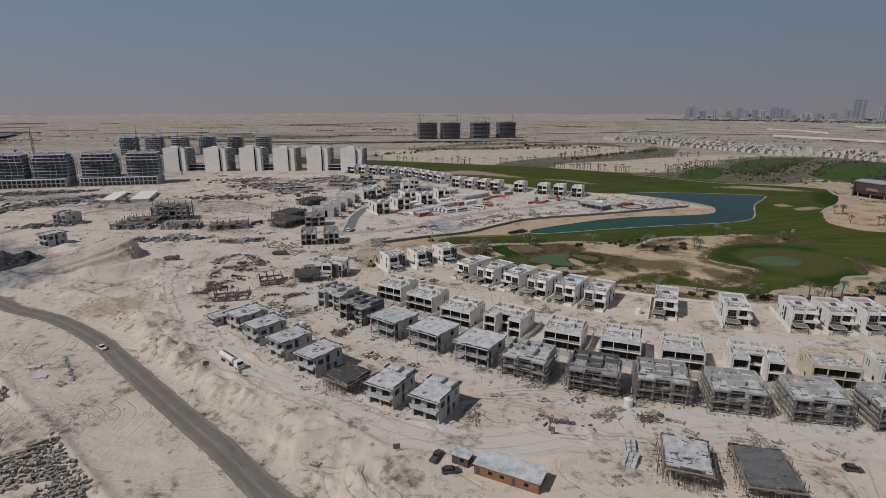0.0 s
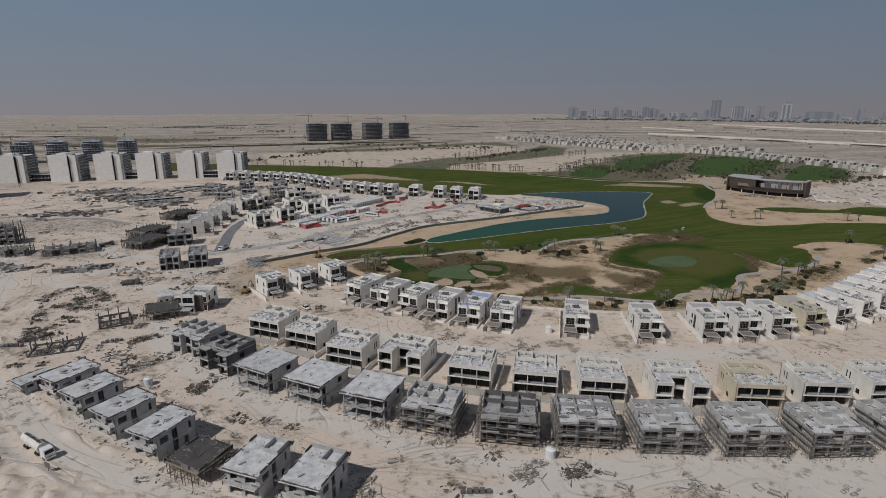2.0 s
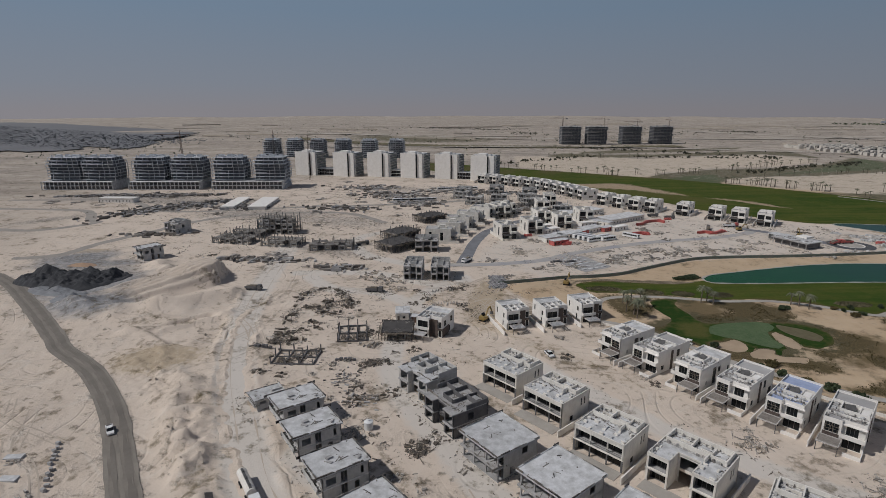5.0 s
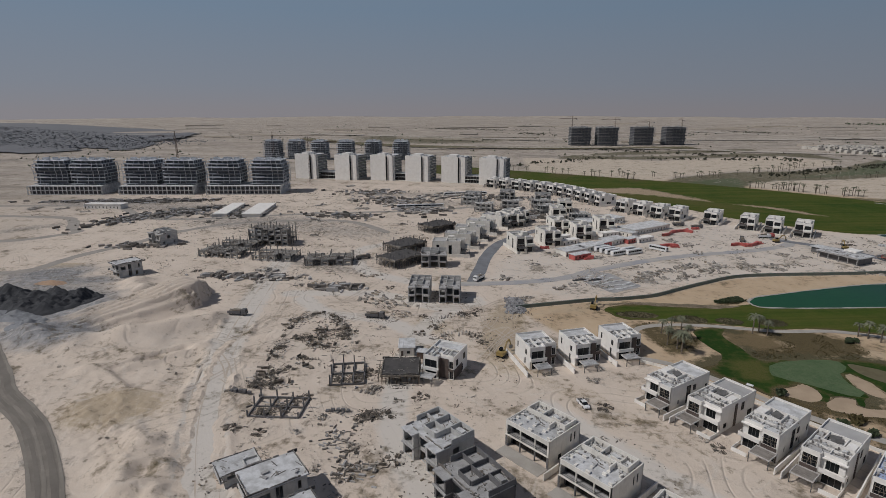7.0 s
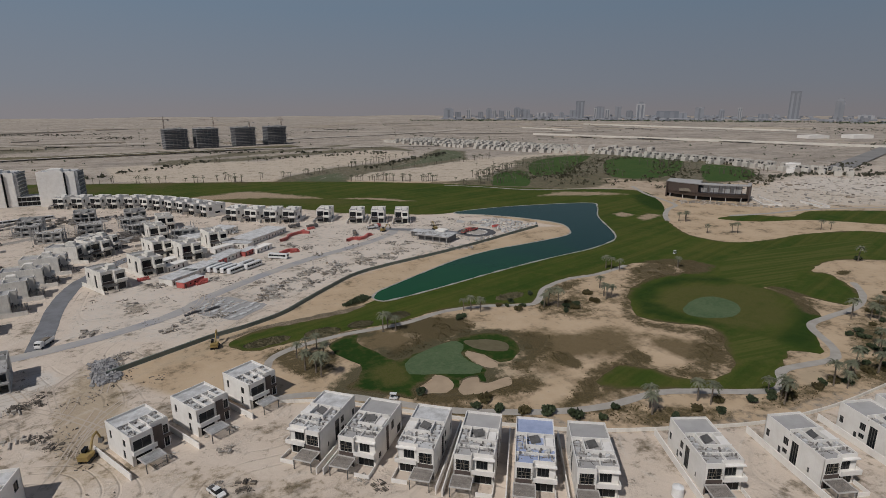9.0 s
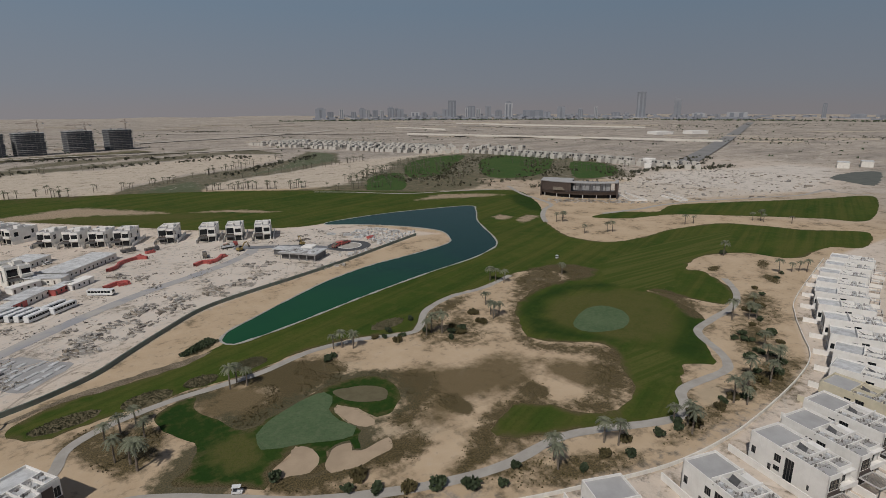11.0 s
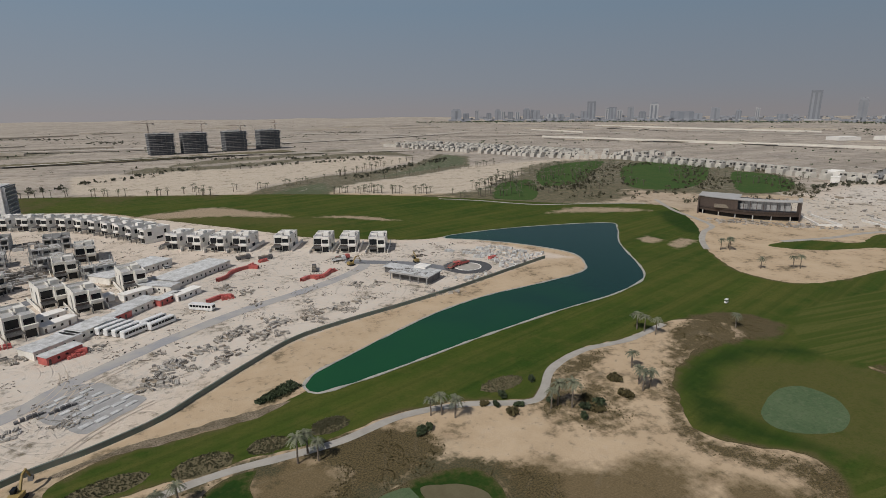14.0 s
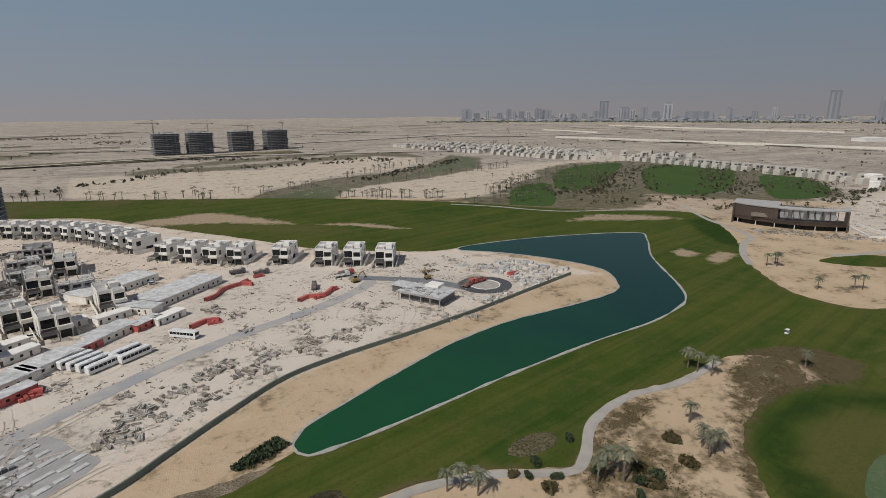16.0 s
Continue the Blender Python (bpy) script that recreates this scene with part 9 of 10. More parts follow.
def excavator():
    root = thing("excavator", "dusty yellow tracked excavator with raised arm", "excavator", "excavators")
    for y in (-1.15, 1.15):
        part("track", profile(Shape(), [(-1.9, 0.2), (-1.5, 0.0), (1.5, 0.0), (1.9, 0.2), (1.9, 0.6), (1.5, 0.85), (-1.5, 0.85), (-1.9, 0.6)], y - 0.3, y + 0.3), TYRE, root)
    part("house", Shape().box(-2.2, 1.2, -1.25, 1.25, 0.95, 1.9).box(-2.3, -0.6, -1.25, 1.25, 1.9, 2.3), YELLOW, root)
    part("cab", Shape().box(-0.2, 1.4, 0.3, 1.2, 1.9, 3.0), GLASS, root)
    part("boom", Shape().beam((0.9, -0.2, 1.7), (3.0, -0.2, 4.6), 0.4, 0.55).beam((3.0, -0.2, 4.6), (5.0, -0.2, 4.9), 0.4, 0.5), YELLOW, root)
    part("stick", Shape().beam((4.8, -0.2, 5.0), (6.2, -0.2, 2.2), 0.3, 0.4), YELLOW, root)
    part("bucket", profile(Shape(), [(5.6, 1.1), (6.6, 1.3), (6.6, 2.3), (6.0, 2.3)], -0.75, 0.35), METAL, root)
    return root


def golf_cart():
    root = thing("golf_cart", "small white golf cart with canopy", "golf cart", "golf carts")
    part("body", profile(Shape(), [(-1.2, 0.3), (1.2, 0.3), (1.25, 0.8), (0.4, 0.65), (-1.2, 0.95)], -0.6, 0.6), BODY, root)
    part("canopy", Shape().box(-1.1, 0.9, -0.65, 0.65, 1.85, 1.95), BODY, root)
    for x, y in ((-1.0, -0.55), (-1.0, 0.55), (0.8, -0.55), (0.8, 0.55)):
        part("post", Shape().box(x - 0.04, x + 0.04, y - 0.04, y + 0.04, 0.7, 1.85), METAL, root)
    part("seat", Shape().box(-0.7, -0.1, -0.55, 0.55, 0.75, 0.95).box(-0.8, -0.65, -0.55, 0.55, 0.95, 1.4), CARBLACK, root)
    wheels(root, [(0.8, -0.5), (0.8, 0.5), (-0.8, -0.5), (-0.8, 0.5)], 0.24, 0.18)
    return root


place(bus(), [(-6, 459.5, 42), (-3, 457, 42), (0.2, 454.5, 42), (3.4, 452, 42), (6.6, 449, 43), (12, 457.5, 42), (15.6, 454, 42), (31, 467, -35)])
place(bus(False), [(-150, 648, 20), (-140, 652, 20), (-130, 656, 20), (-120, 660, 20), (-172, 566, 25), (-165, 569, 25), (-158, 572, 25), (-151, 575, 25), (-144, 578, 25)])
place(car(BODY, "white estate car parked on pale site ground"), [(-24, 491, 20), (-20, 490, 20), (13, 547, 30)])
place(car(CARBLACK, "dark grey car parked on site sand"), [(102, 117, -12), (2, 116, 10)])
place(car(CARBLACK, "dark pickup parked beside the site hut", True), [(-1.5, 121.5, 65), (54, 203, -25), (110, 112, 30)])
place(car(BODY, "white pickup on the pale sand track", True), [(-11, 266, -60), (-128, 188, -40)])
place(tanker(), [(-73, 173, -42)])
place(flat_truck(BODY, "white lorry at the end of the asphalt road"), [(-66, 379, 250), (105, 521, 10)])
place(flat_truck(SHADE, "dark lorry loaded with timber on site sand"), [(-157, 304, 8), (54, 549, 10), (66, 543, 12), (-98, 316, 5), (-140, 402, 40), (88, 508, 80)])
place(flat_truck(RED, "red lorry parked by the estate villas"), [(108, 524, 10), (160, 481, 40), (167, 484, 200)])
place(excavator(), [(-40, 293, 70), (-8, 351, 80), (109, 509, 20), (145, 500, 90)])
place(golf_cart(), [(40, 289, -30), (249, 378, 20)])


# ---- site huts, stores and clutter ----
def hut(length, width, high, wall_mat, label, lean=0.35, rise=0.08):
    """Long site cabin: ribbed walls, doors and windows, an oversailing flat roof."""
    root = thing("site_hut", label, "site hut", "site huts")
    c = [(-length / 2, -width / 2), (length / 2, -width / 2), (length / 2, width / 2), (-length / 2, width / 2)]
    n = max(2, int(length / (3.2 if length < 60 else 14)))
    rows = []
    for k in range(n):
        a = 0.6 + (length - 1.2) * k / n
        rows.append((a, a + 0.9, 0.1, 2.1) if k % 3 == 0 else (a, a + 1.1, 1.0, 2.0))
    holes = {0: rows, 2: rows}
    part("cabin", outline_walls(Shape(), c, 0, high, holes, 0.12), wall_mat, root)
    for i in (0, 2):
        for a, b, lo, hi in rows:
            part("door" if lo < 0.5 else "window", Shape().pane(c[i], c[(i + 1) % 4], a, b, lo, hi, 0.05), BROWN if lo < 0.5 else GLASS, root)
    ribs = []
    m = n * 2
    for k in range(m):
        a = -length / 2 - lean + (length + 2 * lean) * k / m
        ribs += [(a, high + 0.12), (a + 0.12, high + 0.12 + rise), (a + 0.3, high + 0.12 + rise), (a + 0.42, high + 0.12)]
    r = profile(Shape(), [(-length / 2 - lean, high), (length / 2 + lean, high), (length / 2 + lean, high + 0.12)] + ribs[::-1], -width / 2 - lean, width / 2 + lean)
    part("roof", r, SLAB if wall_mat is not WHITE else WHITE, root)
    return root


place(hut(40, 15, 3.6, BEIGE, "long pale site store with a ribbed roof"), [(-4, 545, 47), (27, 526, 48)])
place(hut(24, 7, 3.2, BEIGE, "pale cabin block across the end of the stores"), [(9, 508, -33)])
place(hut(18, 9, 3.2, BEIGE, "cream site office cabin beside the bus park"), [(4, 480, 50), (-12, 458, 50), (-21, 446, 45)])
place(hut(13, 5, 3.0, RED, "red container cabin beside the bus park"), [(-3, 468, 50), (16, 486, 50), (-16, 436, 45)])
place(hut(14, 5, 3.0, WHITE, "white container cabin in a row"), [(-14, 497, 30), (2, 500, 35), (-24, 470, 45), (24, 490, 45), (-30, 480, 40)])
place(hut(16.5, 6.2, 2.9, material("orange_container", (0.30, 0.145, 0.075), (0.21, 0.105, 0.06), 0.7, 0.6, 4.0, 0.0, 0.2), "brown-orange site hut with pale flat roof", 0.35, 0.015), [(16.5, 114.5, -27)])
place(hut(4.5, 3, 2.6, RUST, "small rusty container beside the site hut"), [(5, 120, -27), (-67, 285, 5)])
place(hut(5.5, 8, 3.4, BEIGE, "small pale block store beside a slab"), [(-74.5, 288, 18)])
place(hut(34, 10, 4, WHITE, "long white shed on the distant building site"), [(-430, 500, 12)])
place(hut(30, 16, 8, WHITE, "large white shed far beyond the estate"), [(745, 640, 30)])
place(hut(110, 60, 16, WHITE, "wide white warehouse on the far plain"), [(1480, 1080, -10), (1600, 1040, -10)], 0.6)


def open_pavilion():
    root = thing("sales_pavilion", "low concrete pavilion with broad flat roof on columns", "pavilion")
    part("roof", Shape().box(-13, 11, -7, 7.5, 3.9, 4.4), SLAB, root)
    part("wing_roof", Shape().box(-22, -13.2, 1, 9, 3.4, 3.8), SLAB, root)
    # core in shade colour under the broad roof
    part("core", Shape().box(-12, 10, -4.6, 6.4, 0, 3.9), SHADE, root)
    part("fascia", Shape().box(-13.1, 11.1, -7.15, -7.02, 3.7, 4.6), RAW, root)
    part("wing_core", Shape().box(-21.5, -13.4, 2, 8.4, 0, 3.4), SHADE, root)
    roof_clutter(root, 12, -12.5, 10.5, -6.5, 3.5, 4.4, 40)
    for x in (-12, -6, 0, 5, 10):
        for y in (-6.4, 6.8):
            part("column", Shape().box(x - 0.2, x + 0.2, y - 0.2, y + 0.2, 0, 3.9), RAW, root)
    part("roof_light", Shape().box(-4, 3, 4, 10.5, 4.6, 5.6), WHITE, root)
    for k in range(5):
        part("roof_stack", Shape().box(-10 + 4 * k, -8.6 + 4 * k, -3, -2 + 0.3 * k, 4.4, 4.9), RAW, root)
    return root


place(open_pavilion(), [(134, 470, -52)])
disc = [(168 + 13.5 * math.cos(a * math.pi / 8), 479 + 13.5 * math.sin(a * math.pi / 8)) for a in range(16)]
sheet("roundabout", disc, 0.13, material("fresh_asphalt", (0.085, 0.085, 0.09), (0.06, 0.06, 0.064), 0.85, 0.3, 2.0, 0.0, 0.2), "small dark asphalt roundabout", "road")
ring = [(168 + 7.5 * math.cos(a * math.pi / 8), 479 + 7.5 * math.sin(a * math.pi / 8)) for a in range(16)]
ribbon("kerb", ring, 0.6, 0.13, WHITE, "pale kerb ring of the roundabout", "kerb", True, 0.2)
sheet("roundabout_island", ring, 0.2, PATHS, "sandy roundabout island", "road")


def timber_pile(seed, n, long, mat, label):
    """Tight bundles of boards laid side by side, with loose ones fallen off and lumps about them."""
    rng = random.Random(seed)
    s = Shape()
    for b in range(6):
        cx, cy, turn = (b % 3 - 1) * long * 0.55 + rng.gauss(0, long * 0.12), (b // 3 - 0.5) * long * 0.7 + rng.gauss(0, long * 0.12), rng.choice((0, 0, 90)) + rng.gauss(0, 6)
        l, across, layers = long * rng.uniform(0.35, 0.6), rng.randrange(3, 8), rng.randrange(1, 5)
        for k in range(layers):
            for i in range(across):
                if k == layers - 1 and rng.random() < 0.4:
                    continue
                w, h = long * 0.055, long * 0.05
                s.box(-l / 2, l / 2, -w * 0.46, w * 0.46, 0, h * 0.94, pose(cx, cy, 0, 0, 0, turn) @ pose(rng.gauss(0, l * 0.04), (i - across / 2) * w, k * h, 0, 0, rng.gauss(0, 1.5)))
    for k in range(n // 3):
        a = rng.choice((0, 15, 90)) + rng.gauss(0, 12)
        w, h, l = rng.uniform(0.03, 0.07) * long, rng.uniform(0.02, 0.05) * long, long * rng.uniform(0.2, 0.75)
        s.box(-l / 2, l / 2, -w / 2, w / 2, 0, h, pose(rng.gauss(0, long * 0.42), rng.gauss(0, long * 0.38), h * 0.8 * rng.random(), rng.uniform(-4, 4), rng.uniform(-7, 7), a))
    for k in range(n):
        e = 0.3 * long * rng.uniform(0.03, 0.12)
        s.box(-e, e, -e * 0.7, e * 0.6, -0.05, e * 1.1, pose(rng.gauss(0, long * 0.55), rng.gauss(0, long * 0.5), 0, rng.uniform(-20, 20), rng.uniform(-20, 20), rng.uniform(0, 180)))
    return solid("timber_pile", s, mat, label, "timber pile", "material piles", "stuff")


def block_stack(seed, nx, ny, mat, label):
    rng = random.Random(seed)
    root = thing("block_stack", label, "stacked blocks", "material piles")
    for i in range(nx):
        for j in range(ny):
            h = rng.choice((0.7, 1.1, 1.1, 1.4))
            part("pallet_load", Shape().box(-0.55, 0.55, -0.5, 0.5, 0, h, pose(i * 1.5 + rng.uniform(-0.1, 0.1), j * 1.35 + rng.uniform(-0.1, 0.1), 0, 0, 0, rng.uniform(-6, 6))), mat, root)
    return root


def rubble(seed, n, r, high, mat, label):
    """A heap of broken lumps."""
    rng = random.Random(seed)
    s = Shape()
    cores = [(rng.gauss(0, r * 0.55), rng.gauss(0, r * 0.4), r * rng.uniform(0.18, 0.5)) for _ in range(5)]
    for k in range(n):
        cx, cy, cr = cores[k % 5]
        d, w = cr * abs(rng.gauss(0, 0.6)), rng.uniform(0, 6.28)
        e = min(0.6, 0.11 * math.exp(rng.gauss(0, 0.65)))
        z = max(0.0, high * (1 - d / cr)) * rng.uniform(0.2, 0.8) * cr / (r * 0.5)
        s.box(-e, e, -e * rng.uniform(0.3, 0.9), e * rng.uniform(0.3, 0.9), -e * 0.4, e * rng.uniform(0.3, 0.8), pose(cx + d * math.cos(w) * 1.4, cy + d * math.sin(w), z + e * 0.3, rng.uniform(-30, 30), rng.uniform(-30, 30), rng.uniform(0, 180)))
    for k in range(n // 12):
        l = rng.uniform(0.6, 2.2)
        s.box(-l, l, -0.07, 0.07, 0, 0.1, pose(rng.gauss(0, r * 0.5), rng.gauss(0, r * 0.4), high * 0.2, rng.uniform(-8, 8), rng.uniform(-14, 14), rng.uniform(0, 180)))
    ob = solid("rubble_heap", s, mat, label, "rubble", "rubble heaps", "stuff")
    return ob


def foundation(w, d, seed):
    """Ground beams in a grid, with starter columns."""
    rng = random.Random(seed)
    root = thing("foundation", "open grid of dark concrete ground beams with stub columns", "foundation", "foundations")
    xs, ys = (-w / 2, -w / 6, w / 6, w / 2), (-d / 2, 0, d / 2)
    for y in ys:
        part("ground_beam", Shape().box(xs[0], xs[-1], y - 0.2, y + 0.2, 0, 0.7), SHADE, root)
    for x in xs:
        part("ground_beam", Shape().box(x - 0.2, x + 0.2, ys[0], ys[-1], 0, 0.704), SHADE, root)
    for x in xs:
        for y in ys:
            part("column", Shape().box(x - 0.18, x + 0.18, y - 0.18, y + 0.18, 0.7, rng.uniform(2.2, 4.2)), SHADE, root)
    return root


place(foundation(15, 11, 1), [(-99, 241, 12)])
place(foundation(11, 15, 2), [(-88, 266, 22)])
kinds = [timber_pile(k, 26, 3.4, (WASTE_WOOD, DEBRIS, WASTE_WOOD, DEBRIS, WASTE_WOOD)[k], ("stack of weathered formwork timber", "heap of grey formwork panels", "loose heap of scaffold planks", "heap of mixed pale offcuts", "scattered pile of old boards")[k]) for k in range(5)]
yard, waste, rng = Shape(), Shape(), random.Random(64)
for pts, wide, dense, tall in (([(-115, 253), (-119, 268), (-124, 285), (-130, 303), (-128, 311), (-120, 315), (-113, 312), (-97, 289)], 1.9, 13, 0.5), ([(-113, 286), (-106, 284), (-98, 285)], 1.5, 12, 0.7), ([(-116, 301), (-112, 293), (-110, 289)], 1.3, 10, 0.9), ([(-112, 273), (-104, 273)], 1.0, 5, 0.8), ([(-108, 270), (-103, 267)], 0.8, 4, 0.8), ([(-118, 262), (-108, 254), (-104, 256)], 2.2, 9, 0.4)):
    for (ax, ay), (bx, by) in zip(pts, pts[1:]):
        length, turn = math.hypot(bx - ax, by - ay), math.degrees(math.atan2(by - ay, bx - ax))
        for k in range(int(length * dense)):
            q = rng.random()
            l, w, h = rng.uniform(0.2, 1.3), rng.uniform(0.08, 0.3), rng.uniform(0.08, 0.6) * tall
            (waste if rng.random() < 0.6 else yard).box(-l / 2, l / 2, -w / 2, w / 2, -0.05, h, pose(ax + (bx - ax) * q + rng.gauss(0, wide), ay + (by - ay) * q + rng.gauss(0, wide), 0, 0, rng.gauss(0, 4), turn + rng.choice((0, 90)) + rng.gauss(0, 14)))
        for k in range(int(length / 2.2)):
            q, l, turned = rng.random(), rng.uniform(1.2, 3.0), turn + rng.choice((0, 90)) + rng.gauss(0, 8)
            m = pose(ax + (bx - ax) * q + rng.gauss(0, wide * 0.6), ay + (by - ay) * q + rng.gauss(0, wide * 0.6), 0, 0, 0, turned)
            for i in range(rng.randrange(2, 6)):
                for j in range(rng.randrange(1, 4)):
                    yard.box(-l / 2, l / 2, -0.13, 0.13, 0.3 * j, 0.3 * j + 0.27, m @ pose(rng.gauss(0, 0.08), 0.3 * i, 0))
solid("stock_yard", yard, WASTE_WOOD, "ring of stacked brown formwork timber round a pale yard", "timber", "", "stuff")
solid("yard_waste", waste, PALE_WASTE, "pale offcuts strewn among stacked timber", "debris", "", "stuff")
spread_out(kinds, NEAR_PILES + PLOT_PILES, 12, 0.55, 1.0)
spread_out([timber_pile(30 + k, 26, 3.2, (DEBRIS, PALE_WASTE, PALE_WASTE)[k], ("heap of mixed offcuts on pale sand", "small heap of pale broken blocks", "low stack of pale boards")[k]) for k in range(3)], SOUTH_PILES + [(-23, 283), (-21, 286), (-18, 291), (-12, 293), (-6, 293), (-1, 298), (3, 304)], 15, 0.45, 0.85)
spread_out([timber_pile(20 + k, 24, 3.6, (DEBRIS, PALE_WASTE, DEBRIS)[k], ("loose heap of pale boards", "rows of pale kerb stones", "stack of grey panels")[k]) for k in range(3)], FAR_PILES, 14, 0.9, 1.6)
spread_out([timber_pile(11, 60, 4.6, PALE_WASTE, "wide spread of stacked site materials"), timber_pile(12, 60, 5.2, PALE_WASTE, "long rows of stacked pale panels"), timber_pile(13, 60, 4.6, DEBRIS, "broad heap of site timber")], MID_PILES, 13, 0.8, 1.5)
place(block_stack(1, 4, 3, SLAB, "pallets of pale grey concrete blocks on sand"), [(48, 118, 60), (50, 124, 75), (178, 506, -40), (186, 498, -40), (170, 515, -40), (180, 495, -40), (205, 505, -40), (210, 495, -40), (190, 512, -40)])
place(block_stack(2, 5, 1, SHADE, "row of dark strapped bundles on sand"), [(31, 138, -8), (-84, 243, 15), (-119, 246, 5), (-18, 390, 30), (-10, 392, 32)])
place(block_stack(3, 4, 2, RED, "red water-filled barriers stacked in a group"), [(56, 529, 50), (62, 537, 20), (86, 491, 20), (95, 499, 35), (40, 477, 10), (-13, 433, 30), (187, 488, 10), (-40, 452, 20), (-24, 450, 0)])
place(rubble(1, 420, 4.5, 0.8, DEBRIS, "heap of broken grey concrete lumps"), [(-43, 348, 0), (-40, 355, 30), (9, 142, 60), (49, 142, 20), (14, 171, 80)])
place(rubble(2, 420, 4.0, 0.6, WASTE_WOOD, "heap of brown spoil and broken boards"), [(-119, 289, 0), (-101, 238, 20), (-96, 244, 70), (-88, 262, 10), (-83, 267, 50), (-112, 262, 40), (-113, 252, 0), (-103, 296, 70), (-70, 245, 10), (-40, 200, 60), (60, 140, 0), (-62, 330, 0), (150, 512, 0)])
place(rubble(3, 420, 5.0, 0.8, DEBRIS, "low heap of pale spoil sand"), [(-98, 283, 0), (30, 160, 0), (60, 150, 40), (85, 128, 0), (-60, 203, 0), (70, 210, 0), (45, 225, 0), (-5, 385, 0), (75, 445, 0)])


for pts in ([(38, 508), (43, 513), (46, 521), (55, 527), (60, 524)], [(78, 490), (83, 494), (90, 493), (96, 502)], [(33, 475), (39, 480), (44, 479)], [(-18, 431), (-14, 436), (-8, 437)]):
    ribbon("barrier_screen", pts, 1.4, 0.0, RED, "red plastic barrier screen folded across pale ground", "barrier", False, 1.9, 0.4)


def water_tank():
    root = thing("water_tank", "white cylindrical plastic water tank on sand", "water tank", "water tanks")
    part("drum", Shape().tube((0, 0, 0), (0, 0, 2.3), 1.3, n=16), BODY, root)
    part("shoulder", Shape().tube((0, 0, 2.3), (0, 0, 2.7), 1.3, 0.4, n=16), BODY, root)
    part("lid", Shape().tube((0, 0, 2.7), (0, 0, 2.85), 0.4, n=10), BODY, root)
    return root


place(water_tank(), [(56, 147, 0), (-57, 206, 0), (85, 222, 0)])


def sign_board():
    root = thing("site_sign", "small blank board on a post in the sand", "sign", "site signs")
    part("post", Shape().box(-0.06, 0.06, -0.06, 0.06, 0, 2.2), METAL, root)
    part("board", Shape().box(-0.9, 0.9, -0.1, -0.06, 1.0, 2.6), SHADE, root)
    return root


place(sign_board(), [(30, 132, -20), (-67, 164, -30), (-80, 168, 20), (-12, 124, 10)])

# litter of boards, lumps and offcuts over the building plots
rng = random.Random(99)
litter, pale_litter = Shape(), Shape()
plots = [([(-120, 215), (-60, 170), (30, 140), (150, 110), (190, 125), (60, 160), (-40, 215), (-70, 260)], 1500), ([(-60, 250), (10, 215), (80, 190), (180, 170), (190, 190), (90, 210), (20, 245), (-50, 300)], 800), ([(-130, 300), (-70, 235), (-55, 320), (-100, 335)], 900),
         ([(-60, 385), (-20, 380), (60, 420), (200, 478), (180, 540), (100, 530), (20, 470), (-60, 430)], 1900), ([(-60, 440), (0, 470), (100, 530), (0, 620), (-90, 690), (-110, 560)], 1300), ([(-260, 340), (-130, 330), (-100, 400), (-130, 520), (-330, 470)], 1500), ([(-480, 450), (-330, 430), (-150, 540), (-120, 690), (-300, 660), (-500, 530)], 1900), ([(-50, 345), (-70, 300), (-40, 285), (-20, 345)], 260), ([(440, 470), (560, 420), (760, 420), (800, 560), (620, 590), (500, 560)], 700)]
for pts, n in plots:
    xs, ys = [p[0] for p in pts], [p[1] for p in pts]
    qx, qy = np.array([rng.uniform(min(xs), max(xs)) for _ in range(n * 7)]), np.array([rng.uniform(min(ys), max(ys)) for _ in range(n * 7)])
    good = inside(qx, qy, pts) & (waves(qx, qy, 4.5, 17) > 0.42) & (line_distance(qx, qy, SITE_TRACK) > 7)
    for x, y in list(zip(qx[good], qy[good]))[:n * 2]:
        big = 0.75 + max(0.0, (y - 250) / 700)
        l, w, h = min(2.6, 0.5 * math.exp(rng.gauss(0, 0.7))) * big, rng.uniform(0.08, 0.34) * big, rng.uniform(0.06, 0.36) * big
        (litter if rng.random() < (0.55 if y < 340 else 0.25) else pale_litter).box(-l / 2, l / 2, -w / 2, w / 2, -0.03, h, pose(x, y, 0, 0, rng.uniform(-6, 6), rng.uniform(0, 180)))
solid("site_litter", litter, WASTE_WOOD, "scattered boards and offcuts over the site", "debris", "", "stuff")
solid("stone_litter", pale_litter, DEBRIS, "scattered pale lumps and broken blocks over the site", "debris", "", "stuff")

# clods and tipped lumps of sand over the bank between the two tracks
bank, clods = [(-215, 262), (-142, 215), (-95, 171), (-55, 133), (-20, 108), (0, 121), (-39, 146), (-69, 165), (-95, 195), (-122, 232), (-150, 282)], Shape()
qx, qy = np.array([rng.uniform(-215, 0) for _ in range(9000)]), np.array([rng.uniform(108, 282) for _ in range(9000)])
good = inside(qx, qy, bank) & (waves(qx, qy, 9.0, 31) > 0.35)
for x, y in zip(qx[good], qy[good]):
    e = min(0.6, 0.15 * math.exp(rng.gauss(0, 0.6)))
    clods.box(-e, e, -e * rng.uniform(0.4, 0.9), e * rng.uniform(0.4, 0.9), -e * 0.6, e * rng.uniform(0.25, 0.6), pose(x, y, ground_at(x, y), rng.uniform(-28, 28), rng.uniform(-28, 28), rng.uniform(0, 180)))
solid("sand_clods", clods, TRACK_SAND, "loose clods of tipped sand on the bank", "sand clods", "", "stuff")

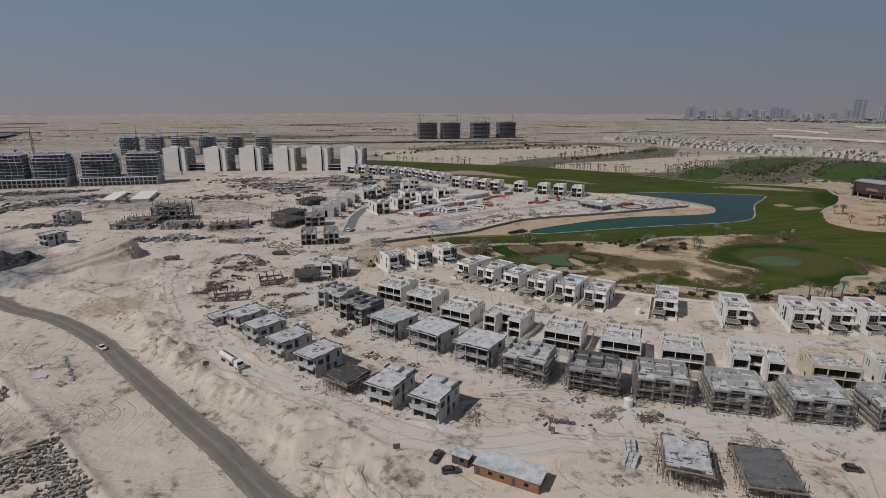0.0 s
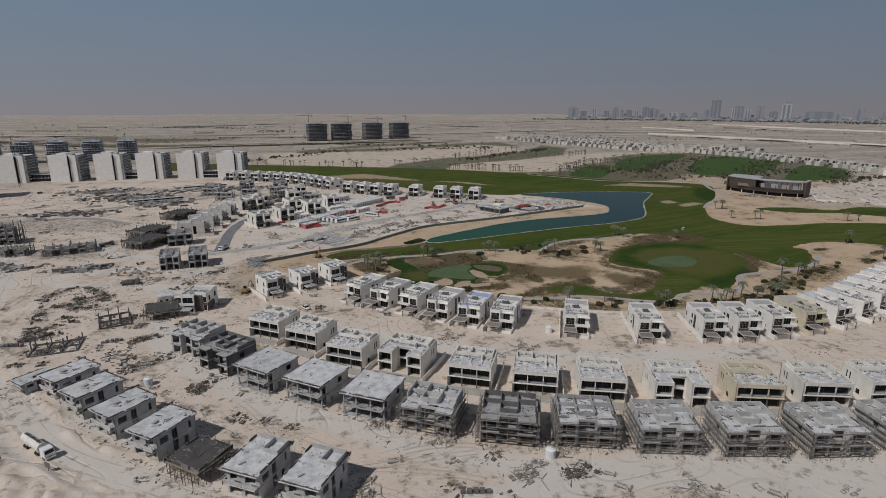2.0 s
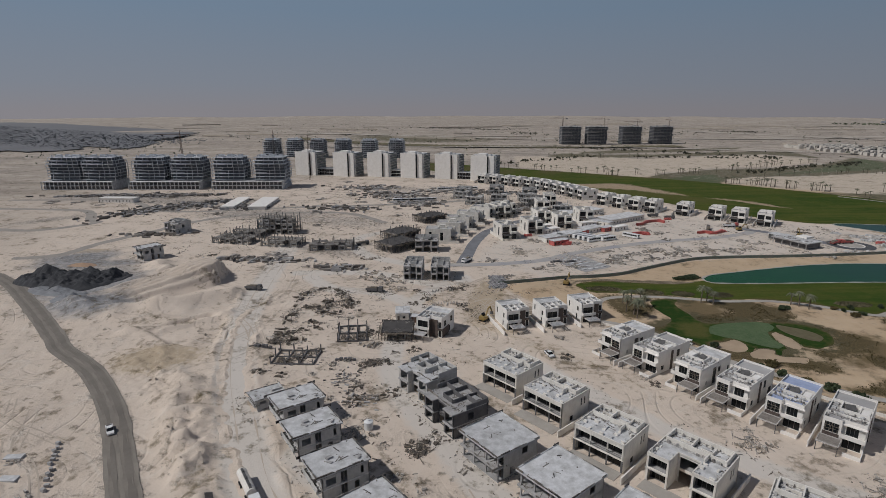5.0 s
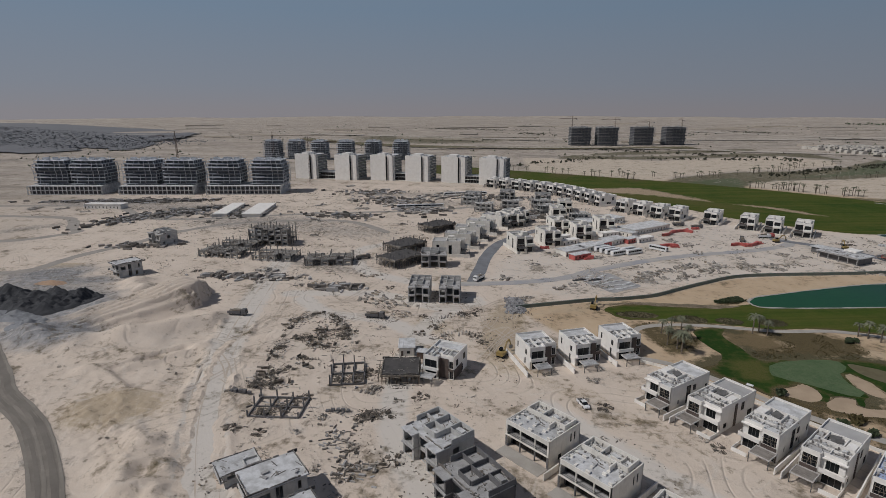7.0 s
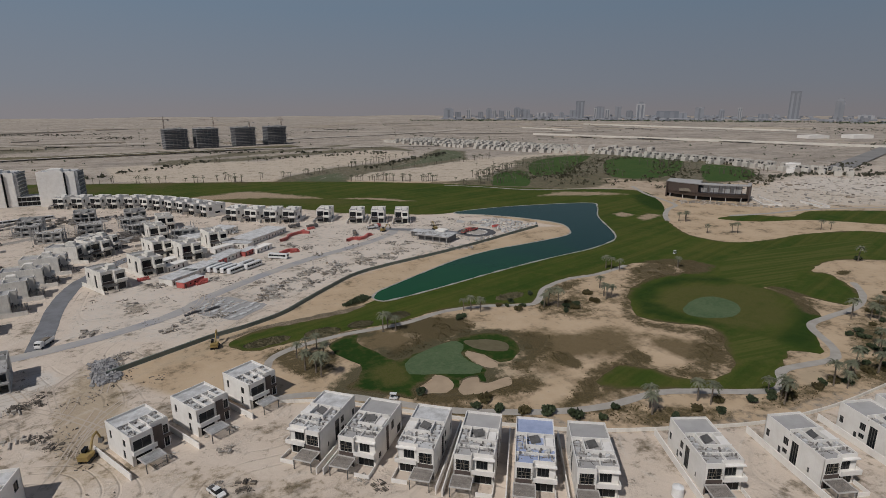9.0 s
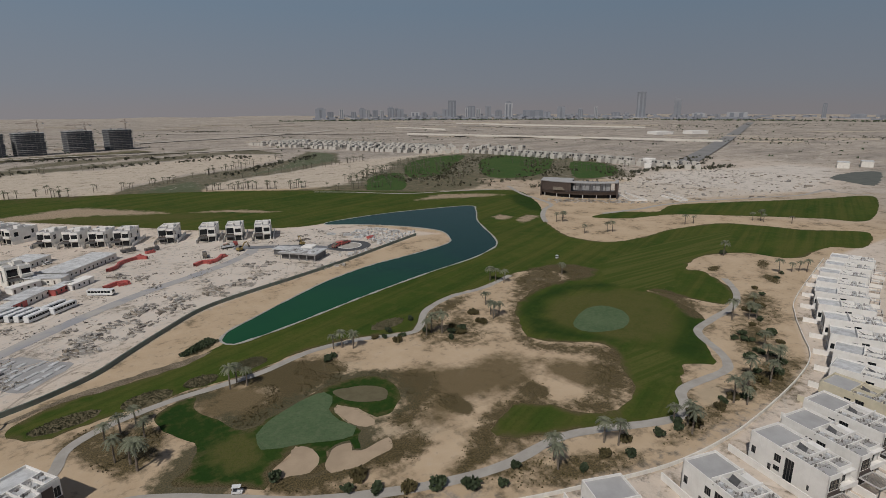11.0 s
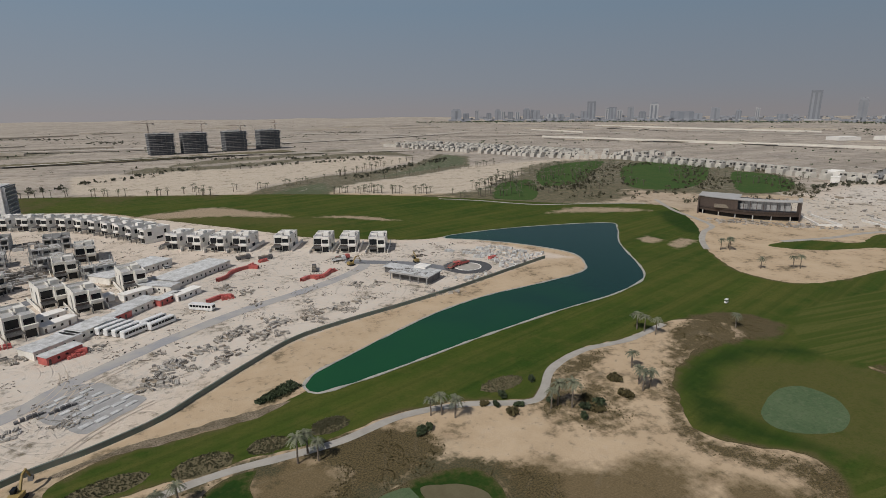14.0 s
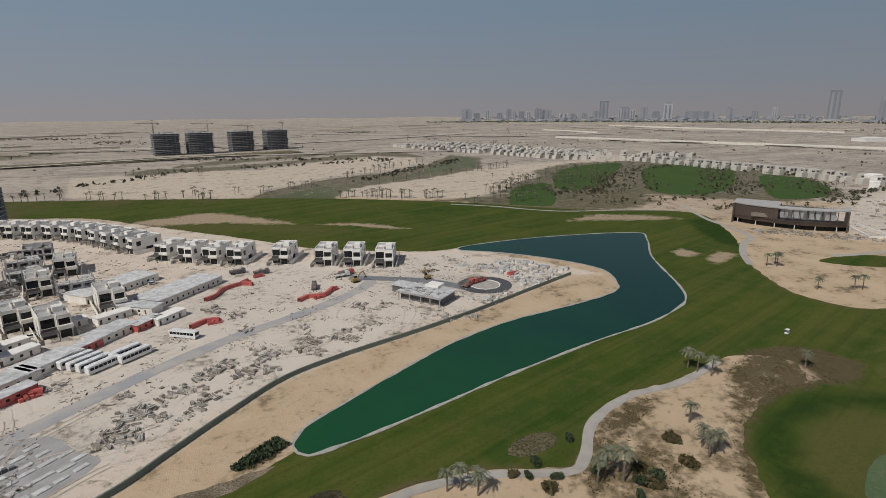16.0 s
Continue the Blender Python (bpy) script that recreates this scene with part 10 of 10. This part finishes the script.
# the block yard behind its bank
yard = Shape()
edge = [(-140, 156), (-118, 140), (-101, 126), (-78, 106), (-70, 92), (-150, 92), (-190, 150)]
qx, qy = np.array([rng.uniform(-190, -70) for _ in range(9000)]), np.array([rng.uniform(92, 156) for _ in range(9000)])
good = inside(qx, qy, edge) & (waves(qx, qy, 6.0, 23) > -0.3)
for x, y in zip(qx[good], qy[good]):
    l, w = rng.uniform(0.4, 1.7), rng.uniform(0.15, 0.35)
    yard.box(-l / 2, l / 2, -w, w, -0.3, rng.uniform(0.1, 0.7), pose(x, y, 0.2 + ground_at(x, y), 0, 0, 38 + rng.choice((0, 90)) + rng.gauss(0, 9)))
solid("block_yard", yard, DEBRIS, "crowded yard of stacked concrete blocks and scrap", "stacked blocks", "", "stuff")


def heap(name, rx, ry, high, seed, mat, label):
    """A tipped heap with a rough crest."""
    s = Shape()
    n = 34
    grid = [[None] * (n + 1) for _ in range(n + 1)]
    for i in range(n + 1):
        for j in range(n + 1):
            u, v = 2 * i / n - 1, 2 * j / n - 1
            d = math.hypot(u, v)
            z = high * max(0.0, 1 - d) ** 0.8 * (1 + 0.9 * noise.noise((u * 2.5 + seed, v * 2.5, seed))) + 0.22 * high * min(1, max(0, 3 - 3 * d)) * noise.noise((u * 7, v * 7, seed + 3.0)) + 0.10 * high * min(1, max(0, 3 - 3 * d)) * noise.noise((u * 16, v * 16, seed + 5.0))
            grid[i][j] = len(s.v)
            s.v.append((u * rx, v * ry, z - 0.05))
    for i in range(n):
        for j in range(n):
            s.f.append((grid[i][j], grid[i + 1][j], grid[i + 1][j + 1], grid[i][j + 1]))
    return solid(name, s, mat, label, "heap", "tipped heaps")


GRAVEL = material("dark_gravel", (0.050, 0.051, 0.055), (0.030, 0.031, 0.035), 0.9, 0.3, 2.0, 0.1, 0.6)
SPILL = material("grey_gravel", (0.24, 0.245, 0.255), (0.15, 0.155, 0.16), 0.95, 0.12, 1.5, 0.0, 0.5)
for x, y, rx, ry, h, k in ((-253, 292, 21, 15, 7.0, 1), (-272, 292, 17, 13, 6.0, 2), (-242, 301, 12, 10, 5.0, 4)):
    heap("asphalt_mound", rx, ry, h, k, GRAVEL, "dark tipped asphalt mound beside the sand ramp").location = (x, y, 0)
for x, y, rx, ry, h, k in ((-230, 270, 12, 8, 3.2, 5), (-252, 278, 15, 7, 2.0, 6)):
    heap("gravel_mound", rx, ry, h, k, SPILL, "grey tipped gravel mound beside the dirt road").location = (x, y, 0)
heap("soil_mound", 9, 4, 1.2, 8, material("orange_soil", (0.38, 0.26, 0.17), (0.31, 0.21, 0.145), 0.95, 0.2, 1.5, 0.0, 0.4), "low orange soil mound beside dark asphalt").location = (-276, 318, 0)
LANE = material("lane_sand", (0.33, 0.30, 0.265), (0.26, 0.235, 0.205), 0.95, 0.15, 1.2, 0.0, 0.4)
ribbon("dirt_lane", [(-330, 318), (-310, 333), (-310, 364), (-302, 404), (-299, 433), (-270, 476), (-200, 500), (-150, 470)], 7, 0.05, LANE, "grey packed dirt lane across the building site", "road", False, 0, 1.0)
ribbon("dirt_lane", [(-470, 380), (-395, 380), (-370, 413), (-383, 424), (-407, 446), (-433, 454), (-520, 440)], 8, 0.05, LANE, "grey dirt lane to the site yard", "road", False, 0, 1.0)
ribbon("dirt_lane", [(-540, 480), (-430, 505), (-345, 470), (-240, 520), (-150, 560), (-110, 590)], 7, 0.05, LANE, "grey dirt lane in front of the towers", "road", False, 0, 1.0)
dark_stock, pale_stock = Shape(), Shape()
rng = random.Random(41)
for cx, cy, w, d, turn, n in ((-358, 482, 55, 16, 62, 420), (-450, 528, 70, 9, 15, 330), (-395, 548, 40, 8, 15, 160), (-300, 500, 26, 12, 15, 120), (-210, 520, 30, 12, 0, 110), (-190, 600, 40, 20, 10, 160), (-230, 640, 36, 18, 10, 120), (-150, 560, 26, 20, 0, 130), (-290, 395, 30, 8, 20, 60), (-185, 352, 26, 5, 10, 80), (-130, 348, 14, 5, 10, 40), (-99, 241, 9, 7, 12, 70), (-86, 264, 9, 7, 0, 50), (-76, 232, 6, 8, 0, 60), (-68, 220, 6, 6, 0, 50), (-90, 640, 30, 14, 0, 120), (-90, 480, 10, 30, 0, 120), (-60, 560, 24, 24, 0, 160)):
    m = pose(cx, cy, 0, 0, 0, turn)
    for _ in range(n):
        near = 0.3 if cy < 300 else 1.0
        l, wide, high = rng.uniform(1.5, 6.5) * near, rng.uniform(0.5, 1.8) * near, rng.uniform(0.4, 1.9) * near
        (dark_stock if rng.random() < 0.72 else pale_stock).box(-l / 2, l / 2, -wide / 2, wide / 2, -0.1, high, m @ pose(rng.gauss(0, w * 0.5), rng.gauss(0, d * 0.5), 0, 0, 0, rng.choice((0, 0, 90, 30)) + rng.gauss(0, 9)))
solid("dark_stock", dark_stock, debris_material("old_formwork", ((0.15, 0.135, 0.12), (0.09, 0.083, 0.078), (0.26, 0.235, 0.205), (0.12, 0.105, 0.09), (0.34, 0.315, 0.285))), "crowded dark stacks of formwork and scrap", "site stock", "", "stuff")
solid("pale_stock", pale_stock, RAW, "pale stacked panels among dark formwork", "site stock", "", "stuff")
place(hut(52, 11, 2.6, WHITE, "long pale roofed store with stacked panels"), [(-313, 515, 108)])
place(hut(52, 15, 2.8, WHITE, "broad pale roofed store beside a dirt lane"), [(-287, 520, 108)])
panels, rng = Shape(), random.Random(90)
for x, y, long in ((-182, 613, 50), (-172, 606, 46), (-160, 612, 44), (-146, 558, 34), (-138, 560, 30), (-164, 648, 46), (-150, 650, 50), (-138, 648, 44), (-128, 642, 40), (-186, 575, 24), (-172, 566, 22)):
    m = pose(x, y, 0, 0, 0, 57 + rng.gauss(0, 2))
    for k in range(int(long / 4)):
        if rng.random() < 0.85:
            panels.box(-1.8, 1.8, -1.3, 1.3, 0, rng.uniform(0.6, 2.0), m @ pose(-long / 2 + 4 * k + rng.gauss(0, 0.3), rng.gauss(0, 0.4), 0, 0, 0, rng.gauss(0, 3)))
solid("panel_row", panels, PALE_WASTE, "long parallel rows of pale stacked panels in front of the towers", "site stock", "", "stuff")
for k, (x, y, w, d) in enumerate(((-4, 388, 2.6, 1.4), (-1, 391.5, 2.2, 1.2), (2.5, 394.5, 2.4, 1.3), (6, 397, 2.0, 1.2), (-2, 384, 2.4, 1.4), (2, 387.2, 5.2, 1.1), (7.5, 390.5, 2.6, 1.3), (9.5, 394, 2.2, 1.3), (0.5, 380.5, 2.2, 1.6), (4.2, 382.6, 2.2, 1.5), (7.5, 385.6, 2.0, 1.2), (11, 389, 2.2, 1.2), (-6.5, 391, 1.8, 1.2), (-2, 395, 1.8, 1.1), (-8, 395.5, 2.0, 1.3), (-5, 399, 2.2, 1.3), (-9.5, 401, 2.0, 1.2), (-3, 403.5, 2.2, 1.3), (0.5, 399.5, 2.0, 1.2), (-11, 397, 1.6, 1.2))):
    solid("concrete_pad", Shape().box(-w * 0.8, w * 0.8, -d * 0.6, d * 0.6, 0, 0.3), SLAB, "pale flat concrete pad on a grey plot", "concrete pad", "concrete pads", "", seated(x, y, 42))
sheet("gravel_plot", [(-14, 392), (-12, 408), (0, 408), (6, 400), (15, 390), (8, 382), (1, 376), (-5, 382)], 0.05, material("screed_plot", (0.36, 0.35, 0.34), (0.27, 0.262, 0.252), 0.95, 0.2, 1.5, 0.0, 0.3), "grey gravel plot with concrete pads", "gravel", 0.8)

stones = Shape()
rng = random.Random(8)
for _ in range(620):
    x, y = rng.uniform(-3.6, 3.6) + rng.gauss(0, 0.5), rng.uniform(-9.5, 9.5) + rng.gauss(0, 0.6)
    e = rng.uniform(0.25, 0.6)
    s0 = len(stones.v)
    stones.box(-e, e, -e * rng.uniform(0.6, 1), e * rng.uniform(0.6, 1), -e * 0.5, e * rng.uniform(0.5, 0.9), pose(x, y, max(0.0, 1.5 - 0.28 * math.hypot(x, y * 0.45)) * rng.random() + 0.1, rng.uniform(-35, 35), rng.uniform(-35, 35), rng.uniform(0, 180)))
solid("boulder_heap", stones, debris_material("grey_stone", ((0.24, 0.24, 0.25), (0.34, 0.34, 0.345), (0.17, 0.17, 0.18), (0.29, 0.285, 0.28))), "heap of grey stones at the end of the hoarding", "stones", "", "stuff", seated(-42.5, 346, 10))
for k, (x0, y0, x1, y1) in enumerate(((470, 496, 447, 466), (481, 495, 460, 458), (494, 464, 481, 437), (508, 465, 489, 435), (447, 466, 460, 458), (481, 437, 489, 435))):
    solid("garden_wall", Shape().wall((x0, y0), (x1, y1), 0, 1.6, (), 1.0), WHITE, "pale new retaining wall beside the clubhouse", "wall", "", "structure")
place(hut(12, 9, 7.5, WHITE, "small white block building beside dark trees"), [(690, 606, 30)])
place(hut(22, 14, 8, BEIGE, "cream two-storey site building beyond the basin"), [(906, 446, 20), (945, 430, 20)])
east = Shape()
for _ in range(420):
    x, y = rng.uniform(440, 760), rng.uniform(400, 560)
    if on_lawn(Vector((x, y, 0)), SITE_EAST):
        e = rng.uniform(0.3, 1.2) * (2.0 if rng.random() < 0.06 else 1.0)
        east.box(-e * 1.6, e * 1.6, -e * 0.6, e * 0.6, 0, e * rng.uniform(0.4, 1.1), pose(x, y, 0, 0, 0, rng.uniform(0, 180)))
for _ in range(260):
    t = rng.random()
    x, y, e = 395 + 60 * t + rng.gauss(0, 5), 515 - 60 * t + rng.gauss(0, 5), rng.uniform(0.3, 1.1)
    east.box(-e * 1.8, e * 1.8, -e * 0.5, e * 0.5, 0, e * rng.uniform(0.3, 1.2), pose(x, y, 0, 0, 0, rng.uniform(0, 180)))
solid("east_litter", east, DEBRIS, "scattered materials on pale ground beside the clubhouse", "debris", "", "stuff")

pale = Shape()
for _ in range(900):
    x, y = rng.uniform(150, 226), rng.uniform(452, 520)
    if on_lawn(Vector((x, y, 0)), [(203, 517), (222, 484), (212, 477), (190, 466), (172, 459), (160, 455), (150, 462), (184, 462), (186, 480), (184, 508)]) and math.hypot(x - 168, y - 479) > 15:
        e = rng.uniform(0.3, 0.9)
        pale.box(-e * 1.5, e * 1.5, -e * 0.8, e * 0.8, 0, rng.uniform(0.3, 1.5), pose(x, y, 0, 0, 0, -40 + rng.choice((0, 90)) + rng.gauss(0, 14)))
solid("pale_blocks", pale, debris_material("pale_blocks", ((0.60, 0.59, 0.57), (0.48, 0.47, 0.45), (0.68, 0.67, 0.65), (0.36, 0.34, 0.32))), "dense pale stacks of kerbs and blocks by the lake wall", "stacked blocks", "", "stuff")
rows = Shape()
for cx, cy, turn, n in ((-104, 336, 60, 16), (-98, 339, 75, 14), (-93, 334, 50, 10), (-110, 345, 70, 12), (-66, 326, 15, 8), (-60, 309, 10, 8), (-122, 372, 40, 14), (-88, 322, 80, 8), (20, 411, 38, 26), (30, 420, 38, 22), (40, 430, 38, 24), (52, 428, 38, 16), (60, 436, 30, 20), (75, 440, 28, 18), (88, 446, 25, 16), (100, 452, 25, 14), (35, 405, 40, 12), (16, 400, 40, 12), (112, 470, 30, 14), (140, 446, 25, 14)):
    m = pose(cx, cy, 0, 0, 0, turn)
    for k in range(n):
        l = rng.uniform(2.0, 4.2)
        rows.box(-0.18, 0.18, -l / 2, l / 2, 0, rng.uniform(0.15, 0.6), m @ pose(-5.5 + 11 * k / n, rng.gauss(0, 0.9), 0, 0, 0, rng.gauss(0, 7)))
        if k % 3 == 0:
            rows.box(-0.6, 0.6, -0.5, 0.5, 0, rng.uniform(0.3, 1.0), m @ pose(-6 + 12 * k / n, rng.gauss(0, 3.0), 0, 0, 0, rng.gauss(0, 30)))
solid("board_rows", rows, DEBRIS, "parallel rows of stacked boards beside the hoarding", "stacked boards", "", "stuff")

# rubble at the foot of the unfinished shells, and wheel marks over the open sand
rng = random.Random(31)
foot = Shape()
for ob in [o for o in scene.collection.all_objects if o.parent is None and o.name.split(".")[0] in ("villa_shell", "unfinished_building") and o.location.y < 420]:
    for _ in range(150):
        side, a, out = rng.randrange(4), rng.uniform(-8, 8), 6.9 + abs(rng.gauss(0, 1.1))
        x, y = ((a, -out), (a, out), (out, a), (-out, a))[side]
        e = min(0.4, 0.1 * math.exp(rng.gauss(0, 0.6)))
        foot.box(-e * rng.uniform(1, 3), e, -e * 0.6, e * 0.6, -0.05, e * rng.uniform(0.4, 1.2), pose(ob.location.x, ob.location.y, 0, 0, 0, math.degrees(ob.rotation_euler.z)) @ pose(x, y, 0.02, rng.uniform(-12, 12), rng.uniform(-12, 12), rng.uniform(0, 180)))
solid("foot_rubble", foot, DEBRIS, "broken blocks and boards along unfinished walls", "debris", "", "stuff")
marks, layer = Shape(), 0.0
for cx, cy, heading, n in ((-140, 170, 130, 9), (-165, 195, 140, 8), (-120, 150, 120, 8), (-100, 130, 140, 8), (-130, 240, 120, 9), (-150, 280, 100, 9), (-120, 300, 60, 8), (-90, 320, 20, 8), (-30, 125, 150, 6), (0, 150, 150, 6), (40, 140, 165, 6), (-60, 330, 90, 8), (-40, 300, 100, 5), (-190, 370, 150, 8), (-150, 420, 100, 8), (-230, 440, 20, 8), (-20, 400, 40, 5)):
    for _ in range(n):
        x, y, h = cx + rng.gauss(0, 14), cy + rng.gauss(0, 14), radians(heading + rng.gauss(0, 22))
        bend, gauge, wide = rng.gauss(0, 0.03), rng.choice((0.9, 1.1)), rng.uniform(0.12, 0.26)
        path = []
        for _ in range(rng.randrange(8, 26)):
            path.append((x, y, h))
            x, y, h = x + 1.6 * math.cos(h), y + 1.6 * math.sin(h), h + bend + rng.gauss(0, 0.01)
        if any(abs(ground_at(a, b)) > 0.9 or float(line_distance(np.array([a]), np.array([b]), DIRT_ROAD)[0]) < 6 for a, b, _ in path):
            continue
        for off in (-gauge, gauge):
            pts = [(x - math.sin(h) * (off + s), y + math.cos(h) * (off + s)) for x, y, h in path for s in (-wide, wide)]
            layer += 0.0004
            rail = [Vector((a, b, ground_at(a, b) + 0.05 + layer)) for a, b in pts]
            for k in range(0, len(rail) - 2, 2):
                marks.quad(rail[k], rail[k + 2], rail[k + 3], rail[k + 1])
solid("wheel_marks", marks, RUT, "curving wheel marks over trampled sand", "ruts", "", "stuff")

# kerb blocks and slabs left on the sand west of the dirt road, and what stands on sunken ground set down on it
block = mesh_of("kerb_block", Shape().box(-0.55, 0.55, -0.4, 0.4, 0, 0.8))
block.materials.append(RAW)
for k in range(11):
    x, y = -136 + 13.5 * k / 10 + 0.4 * math.sin(k * 2.3), 179 - 15.5 * k / 10
    tagged(new("kerb_block", block), "pale concrete kerb block in a row on sand", "concrete block", "row of kerb blocks").matrix_basis = seated(x, y, 30 * math.sin(k * 5.0), ground_at(x, y))
for x, y, yaw in ((-141, 171, 20), (-134, 164, 15)):
    solid("concrete_slab", Shape().box(-2.2, 2.2, -1.0, 1.0, 0, 0.5), SLAB, "single pale concrete slab lying on sand", "concrete slab", "loose slabs", "", seated(x, y, yaw, ground_at(x, y)))
for ob in [o for o in scene.collection.all_objects if o.parent is None and o.name.split(".")[0] in ("car", "pickup_truck", "tanker_truck", "site_sign", "timber_pile", "rubble_heap")]:
    if ob.location.x < -60 and ob.location.y < 240:
        ob.location.z += ground_at(ob.location.x, ob.location.y)
